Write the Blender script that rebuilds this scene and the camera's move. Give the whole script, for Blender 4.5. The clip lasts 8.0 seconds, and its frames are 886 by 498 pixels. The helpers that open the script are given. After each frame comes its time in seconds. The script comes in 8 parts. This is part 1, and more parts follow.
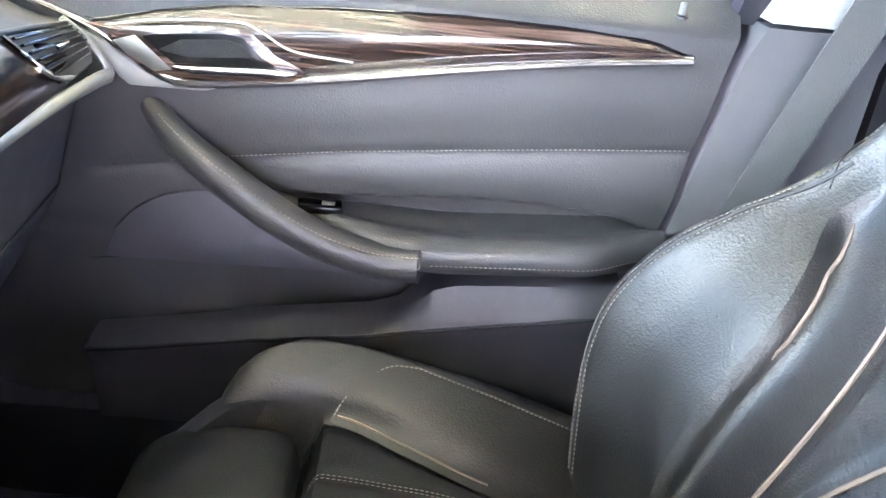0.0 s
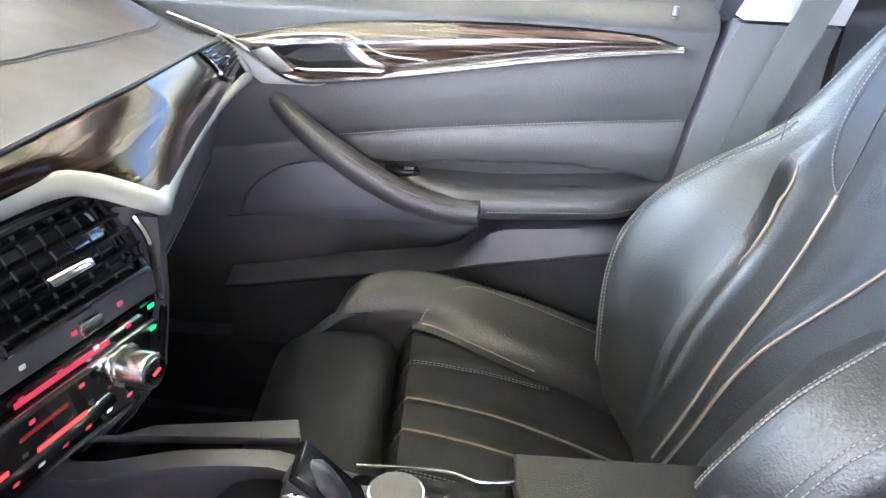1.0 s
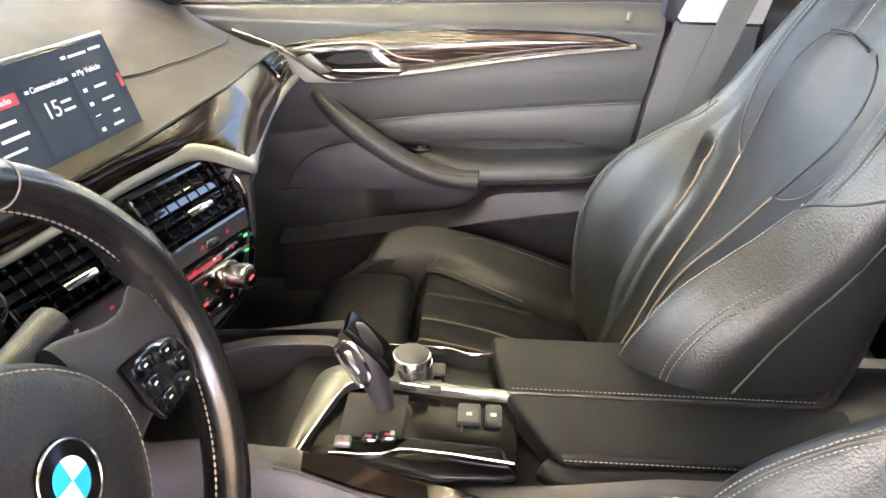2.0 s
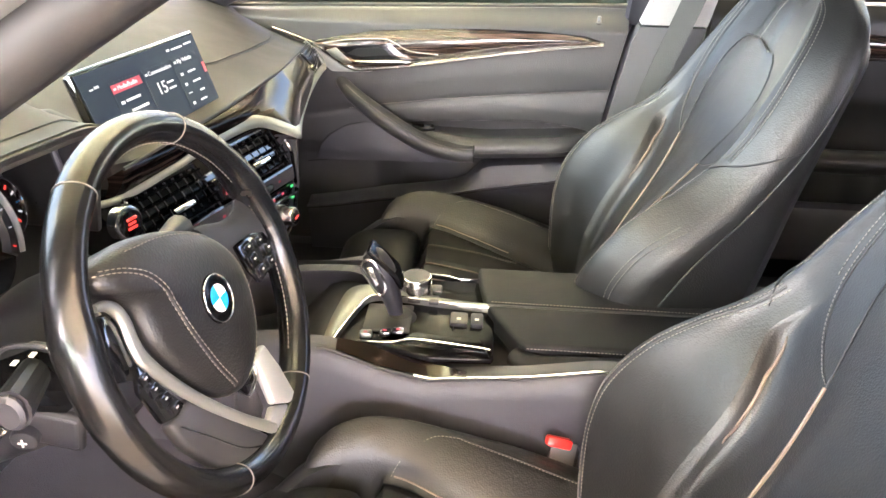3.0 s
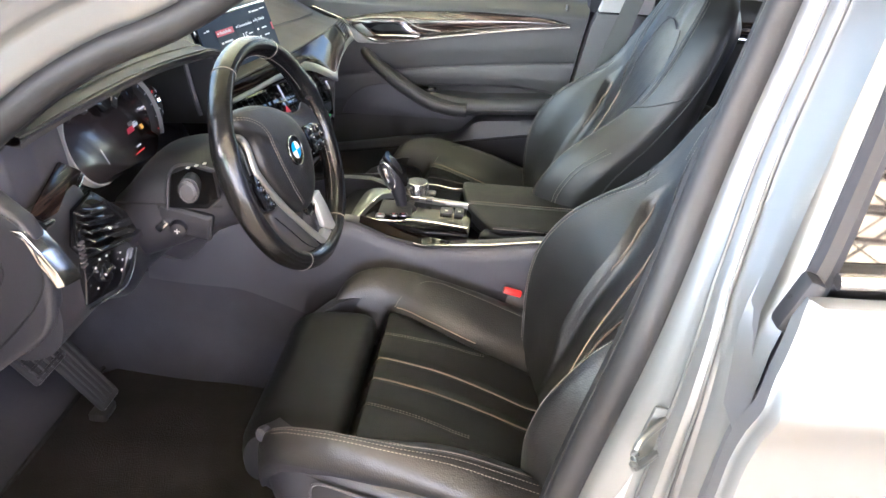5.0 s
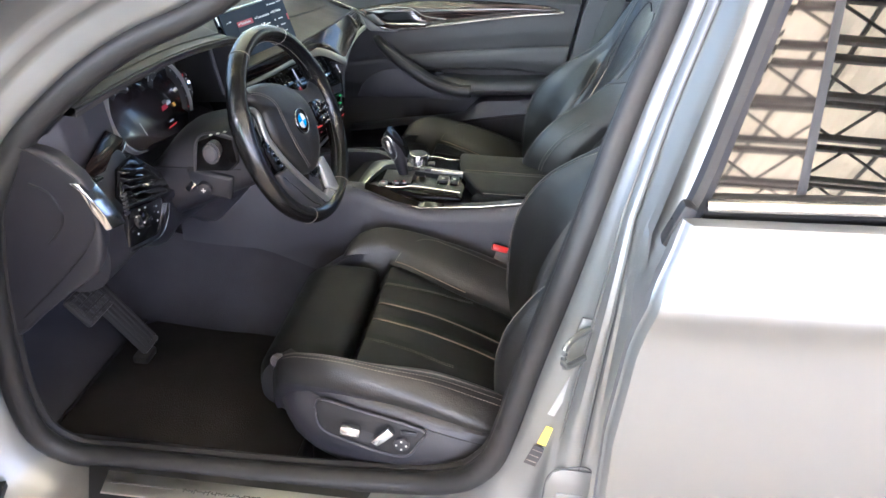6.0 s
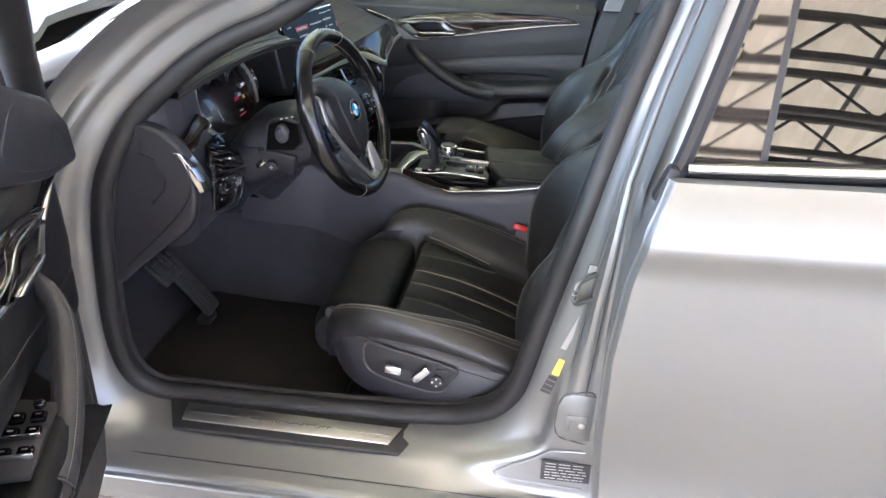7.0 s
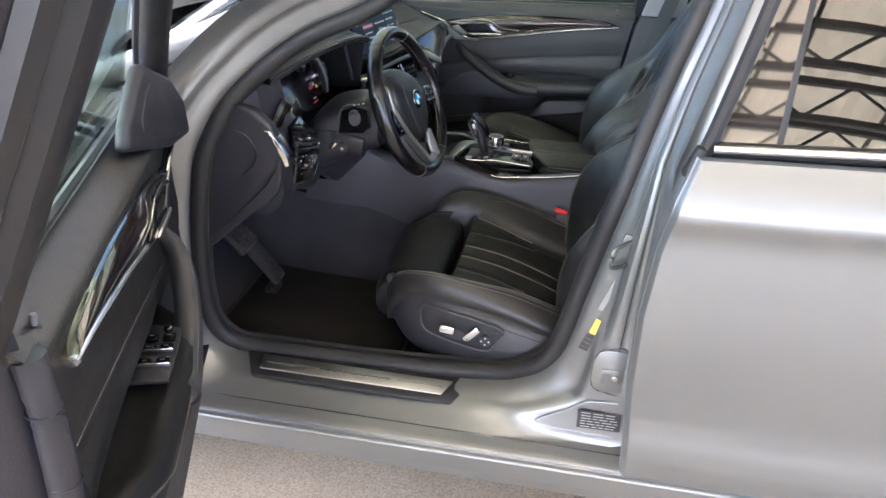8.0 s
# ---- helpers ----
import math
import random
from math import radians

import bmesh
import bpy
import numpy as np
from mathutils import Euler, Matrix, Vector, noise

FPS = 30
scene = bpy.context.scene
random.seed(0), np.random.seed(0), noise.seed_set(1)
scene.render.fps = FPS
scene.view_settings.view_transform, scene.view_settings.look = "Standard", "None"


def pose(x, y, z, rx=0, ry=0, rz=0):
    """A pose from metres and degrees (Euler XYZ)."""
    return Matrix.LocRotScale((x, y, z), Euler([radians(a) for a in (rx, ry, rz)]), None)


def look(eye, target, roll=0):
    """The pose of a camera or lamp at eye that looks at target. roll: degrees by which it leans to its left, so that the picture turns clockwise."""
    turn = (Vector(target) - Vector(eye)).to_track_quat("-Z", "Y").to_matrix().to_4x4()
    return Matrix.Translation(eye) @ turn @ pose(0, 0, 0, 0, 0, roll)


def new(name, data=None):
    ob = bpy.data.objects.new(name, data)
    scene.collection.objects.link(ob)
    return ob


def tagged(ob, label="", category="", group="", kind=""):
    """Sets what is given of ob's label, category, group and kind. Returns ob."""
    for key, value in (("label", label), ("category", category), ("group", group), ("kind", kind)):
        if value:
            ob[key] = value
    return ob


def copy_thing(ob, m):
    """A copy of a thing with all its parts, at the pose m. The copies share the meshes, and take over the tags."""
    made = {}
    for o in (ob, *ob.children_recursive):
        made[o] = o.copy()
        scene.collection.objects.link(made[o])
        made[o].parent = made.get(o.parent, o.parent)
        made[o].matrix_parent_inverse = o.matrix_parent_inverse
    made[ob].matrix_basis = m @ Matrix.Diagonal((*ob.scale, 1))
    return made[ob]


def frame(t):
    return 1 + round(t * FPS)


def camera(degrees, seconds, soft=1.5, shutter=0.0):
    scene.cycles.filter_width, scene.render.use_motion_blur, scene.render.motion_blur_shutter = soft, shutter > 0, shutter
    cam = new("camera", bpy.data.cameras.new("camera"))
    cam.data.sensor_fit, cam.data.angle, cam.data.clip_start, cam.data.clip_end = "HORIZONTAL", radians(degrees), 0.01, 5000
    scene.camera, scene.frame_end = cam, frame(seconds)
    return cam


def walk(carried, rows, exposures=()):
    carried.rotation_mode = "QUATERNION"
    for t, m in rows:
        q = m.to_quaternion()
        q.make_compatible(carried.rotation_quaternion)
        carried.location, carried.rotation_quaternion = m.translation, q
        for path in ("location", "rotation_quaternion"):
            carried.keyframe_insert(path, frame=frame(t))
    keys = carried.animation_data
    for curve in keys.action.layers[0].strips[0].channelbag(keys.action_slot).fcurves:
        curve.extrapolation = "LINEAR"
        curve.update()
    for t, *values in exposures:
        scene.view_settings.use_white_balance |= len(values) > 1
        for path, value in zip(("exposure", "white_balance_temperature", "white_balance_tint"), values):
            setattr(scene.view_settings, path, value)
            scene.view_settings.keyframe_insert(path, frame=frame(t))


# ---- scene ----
cam = camera(57.5, 8.0)
PATH = [
    (0, (-0.064, -0.111, 1.06), (0.033, 1.681, 0.176), 6.4),
    (0.5, (-0.063, -0.245, 1.095), (-0.029, 1.546, 0.205), 5.0),
    (1, (-0.086, -0.384, 1.124), (-0.098, 1.402, 0.224), 3.5),
    (1.2, (-0.094, -0.431, 1.134), (-0.117, 1.353, 0.229), 3.0),
    (2.3, (-0.029, -0.769, 1.239), (-0.116, 1.001, 0.313), 1.1),
    (2.5, (-0.023, -0.827, 1.255), (-0.117, 0.94, 0.323), 1.3),
    (3, (-0.021, -0.967, 1.288), (-0.113, 0.798, 0.352), 1.8),
    (3.5, (-0.004, -1.08, 1.301), (-0.094, 0.684, 0.362), 2.6),
    (4, (0.043, -1.202, 1.32), (-0.051, 0.561, 0.38), 3.2),
    (4.5, (0.052, -1.324, 1.324), (-0.043, 0.444, 0.394), 3.6),
    (5, (0.044, -1.464, 1.341), (-0.067, 0.305, 0.416), 3.3),
    (5.2, (0.058, -1.511, 1.38), (-0.075, 0.236, 0.416), 3.5),
    (6.3, (0.165, -1.745, 1.385), (-0.052, 0.013, 0.457), 1.2),
    (6.5, (0.164, -1.812, 1.399), (-0.043, -0.046, 0.482), 1.8),
    (7, (0.154, -1.922, 1.418), (-0.088, -0.16, 0.502), 1.7),
    (7.5, (0.128, -2.038, 1.433), (-0.145, -0.279, 0.521), 2.0),
    (8, (0.14, -2.132, 1.447), (-0.175, -0.378, 0.539), 2.1),
]
walk(cam, [(t, look(eye, target, roll)) for t, eye, target, roll in PATH],
     ((0.0, 6.45, 5100, 18), (1.2, 6.35, 5150, 18), (2.3, 6.05, 6100, 17), (3.5, 6.18, 5850, 15), (4.5, 5.68, 5550, 14),
      (5.0, 5.42, 5350, 12), (6.5, 4.62, 5000, 11), (8.0, 4.20, 4980, 10)))

# ---- world, sun, exposure ----
world = bpy.data.worlds.new("daylight")
scene.world = world
world.use_nodes = True
wn = world.node_tree.nodes
sky = wn.new("ShaderNodeTexSky")
sky.sky_type, sky.sun_disc = "NISHITA", False
sky.dust_density, sky.ozone_density, sky.air_density = 7.0, 0.0, 0.20
sky.sun_elevation, sky.sun_rotation = radians(50), radians(200)
wn["Background"].inputs[1].default_value = 0.14
world.node_tree.links.new(sky.outputs[0], wn["Background"].inputs[0])
sun_data = bpy.data.lights.new("sun", "SUN")
sun_data.energy, sun_data.angle, sun_data.color = 4.5, radians(1.5), (1.0, 0.94, 0.84)
sun = new("sun", sun_data)
sun.matrix_world = look((6, -16, 20), (0, 0, 0))

# ---- mesh helpers ----
def V3(*p):
    return Vector(p)


def lerp(a, b, t):
    return a + (b - a) * t


def smooth(a, b, x):
    t = min(1.0, max(0.0, (x - a) / (b - a)))
    return t * t * (3 - 2 * t)


def table(x, rows):
    """Smooth value at x from rows of (x, value)."""
    if x <= rows[0][0]:
        return rows[0][1]
    for i in range(len(rows) - 1):
        (x0, v0), (x1, v1) = rows[i], rows[i + 1]
        if x <= x1:
            m0 = (v1 - rows[i - 1][1]) / (x1 - rows[i - 1][0]) if i else (v1 - v0) / (x1 - x0)
            m1 = (rows[i + 2][1] - v0) / (rows[i + 2][0] - x0) if i + 2 < len(rows) else (v1 - v0) / (x1 - x0)
            t, w = (x - x0) / (x1 - x0), x1 - x0
            return (2 * t ** 3 - 3 * t * t + 1) * v0 + (t ** 3 - 2 * t * t + t) * w * m0 + (3 * t * t - 2 * t ** 3) * v1 + (t ** 3 - t * t) * w * m1
    return rows[-1][1]


def line(x, rows):
    if x <= rows[0][0]:
        return rows[0][1]
    for (x0, v0), (x1, v1) in zip(rows, rows[1:]):
        if x <= x1:
            return lerp(v0, v1, (x - x0) / (x1 - x0))
    return rows[-1][1]


def curve_through(pts, n, closed=False):
    """n points spread evenly along a Catmull-Rom curve through pts."""
    p = [Vector(q) for q in pts]
    k = len(p)
    dense = []
    spans = k if closed else k - 1
    for i in range(spans):
        if closed:
            a, b, c, d = p[i - 1], p[i], p[(i + 1) % k], p[(i + 2) % k]
        else:
            b, c = p[i], p[i + 1]
            a = p[i - 1] if i else b * 2 - c
            d = p[i + 2] if i + 2 < k else c * 2 - b
        for j in range(12):
            t = j / 12
            dense.append(0.5 * (2 * b + (c - a) * t + (2 * a - 5 * b + 4 * c - d) * t * t + (3 * b - a - 3 * c + d) * t ** 3))
    dense.append(p[0].copy() if closed else p[-1].copy())
    lens = [0.0]
    for a, b in zip(dense, dense[1:]):
        lens.append(lens[-1] + (b - a).length)
    out, i = [], 0
    total = lens[-1]
    m = n if closed else n - 1
    for s in range(n):
        want = total * s / m
        while i < len(lens) - 2 and lens[i + 1] < want:
            i += 1
        span = lens[i + 1] - lens[i]
        out.append(dense[i].lerp(dense[i + 1], (want - lens[i]) / span if span > 1e-12 else 0))
    return out


def bm_from(verts, faces):
    me = bpy.data.meshes.new("m")
    me.from_pydata([tuple(v) for v in verts], [], faces)
    bm = bmesh.new()
    bm.from_mesh(me)
    bpy.data.meshes.remove(me)
    return bm


def loft(rings, closed=True, cap=True):
    """Skin over rings of equal length."""
    n = len(rings[0])
    verts = [v for r in rings for v in r]
    faces = []
    for j in range(len(rings) - 1):
        for i in range(n if closed else n - 1):
            k = (i + 1) % n
            faces.append((j * n + i, j * n + k, (j + 1) * n + k, (j + 1) * n + i))
    if cap and closed:
        faces.append(tuple(range(n - 1, -1, -1)))
        faces.append(tuple(range((len(rings) - 1) * n, len(rings) * n)))
    bm = bm_from(verts, faces)
    bmesh.ops.recalc_face_normals(bm, faces=bm.faces)
    return bm


def tube(path, r, seg=8, closed=False, flat=1.0, up=(0, 0, 1), cap=True):
    """A round bar along a path; r is a number or a list; flat squeezes it along up."""
    pts = [Vector(p) for p in path]
    n = len(pts)
    rings = []
    upv = Vector(up)
    for i, p in enumerate(pts):
        a = pts[i - 1] if (closed or i) else p
        b = pts[(i + 1) % n] if (closed or i < n - 1) else p
        d = (b - a).normalized()
        s = d.cross(upv)
        if s.length < 1e-4:
            s = d.cross(Vector((1, 0.3, 0.1)))
        s.normalize()
        u = s.cross(d).normalized()
        rr = r[i] if isinstance(r, (list, tuple)) else r
        rings.append([p + s * (rr * math.cos(2 * math.pi * k / seg)) + u * (rr * flat * math.sin(2 * math.pi * k / seg)) for k in range(seg)])
    if closed:
        rings.append(rings[0])
        verts = [v for ring in rings[:-1] for v in ring]
        faces = []
        for j in range(n):
            for i in range(seg):
                k, jj = (i + 1) % seg, (j + 1) % n
                faces.append((j * seg + i, j * seg + k, jj * seg + k, jj * seg + i))
        bm = bm_from(verts, faces)
        bmesh.ops.recalc_face_normals(bm, faces=bm.faces)
        return bm
    return loft(rings, True, cap)


def box(c, s, bevel=0.004, m=None, seg=2):
    """A box with rounded edges: centre, full size, then a turn m about its centre."""
    bm = bmesh.new()
    bmesh.ops.create_cube(bm, size=1)
    for v in bm.verts:
        v.co = Vector((v.co.x * s[0], v.co.y * s[1], v.co.z * s[2]))
    if bevel > 0:
        bmesh.ops.bevel(bm, geom=list(bm.edges), offset=min(bevel, min(s) * 0.45), segments=seg, profile=0.5, affect="EDGES")
    mm = Matrix.Translation(c) @ (m.to_4x4() if m else Matrix())
    bmesh.ops.transform(bm, matrix=mm, verts=bm.verts)
    return bm


def prism(pts, depth, bevel=0.0, seg=2):
    """A polygon of 3D points, thickened by the vector depth, its edges rounded."""
    n = len(pts)
    d = Vector(depth)
    verts = [Vector(p) for p in pts] + [Vector(p) + d for p in pts]
    faces = [tuple(range(n)), tuple(range(2 * n - 1, n - 1, -1))]
    faces += [(i, (i + 1) % n, n + (i + 1) % n, n + i) for i in range(n)]
    bm = bm_from(verts, faces)
    bmesh.ops.recalc_face_normals(bm, faces=bm.faces)
    if bevel > 0:
        bmesh.ops.bevel(bm, geom=list(bm.edges), offset=bevel, segments=seg, profile=0.5, affect="EDGES", clamp_overlap=True)
    return bm


def sheet(fn, us, vs, thick=(0, 0, 0)):
    """A grid of fn(u, v), given depth by the vector thick."""
    nu, nv = len(us), len(vs)
    top = [Vector(fn(u, v)) for v in vs for u in us]
    faces = [(j * nu + i, j * nu + i + 1, (j + 1) * nu + i + 1, (j + 1) * nu + i) for j in range(nv - 1) for i in range(nu - 1)]
    t = Vector(thick)
    if t.length > 0:
        k = len(top)
        rim = [i for i in range(nu)] + [j * nu + nu - 1 for j in range(1, nv)] + [(nv - 1) * nu + i for i in range(nu - 2, -1, -1)] + [j * nu for j in range(nv - 2, 0, -1)]
        top += [p + t for p in top]
        faces += [tuple(q + k for q in reversed(f)) for f in faces]
        for a, b in zip(rim, rim[1:] + rim[:1]):
            faces.append((b, a, a + k, b + k))
    bm = bm_from(top, faces)
    if t.length > 0:
        bmesh.ops.recalc_face_normals(bm, faces=bm.faces)
    return bm


def cyl(c, axis, r, h, seg=24, bevel=0.0, r2=None):
    """A round knob or disc from c along axis."""
    a = Vector(axis).normalized()
    q = a.to_track_quat("Z", "Y").to_matrix().to_4x4()
    r2 = r if r2 is None else r2
    prof = [(r, 0), (r2, h)] if bevel <= 0 else [(r, 0), (lerp(r, r2, 0.9), h - bevel), (r2 - bevel * 0.3, h - bevel * 0.3), (r2 - bevel, h)]
    rings = []
    for rr, z in prof:
        rings.append([(Matrix.Translation(c) @ q) @ Vector((rr * math.cos(2 * math.pi * k / seg), rr * math.sin(2 * math.pi * k / seg), z)) for k in range(seg)])
    return loft(rings)


def join(*bms):
    me = bpy.data.meshes.new("m")
    out = bmesh.new()
    for b in bms:
        b.to_mesh(me)
        out.from_mesh(me)
        b.free()
    bpy.data.meshes.remove(me)
    return out


def steps(a, b, n):
    return [a + (b - a) * i / (n - 1) for i in range(n)]


def part(name, bm, material, parent=None, label="", auto=40):
    """Links a bmesh as one mesh object, under parent if given."""
    me = bpy.data.meshes.new(name)
    for f in bm.faces:
        f.smooth = True
    cut = radians(auto)
    for e in bm.edges:
        if len(e.link_faces) == 2 and e.calc_face_angle(0) > cut:
            e.smooth = False
    bm.to_mesh(me)
    bm.free()
    me.materials.append(material)
    ob = new(name, me)
    if parent is not None:
        ob.parent = parent
    if label:
        ob["label"] = label
    return ob


def thing(name, label, category, group="", kind="", at=(0, 0, 0)):
    ob = new(name)
    ob.empty_display_size = 0.05
    return tagged(ob, label, category, group, kind)


def stitch_row(path, name, material, parent, r=0.0008, gap=0.005):
    """Sewn thread: short dashes along a path, as one part."""
    pts = [Vector(p) for p in path]
    total = sum((b - a).length for a, b in zip(pts, pts[1:]))
    n = max(4, int(total / gap))
    fine = curve_through(pts, n * 2)
    verts, faces = [], []
    for i in range(n):
        a, b = fine[2 * i], fine[min(2 * i + 1, len(fine) - 1)]
        a2 = a.lerp(b, -0.25)
        b2 = a.lerp(b, 1.25)
        d = (b2 - a2)
        if d.length < 1e-6:
            continue
        d.normalize()
        s = d.cross(Vector((0.2, 0.3, 0.93))).normalized()
        u = s.cross(d)
        k = len(verts)
        for q, rr in ((a2, 0.4), (a2.lerp(b2, 0.5), 1.0), (b2, 0.4)):
            for c in range(4):
                ang = math.pi / 2 * c
                verts.append(q + s * (r * rr * math.cos(ang)) + u * (r * rr * math.sin(ang)))
        for g in range(2):
            for c in range(4):
                e = (c + 1) % 4
                faces.append((k + g * 4 + c, k + g * 4 + e, k + g * 4 + 4 + e, k + g * 4 + 4 + c))
    return part(name, bm_from(verts, faces), material, parent)

# ---- materials ----
def material(name, color, rough=0.5, metal=0.0, grain=0.0, grain_size=800.0, vary=0.15, vary_size=6.0, coat=0.0, spec=0.5, rough_vary=0.08, emit=None, sheen=0.0, crease=0.0):
    m = bpy.data.materials.new(name)
    m.use_nodes = True
    nt = m.node_tree
    b = nt.nodes["Principled BSDF"]
    b.inputs["Roughness"].default_value = rough
    b.inputs["Metallic"].default_value = metal
    b.inputs["Specular IOR Level"].default_value = spec
    b.inputs["Coat Weight"].default_value = coat
    b.inputs["Coat Roughness"].default_value = 0.04
    b.inputs["Sheen Weight"].default_value = sheen
    geo = nt.nodes.new("ShaderNodeNewGeometry")
    n1 = nt.nodes.new("ShaderNodeTexNoise")
    n1.inputs["Scale"].default_value = vary_size
    n1.inputs["Detail"].default_value = 6
    nt.links.new(geo.outputs["Position"], n1.inputs["Vector"])
    mix = nt.nodes.new("ShaderNodeMix")
    mix.data_type = "RGBA"
    mix.inputs[6].default_value = (*[c * (1 - vary) for c in color], 1)
    mix.inputs[7].default_value = (*[min(1, c * (1 + vary)) for c in color], 1)
    nt.links.new(n1.outputs["Fac"], mix.inputs[0])
    nt.links.new(mix.outputs[2], b.inputs["Base Color"])
    if rough_vary > 0:
        n3 = nt.nodes.new("ShaderNodeTexNoise")
        n3.inputs["Scale"].default_value = vary_size * 5
        n3.inputs["Detail"].default_value = 8
        nt.links.new(geo.outputs["Position"], n3.inputs["Vector"])
        mr = nt.nodes.new("ShaderNodeMapRange")
        mr.inputs["To Min"].default_value = max(0.02, rough - rough_vary)
        mr.inputs["To Max"].default_value = min(1, rough + rough_vary)
        nt.links.new(n3.outputs["Fac"], mr.inputs["Value"])
        nt.links.new(mr.outputs[0], b.inputs["Roughness"])
    if grain > 0:
        n2 = nt.nodes.new("ShaderNodeTexVoronoi")
        n2.inputs["Scale"].default_value = grain_size
        nt.links.new(geo.outputs["Position"], n2.inputs["Vector"])
        bump = nt.nodes.new("ShaderNodeBump")
        bump.inputs["Strength"].default_value = grain
        bump.inputs["Distance"].default_value = 0.0006
        nt.links.new(n2.outputs["Distance"], bump.inputs["Height"])
        nt.links.new(bump.outputs[0], b.inputs["Normal"])
        if crease > 0:
            n4 = nt.nodes.new("ShaderNodeTexNoise")
            n4.inputs["Scale"].default_value = 45
            n4.inputs["Detail"].default_value = 4
            n4.inputs["Distortion"].default_value = 1.2
            nt.links.new(geo.outputs["Position"], n4.inputs["Vector"])
            b2 = nt.nodes.new("ShaderNodeBump")
            b2.inputs["Strength"].default_value = crease
            b2.inputs["Distance"].default_value = 0.002
            nt.links.new(n4.outputs["Fac"], b2.inputs["Height"])
            nt.links.new(b2.outputs[0], bump.inputs["Normal"])
    if emit:
        b.inputs["Emission Color"].default_value = (*emit[:3], 1)
        b.inputs["Emission Strength"].default_value = emit[3]
    return m


def wood_material(name, rough=0.30, coat=0.18, spec=0.5, shade=1.0):
    m = material(name, (0.05, 0.03, 0.02), rough, coat=coat, spec=spec, rough_vary=0)
    nt = m.node_tree
    b = nt.nodes["Principled BSDF"]
    geo = nt.nodes.new("ShaderNodeNewGeometry")
    mp = nt.nodes.new("ShaderNodeMapping")
    mp.inputs["Scale"].default_value = (7, 9, 230)
    mp.inputs["Rotation"].default_value = (0, 0.09, 0)
    nt.links.new(geo.outputs["Position"], mp.inputs["Vector"])
    nz = nt.nodes.new("ShaderNodeTexNoise")
    nz.inputs["Scale"].default_value = 1.0
    nz.inputs["Detail"].default_value = 7
    nz.inputs["Distortion"].default_value = 0.6
    nt.links.new(mp.outputs[0], nz.inputs["Vector"])
    cr = nt.nodes.new("ShaderNodeValToRGB")
    e = cr.color_ramp.elements
    e[0].position, e[0].color = 0.36, (0.014, 0.009, 0.0075, 1)
    e[1].position, e[1].color = 0.66, (0.105, 0.070, 0.054, 1)
    mid = e.new(0.52)
    mid.color = (0.030, 0.018, 0.014, 1)
    # shade below 1 makes a shaded copy of the same wood
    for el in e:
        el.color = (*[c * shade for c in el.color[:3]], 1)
    nt.links.new(nz.outputs["Fac"], cr.inputs[0])
    nt.links.new(cr.outputs[0], b.inputs["Base Color"])
    return m


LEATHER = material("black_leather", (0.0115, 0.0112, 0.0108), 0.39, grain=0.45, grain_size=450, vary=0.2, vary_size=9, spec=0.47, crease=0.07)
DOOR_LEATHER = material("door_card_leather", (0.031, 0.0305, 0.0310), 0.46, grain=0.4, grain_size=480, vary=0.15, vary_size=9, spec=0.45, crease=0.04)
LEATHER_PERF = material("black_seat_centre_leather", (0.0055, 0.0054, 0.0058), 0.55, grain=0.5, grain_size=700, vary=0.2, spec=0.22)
LEATHER_WORN = material("polished_wheel_leather", (0.0065, 0.0063, 0.0062), 0.25, grain=0.10, grain_size=500, vary=0.2, vary_size=4, rough_vary=0.06, spec=0.55)
SOFT = material("soft_black_plastic", (0.0175, 0.0175, 0.0215), 0.44, grain=0.35, grain_size=900, vary=0.12)
DASH_TOP = material("matt_dash_skin", (0.024, 0.023, 0.022), 0.62, grain=0.3, grain_size=900, vary=0.12, spec=0.25)
HARD = material("grained_grey_plastic", (0.036, 0.035, 0.042), 0.44, grain=0.4, grain_size=1100, vary=0.1)
GLOSS = material("gloss_black", (0.006, 0.006, 0.007), 0.06, vary=0.1, rough_vary=0.02, coat=0.5)
PIANO = material("polished_black_cover", (0.012, 0.009, 0.008), 0.02, vary=0.1, rough_vary=0.0, coat=1.0, spec=1.0)
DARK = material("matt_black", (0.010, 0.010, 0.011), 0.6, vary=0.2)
SILVER = material("satin_silver_plastic", (0.30, 0.305, 0.30), 0.34, metal=0.25, vary=0.05)
CLUSTER_GLASS = material("instrument_glass", (0.022, 0.017, 0.018), 0.24, vary=0.1, rough_vary=0.02, coat=0.3, spec=0.6)
CHROME = material("satin_chrome", (0.58, 0.58, 0.575), 0.22, metal=1.0, vary=0.04, rough_vary=0.05)
BRIGHT = material("bright_chrome", (0.80, 0.80, 0.80), 0.10, metal=1.0, vary=0.03, rough_vary=0.03)
WOOD = wood_material("dark_gloss_wood", 0.16, 0.5)
# WOOD's colours darkened: shade on driver's door and console put into them
WOOD_GLOSS_SHADED = wood_material("shaded_lacquered_wood", 0.10, 0.8, 0.5, 0.28)
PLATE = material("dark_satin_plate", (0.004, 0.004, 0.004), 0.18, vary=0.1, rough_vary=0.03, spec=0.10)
SATIN_BLACK = material("satin_black_plastic", (0.040, 0.039, 0.040), 0.36, vary=0.1)
DARK_CHROME = material("dark_satin_chrome", (0.16, 0.165, 0.155), 0.46, metal=0.8, vary=0.05, rough_vary=0.05)
# the same wood again, with the dashboard's shade put into its colours
WOOD_DASH_SHADED = wood_material("shaded_satin_wood", 0.16, 0.0, 0.10, 0.28)
THREAD = material("grey_thread", (0.165, 0.150, 0.132), 0.7, vary=0.2)
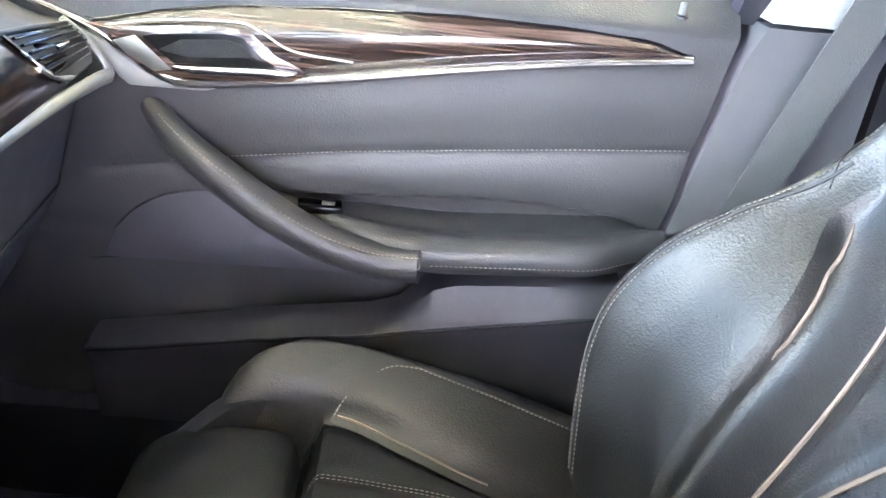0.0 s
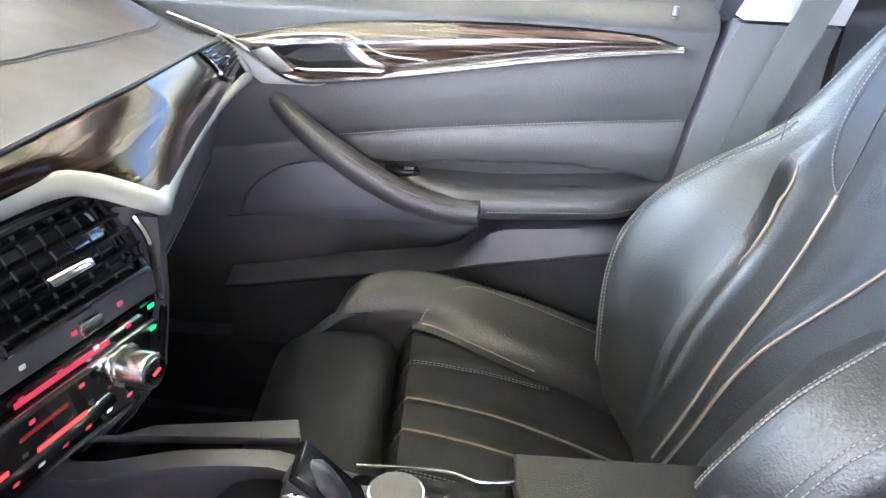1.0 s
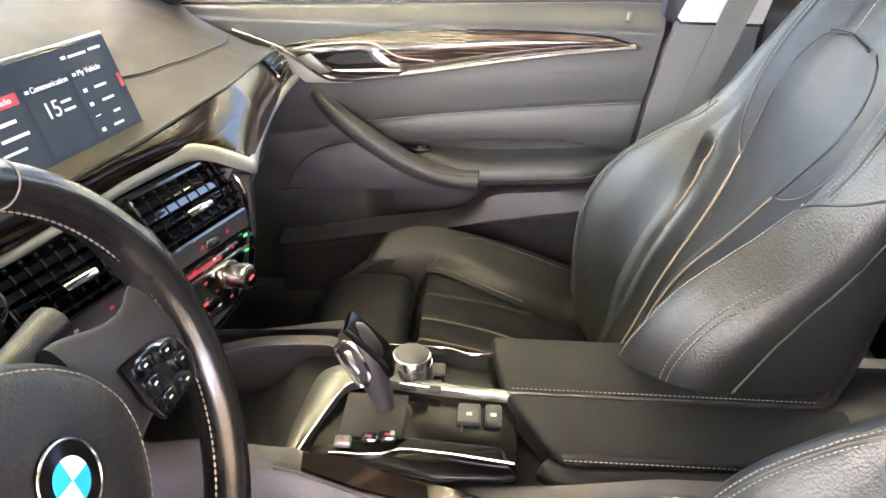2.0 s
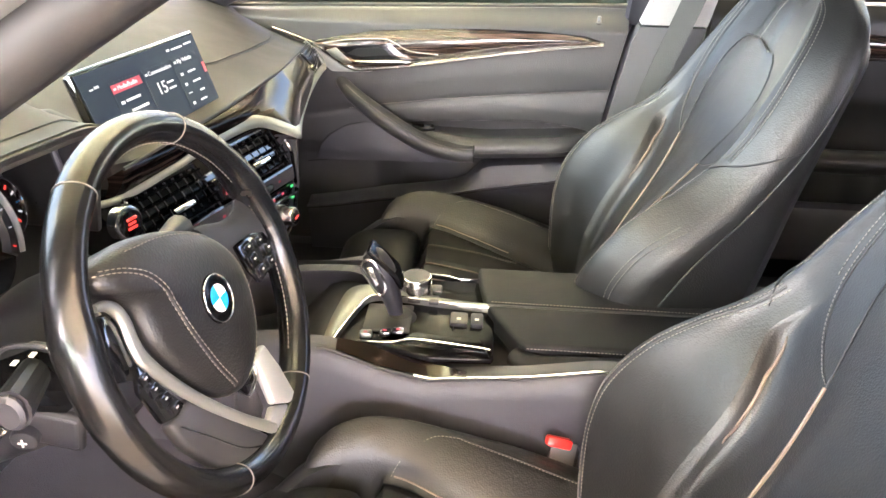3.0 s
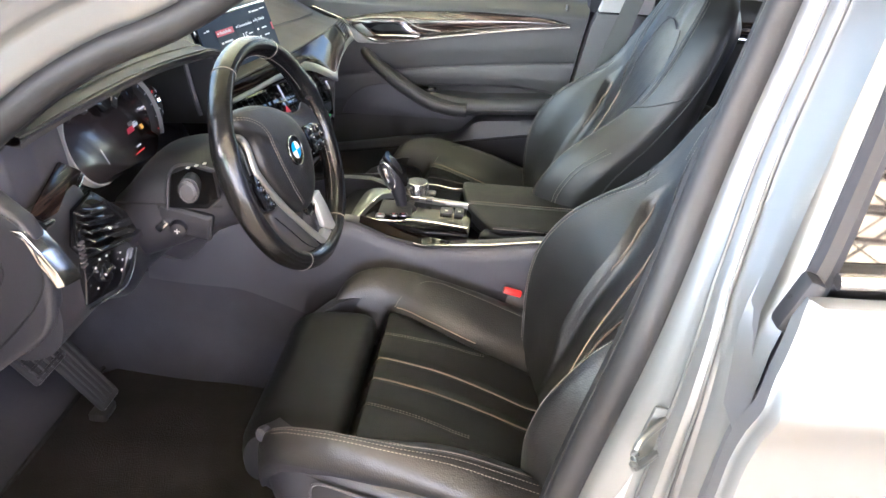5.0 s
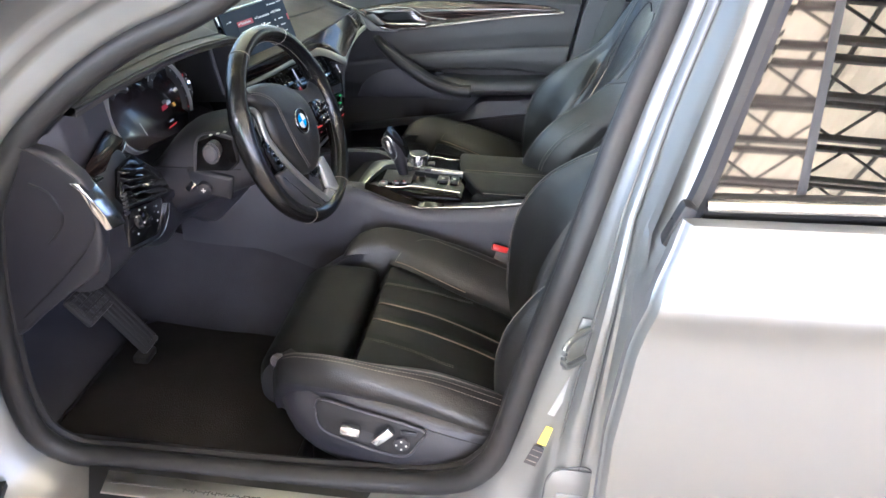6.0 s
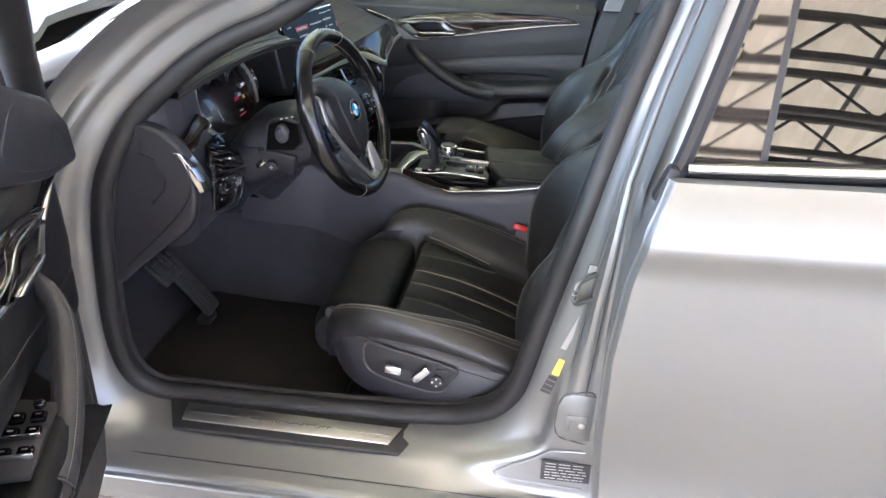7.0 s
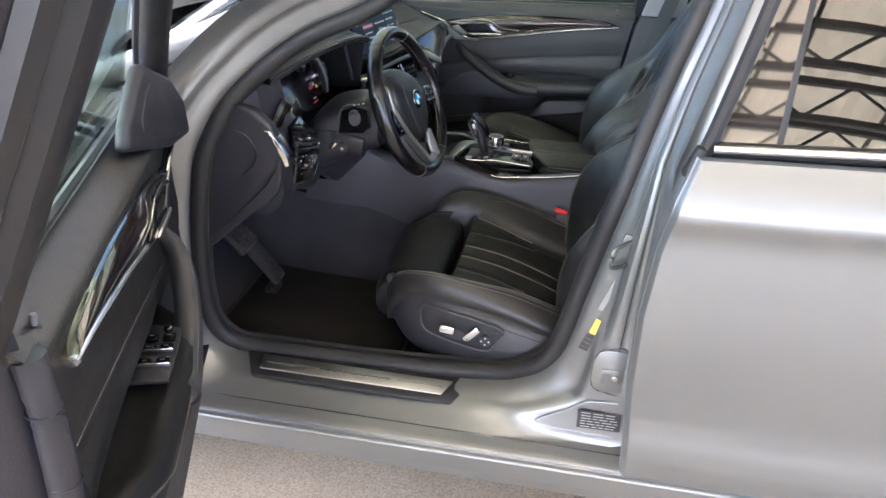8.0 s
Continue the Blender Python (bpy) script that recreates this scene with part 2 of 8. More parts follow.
SATIN = material("pale_satin_trim", (0.27, 0.275, 0.255), 0.42, metal=0.7, vary=0.05, rough_vary=0.05)
SEAM = material("pale_thread", (0.30, 0.285, 0.26), 0.6, vary=0.2)
# grey of the cover joint and of the frame's drawn reflection stripes
JOINT_STRIPE = material("grey_joint_and_reflection", (0.055, 0.058, 0.055), 0.5, vary=0.2)
CAP = material("grey_cap", (0.10, 0.10, 0.10), 0.5, vary=0.1)
PIPING = material("tan_piping", (0.145, 0.108, 0.083), 0.55, vary=0.15)
PAINT = material("silver_paint", (0.205, 0.211, 0.209), 0.40, metal=0.72, vary=0.02, rough_vary=0.03, coat=0.28, grain=0.0)
RUBBER = material("black_rubber", (0.015, 0.0148, 0.015), 0.50, vary=0.2, spec=0.35)
CARPET = material("dark_carpet", (0.043, 0.0425, 0.049), 0.95, grain=1.0, grain_size=500, vary=0.45, vary_size=9, sheen=0.0, spec=0.2)
MAT_CLOTH = material("dark_floor_mat", (0.021, 0.019, 0.0185), 0.95, grain=1.0, grain_size=420, vary=0.55, vary_size=11, sheen=0.0, spec=0.2)
PEDAL = material("ribbed_pedal_rubber", (0.038, 0.036, 0.036), 0.38, vary=0.2)
FABRIC = material("grey_headliner_cloth", (0.33, 0.32, 0.30), 0.9, grain=0.4, grain_size=900, vary=0.08)
PILLAR = material("grey_pillar_trim", (0.32, 0.31, 0.30), 0.7, grain=0.3, grain_size=900, vary=0.1)
TRIM_GREY = material("grey_lower_trim", (0.075, 0.073, 0.076), 0.6, grain=0.3, grain_size=900, vary=0.12)
BELT = material("woven_black_belt", (0.055, 0.055, 0.053), 0.7, grain=0.5, grain_size=600, vary=0.2)
RED = material("red_button", (0.55, 0.02, 0.015), 0.35, vary=0.1)
WHITE_MARK = material("white_marking", (0.55, 0.55, 0.54), 0.5, vary=0.05)
YELLOW = material("yellow_label", (0.80, 0.58, 0.06), 0.5, vary=0.06)
LABEL_DARK = material("dark_label", (0.035, 0.033, 0.035), 0.45, vary=0.2)
STEEL = material("brushed_steel", (0.55, 0.55, 0.54), 0.35, metal=1.0, vary=0.06, vary_size=40)
SCREEN = material("lit_screen", (0.01, 0.013, 0.018), 0.32, vary=0.1, rough_vary=0.02, spec=0.05, emit=(0.04, 0.05, 0.065, 0.014))
SCREEN_TILE = material("lit_screen_tile", (0.012, 0.016, 0.021), 0.32, rough_vary=0.02, spec=0.05, emit=(0.05, 0.06, 0.07, 0.014))
LIT_WHITE = material("lit_white", (0.3, 0.3, 0.3), 0.4, emit=(0.9, 0.92, 0.95, 0.010))
LIT_RED = material("lit_red", (0.4, 0.02, 0.02), 0.4, emit=(1.0, 0.06, 0.04, 0.02))
LIT_DARKRED = material("lit_dark_red", (0.2, 0.01, 0.02), 0.4, emit=(0.45, 0.03, 0.05, 0.012))
LIT_GREEN = material("lit_green", (0.02, 0.3, 0.05), 0.4, emit=(0.1, 1.0, 0.25, 0.015))
LIT_AMBER = material("lit_amber", (0.4, 0.2, 0.02), 0.4, emit=(1.0, 0.5, 0.1, 0.014))
BLUE = material("blue_enamel", (0.02, 0.30, 0.72), 0.2, coat=0.6, vary=0.05)
ENAMEL = material("white_enamel", (0.80, 0.80, 0.80), 0.2, coat=0.6, vary=0.03)
CONCRETE = material("dusty_concrete", (0.40, 0.345, 0.27), 0.85, grain=1.0, grain_size=160, vary=0.35, vary_size=2.5)
cn = CONCRETE.node_tree
speck = cn.nodes.new("ShaderNodeTexNoise")
speck.inputs["Scale"].default_value, speck.inputs["Detail"].default_value = 170.0, 6.0
grime = cn.nodes.new("ShaderNodeMix")
grime.data_type, grime.blend_type = "RGBA", "MULTIPLY"
grime.inputs[0].default_value = 1.0
ramp = cn.nodes.new("ShaderNodeValToRGB")
ramp.color_ramp.elements[0].position, ramp.color_ramp.elements[0].color = 0.34, (0.62, 0.59, 0.54, 1)
ramp.color_ramp.elements[1].position, ramp.color_ramp.elements[1].color = 0.62, (1.0, 0.98, 0.95, 1)
place = cn.nodes.new("ShaderNodeNewGeometry")
cn.links.new(place.outputs["Position"], speck.inputs["Vector"])
cn.links.new(speck.outputs["Fac"], ramp.inputs[0])
bs = cn.nodes["Principled BSDF"]
cn.links.new(bs.inputs["Base Color"].links[0].from_socket, grime.inputs[6])
cn.links.new(ramp.outputs[0], grime.inputs[7])
cn.links.new(grime.outputs[2], bs.inputs["Base Color"])
ROOF_SHEET = material("translucent_roof_sheet", (0.80, 0.74, 0.64), 0.6, vary=0.18, vary_size=1.2)
rt = ROOF_SHEET.node_tree
trl = rt.nodes.new("ShaderNodeBsdfTranslucent")
trl.inputs[0].default_value = (0.90, 0.83, 0.70, 1)
rmx = rt.nodes.new("ShaderNodeMixShader")
rmx.inputs[0].default_value = 0.30
rt.links.new(rt.nodes["Principled BSDF"].outputs[0], rmx.inputs[1])
rt.links.new(trl.outputs[0], rmx.inputs[2])
rt.links.new(rmx.outputs[0], rt.nodes["Material Output"].inputs[0])
STEEL_DARK = material("dark_painted_steel", (0.05, 0.05, 0.05), 0.5, vary=0.2)
ROOF_OPAQUE = material("opaque_light_block_sheet", (0.42, 0.38, 0.31), 0.55, vary=0.15, vary_size=1.2)
WALL = material("pale_block_wall", (0.62, 0.60, 0.55), 0.85, grain=0.4, grain_size=30, vary=0.15, vary_size=1.2)


def glass_material(name, tint=(0.85, 0.93, 0.90), f0=0.04):
    """Clear glass: tinted see-through, with a mirror share that grows towards grazing views."""
    m = bpy.data.materials.new(name)
    m.use_nodes = True
    nt = m.node_tree
    nt.nodes.remove(nt.nodes["Principled BSDF"])
    tr = nt.nodes.new("ShaderNodeBsdfTransparent")
    tr.inputs[0].default_value = (*tint, 1)
    gl = nt.nodes.new("ShaderNodeBsdfGlossy")
    gl.inputs["Roughness"].default_value = 0.01
    lw = nt.nodes.new("ShaderNodeLayerWeight")
    lw.inputs[0].default_value = 0.5
    pw = nt.nodes.new("ShaderNodeMath")
    pw.operation = "POWER"
    pw.inputs[1].default_value = 5.0
    mr = nt.nodes.new("ShaderNodeMapRange")
    mr.inputs["To Min"].default_value = f0
    mx = nt.nodes.new("ShaderNodeMixShader")
    nt.links.new(lw.outputs["Facing"], pw.inputs[0])
    nt.links.new(pw.outputs[0], mr.inputs["Value"])
    nt.links.new(mr.outputs[0], mx.inputs[0])
    nt.links.new(tr.outputs[0], mx.inputs[1])
    nt.links.new(gl.outputs[0], mx.inputs[2])
    nt.links.new(mx.outputs[0], nt.nodes["Material Output"].inputs[0])
    return m


GLASS = glass_material("window_glass", (0.79, 0.86, 0.81), 0.03)
GLASS_THIN = glass_material("door_glass", (0.84, 0.93, 0.85), 0.02)
GLASS_DARK = glass_material("tinted_glass", (0.10, 0.13, 0.12), 0.12)

# ---- the hall ----
def ground_fn(u, v):
    return (u, v, -0.004 * math.sin(u * 0.7) * math.sin(v * 0.5) - 0.004)


near = steps(-6, 6, 25)
far = [-400, -150, -60, -25, -12, -8]
gu = far + near + [-q for q in reversed(far)]
ground = part("ground", sheet(ground_fn, gu, gu), CONCRETE)
tagged(ground, "dusty beige concrete floor with worn stains", "floor", kind="structure")

def roof_at(u, v):
    return (u, v, 7.42 + (0.03 if int(round((u + 30) / 0.15)) % 2 else 0.0) - 0.008 * abs(v + 5))


roof_u = [-8.0 + 0.15 * i for i in range(147)]
roof_sheet = part("ceiling", sheet(roof_at, roof_u, steps(-24, -0.6, 24), (0, 0, 0.03)), ROOF_SHEET, auto=20)
tagged(roof_sheet, "ribbed translucent beige roof sheets over dark trusses", "ceiling", kind="structure")
# unseen opaque strip, added over the car to dim the cabin
roof_back = part("ceiling_light_block", sheet(roof_at, roof_u, steps(-0.6, 2.4, 4), (0, 0, 0.03)), ROOF_OPAQUE, auto=20)
tagged(roof_back, "added opaque ribbed roof strip, unseen, that cuts light onto the car", "ceiling", kind="structure")
tagged(part("ceiling_back", sheet(roof_at, roof_u, steps(2.4, 15, 13), (0, 0, 0.03)), ROOF_SHEET, auto=20), "ribbed translucent beige roof sheets over dark trusses", "ceiling", kind="structure")


def make_truss():
    tr = thing("roof_truss", "dark painted steel lattice truss under a beige roof", "truss", "roof trusses")
    part("top_chord", box((0, 0, 7.2), (21.8, 0.10, 0.11), 0.01), STEEL_DARK, tr)
    part("bottom_chord", box((0, 0, 6.6), (21.8, 0.10, 0.10), 0.01), STEEL_DARK, tr)
    web = part("web_bar", tube([(-0.38, 0, -0.29), (0.38, 0, 0.29)], 0.026, 6), STEEL_DARK, tr)
    web.location = (-10.4, 0, 6.9)
    for i in range(1, 28):
        w = new("web_bar", web.data)
        w.parent = tr
        w.location = (-10.4 + 0.76 * i, 0, 6.9)
        w.rotation_euler = (0, 0, math.pi * (i % 2))
    return tr


truss = make_truss()
truss.matrix_world = pose(3.0, -23.0, 0)
for ty in (-21.4, -19.8, -18.2, -16.6, -15.0, -13.4, -11.8, -10.5, -9.1, -7.5, -5.9, -4.3, -2.7, 0.5, 3.7, 7.0, 10.4, 14.0):
    copy_thing(truss, pose(3.0, ty, 0))


def make_purlin():
    return tagged(part("roof_purlin", box((0, 0, 0), (0.05, 38.6, 0.07), 0.01), STEEL_DARK), "dark steel purlin under the roof sheets", "beam", "roof purlins")


purlin = make_purlin()
purlin.matrix_world = pose(-7.7, -4.5, 7.31)
for i in range(1, 15):
    copy_thing(purlin, pose(-7.7 + 1.5 * i, -4.5, 7.31))


def make_column():
    c = thing("steel_column", "dark steel column carrying the roof trusses", "column", "roof columns")
    part("post", box((0, 0, 3.57), (0.2, 0.2, 7.14), 0.01), STEEL_DARK, c)
    part("foot_plate", box((0, 0, 0.01), (0.4, 0.4, 0.03), 0.005), STEEL_DARK, c)
    return c


column = make_column()
column.matrix_world = pose(-7.7, -23.0, 0)
for cx, cy in ((-7.7, 14.0), (13.5, 14.0), (-7.7, 6.0), (13.5, -23.0), (13.5, 6.0), (13.5, -9.2)):
    copy_thing(column, pose(cx, cy, 0))

tagged(part("wall_back", box((3, 15.1, 2.0), (22, 0.2, 4.0), 0.01), WALL), "pale rendered block wall at the back of the hall", "wall", kind="structure")

# ---- car body ----
car = thing("car", "silver four-door saloon with an open driver's door", "car")
CAR = car

# edge of the driver's door opening, seen from outside: x, y, z
APERTURE = [
    (-0.301, -0.635, 1.162), (-0.386, -0.651, 1.123), (-0.450, -0.666, 1.084), (-0.503, -0.684, 1.040), (-0.556, -0.706, 0.986),
    (-0.592, -0.729, 0.927), (-0.618, -0.740, 0.863), (-0.636, -0.740, 0.776), (-0.645, -0.740, 0.685), (-0.650, -0.740, 0.575),
    (-0.645, -0.735, 0.490), (-0.628, -0.728, 0.438), (-0.590, -0.715, 0.402), (-0.528, -0.705, 0.392), (-0.332, -0.700, 0.386),
    (-0.141, -0.700, 0.392), (0.010, -0.708, 0.412), (0.066, -0.722, 0.436), (0.106, -0.735, 0.468), (0.138, -0.740, 0.515),
    (0.156, -0.740, 0.573), (0.174, -0.740, 0.654), (0.192, -0.740, 0.731), (0.220, -0.740, 0.847), (0.246, -0.721, 0.947),
    (0.280, -0.675, 1.062), (0.321, -0.627, 1.183), (0.350, -0.586, 1.290), (0.325, -0.562, 1.350), (0.240, -0.550, 1.378),
    (0.100, -0.552, 1.362), (-0.040, -0.568, 1.318), (-0.175, -0.600, 1.243),
]
rim_curve = curve_through(APERTURE, 160, True)
mid_x, mid_z = -0.19, 0.80


def frame_target(p):
    """How far the painted frame reaches outward from a point of the opening, in the plane of the side."""
    d = Vector((p.x - mid_x, 0, p.z - mid_z)).normalized()
    best = 0.095
    if d.z < 0.45 or (d.x > 0.25 and p.z < 1.34):
        if d.x > 0:
            edge = 0.292 + 0.35 * max(0.0, p.z - 0.95)
            best = min(best * 3, max(0.04, (edge - p.x) / max(0.2, d.x)))
        if d.z < -0.2:
            best = min(best if d.x < 0 or d.x > 0.55 else 0.06, max(0.02, (p.z - 0.363) / max(0.15, -d.z)))
            if d.x > 0.25:
                best = min((0.292 - p.x) / max(0.12, d.x), (p.z - 0.363) / max(0.12, -d.z))
    return d, best


def frame_ring(k, dy_side, dy_low, dy_top):
    out = []
    for p in rim_curve:
        d, reach = frame_target(p)
        low = smooth(0.55, 0.40, p.z)
        top = smooth(0.92, 1.08, p.z)
        dy = lerp(lerp(dy_side, dy_low, low), dy_top, top)
        q = p + d * reach * k + V3(0, dy, 0)
        corner = smooth(-0.01, 0.09, p.x) * smooth(0.68, 0.54, p.z)
        q.y = lerp(q.y, line(k, CORNER_Y), corner)
        out.append(q)
    return out


# pressed plate in the lower rear corner: inner band, step, flat outer field
CORNER_Y = [(-0.10, -0.69), (-0.03, -0.730), (0.06, -0.748), (0.12, -0.756), (0.21, -0.766), (0.27, -0.771), (0.30, -0.778), (0.33, -0.788), (0.36, -0.796), (0.40, -0.799), (0.52, -0.802), (0.72, -0.806), (0.94, -0.810), (1.0, -0.815), (1.02, -0.830)]


FRAME_SIDE = [(-0.10, 0.06), (-0.03, 0.012), (0.06, -0.008), (0.12, -0.016), (0.30, -0.026), (0.40, -0.034), (0.46, -0.048), (0.52, -0.056), (0.62, -0.058), (0.72, -0.054), (0.78, -0.056), (0.84, -0.066), (0.94, -0.074), (1.0, -0.082), (1.02, -0.10)]
FRAME_LOW = [(-0.10, 0.05), (-0.03, 0.01), (0.06, -0.025), (0.12, -0.040), (0.30, -0.066), (0.40, -0.077), (0.46, -0.083), (0.52, -0.088), (0.62, -0.096), (0.72, -0.105), (0.84, -0.117), (0.94, -0.127), (1.0, -0.133), (1.02, -0.135)]
FRAME_TOP = [(-0.10, 0.05), (-0.03, 0.012), (0.06, -0.006), (0.12, -0.010), (0.30, -0.014), (0.40, -0.016), (0.46, -0.022), (0.52, -0.030), (0.62, -0.034), (0.72, -0.036), (0.78, -0.042), (0.84, -0.052), (0.94, -0.066), (1.0, -0.080), (1.02, -0.10)]
rings = [frame_ring(k, line(k, FRAME_SIDE), line(k, FRAME_LOW), line(k, FRAME_TOP)) for k in (-0.10, -0.03, 0.06, 0.12, 0.21, 0.27, 0.30, 0.33, 0.36, 0.40, 0.43, 0.46, 0.49, 0.52, 0.57, 0.62, 0.67, 0.72, 0.78, 0.84, 0.94, 1.0, 1.02)]
part("door_frame", loft(rings, True, False), PAINT, CAR, "silver painted door opening frame")

# seal: a fat double rubber strip round the opening
seal_path = []
for p in rim_curve:
    d, reach = frame_target(p)
    seal_path.append(p - d * 0.012 + V3(0, 0.012, 0))
part("door_seal", tube(seal_path, 0.019, 12, True, 1.0, (0, 1, 0)), RUBBER, CAR, "thick black rubber door seal")
seal_in = []
for p in rim_curve:
    d, reach = frame_target(p)
    seal_in.append(p - d * 0.022 + V3(0, 0.034, 0))
part("inner_seal", tube(seal_in, 0.009, 8, True, 1.0, (0, 1, 0)), RUBBER, CAR)

# grey bars up the frame's rear side: pressed grooves and drawn reflection stripes
for k in (0.42, 0.66):
    path = []
    for p in rim_curve:
        if 0.50 < p.z < 1.30 and p.x > 0.1:
            d, reach = frame_target(p)
            top = smooth(0.92, 1.08, p.z)
            path.append(p + d * reach * k + V3(0, lerp(line(k, [(0.3, -0.026), (0.4, -0.034), (0.46, -0.048), (0.62, -0.058), (0.72, -0.054)]), line(k, [(0.3, -0.014), (0.4, -0.016), (0.46, -0.022), (0.62, -0.034), (0.72, -0.036)]), top) - 0.001, 0))
    part("groove_reflection", tube(path, 0.0024, 6), JOINT_STRIPE, CAR, "grey groove line with a reflection stripe drawn in")

# rocker under the door
def rocker_fn(u, v):
    prof = [(0.0, (-0.828, 0.3620)), (0.08, (-0.838, 0.3622)), (0.20, (-0.860, 0.3570)), (0.26, (-0.8700, 0.3535)), (0.29, (-0.8730, 0.3505)), (0.32, (-0.8725, 0.3470)), (0.36, (-0.8740, 0.3450)), (0.41, (-0.8820, 0.3435)),
            (0.45, (-0.8845, 0.3400)), (0.50, (-0.8835, 0.3330)), (0.75, (-0.8780, 0.3000)), (0.92, (-0.8680, 0.2720)), (1.0, (-0.80, 0.2500))]
    y = line(v, [(a, b[0]) for a, b in prof])
    z = line(v, [(a, b[1]) for a, b in prof])
    return (u, y, z)


part("rocker_panel", sheet(rocker_fn, steps(-0.95, 1.30, 40), steps(0, 1, 76), (0, 0.03, 0.0)), PAINT, CAR, "silver sill panel with bright creases")
part("sill_gap", tube([(x, -0.8365, 0.3630) for x in steps(-0.62, 0.28, 20)], 0.0013, 5), DARK, CAR)

# sill plate
sill = part("sill_plate", prism([(-0.560, -0.700, 0.391), (-0.020, -0.700, 0.391), (-0.075, -0.782, 0.380), (-0.518, -0.784, 0.380)], (0, 0, 0.009), 0.003), DARK, CAR, "black sill plate with brushed steel insert")
part("insert", prism([(-0.512, -0.722, 0.3985), (-0.080, -0.724, 0.3985), (-0.098, -0.766, 0.3925), (-0.506, -0.766, 0.3925)], (0, 0, 0.003), 0.001), STEEL, sill, "brushed steel insert")
# thin near-black sheet that draws the shade inside the stalk recess
rng = random.Random(11)
bx = -0.375
while bx < -0.215:
    bw = rng.uniform(0.004, 0.013)
    bh = rng.uniform(0.004, 0.011)
    part("marking", box((bx + bw / 2, -0.7445 + rng.uniform(-0.002, 0.002), 0.3986), (bw, 0.0018, 0.001), 0, Euler((0, 0, rng.uniform(-0.6, 0.6))).to_matrix()), CAP, sill)
    part("marking", box((bx + bw / 2, -0.7445, 0.3986), (0.0016, bh, 0.001), 0, Euler((0, 0, rng.uniform(-0.5, 0.1))).to_matrix()), CAP, sill)
    bx += bw * 0.9
part("marking", box((-0.44, -0.745, 0.3986), (0.11, 0.0012, 0.001), 0), CAP, sill)
part("marking", box((-0.150, -0.745, 0.3986), (0.10, 0.0012, 0.001), 0), CAP, sill)

# striker, labels, access cover on the pillar
sx, sy, sz = 0.227, -0.790, 0.784
striker = part("striker", tube(curve_through([(sx + 0.018, sy + 0.012, sz + 0.022), (sx - 0.012, sy - 0.022, sz + 0.018), (sx - 0.016, sy - 0.026, sz), (sx - 0.012, sy - 0.022, sz - 0.018), (sx + 0.018, sy + 0.012, sz - 0.022)], 20), 0.0045, 8), DARK_CHROME, CAR, "steel door striker loop")
part("striker_plate", box((sx + 0.012, sy + 0.012, sz), (0.036, 0.006, 0.07), 0.003, Euler((0, 0.25, 0.2)).to_matrix()), DARK_CHROME, striker)


def decal(name, cx, cz, y, w, h, tilt, mat, label, rows=0, row_mat=None, slant=0.0):
    m = Matrix.Translation((cx, y, cz)) @ Euler((0, -radians(tilt), 0)).to_matrix().to_4x4()
    q = [(-w / 2, 0, -h / 2), (w / 2, 0, -h / 2 + slant), (w / 2, 0, h / 2 + slant), (-w / 2, 0, h / 2)]
    ob = part(name, prism([m @ Vector(p) for p in q], (0, -0.0012, 0)), mat, CAR, label)
    if rows:
        bms = []
        rng = random.Random(int(cx * 1000))
        for r in range(rows):
            zz = h / 2 - h * (r + 0.7) / (rows + 0.4)
            x0 = -w * 0.44
            while x0 < w * 0.36:
                bw = rng.uniform(0.08, 0.3) * w
                bw = min(bw, w * 0.44 - x0)
                b = box((x0 + bw / 2, -0.0016, zz), (bw * 0.8, 0.0006, h / rows * 0.13), 0)
                bmesh.ops.transform(b, matrix=m, verts=b.verts)
                bms.append(b)
                x0 += bw
        part("print", join(*bms), row_mat, ob)
    return ob


decal("tyre_label", 0.202, 0.612, -0.769, 0.014, 0.034, -18, YELLOW, "yellow tyre pressure label")
decal("airbag_label", 0.188, 0.574, -0.769, 0.018, 0.036, -20, LABEL_DARK, "dark printed warning label", 3, THREAD)
decal("type_label", 0.231, 0.419, -0.8085, 0.086, 0.042, 1, LABEL_DARK, "dark printed type label", 6, WHITE_MARK)
decal("vin_label", 0.2195, 0.690, -0.768, 0.010, 0.085, -20, SILVER, "pale printed pillar label")
COVER = [(0.206, -0.7985, 0.556), (0.214, -0.7990, 0.576), (0.228, -0.7995, 0.583), (0.268, -0.8000, 0.583), (0.270, -0.8040, 0.492), (0.228, -0.8040, 0.488), (0.210, -0.8030, 0.496), (0.204, -0.8010, 0.514)]
BEAD = curve_through([(0.262, -0.8075, 0.466), (0.220, -0.8060, 0.462), (0.198, -0.8050, 0.456), (0.160, -0.8035, 0.428), (0.118, -0.8030, 0.404), (0.106, -0.8035, 0.394), (0.124, -0.8050, 0.386), (0.200, -0.8080, 0.384), (0.262, -0.8095, 0.384)], 60)
part("frame_bead", tube(BEAD, 0.0022, 8), PAINT, CAR)
part("access_cover", prism(COVER, (0, -0.003, 0), 0.002), PAINT, CAR, "silver stamped access cover")
part("cover_joint", tube(curve_through([V3(*q) + V3(0, -0.001, 0) for q in COVER], 60, True), 0.0012, 5, True), JOINT_STRIPE, CAR)
part("cover_tab", prism([(0.222, -0.8045, 0.541), (0.258, -0.8045, 0.543), (0.259, -0.8060, 0.510), (0.242, -0.8060, 0.510), (0.241, -0.8055, 0.531), (0.230, -0.8055, 0.531), (0.228, -0.8060, 0.510), (0.220, -0.8060, 0.510)], (0, -0.002, 0), 0.0008), PAINT, CAR)
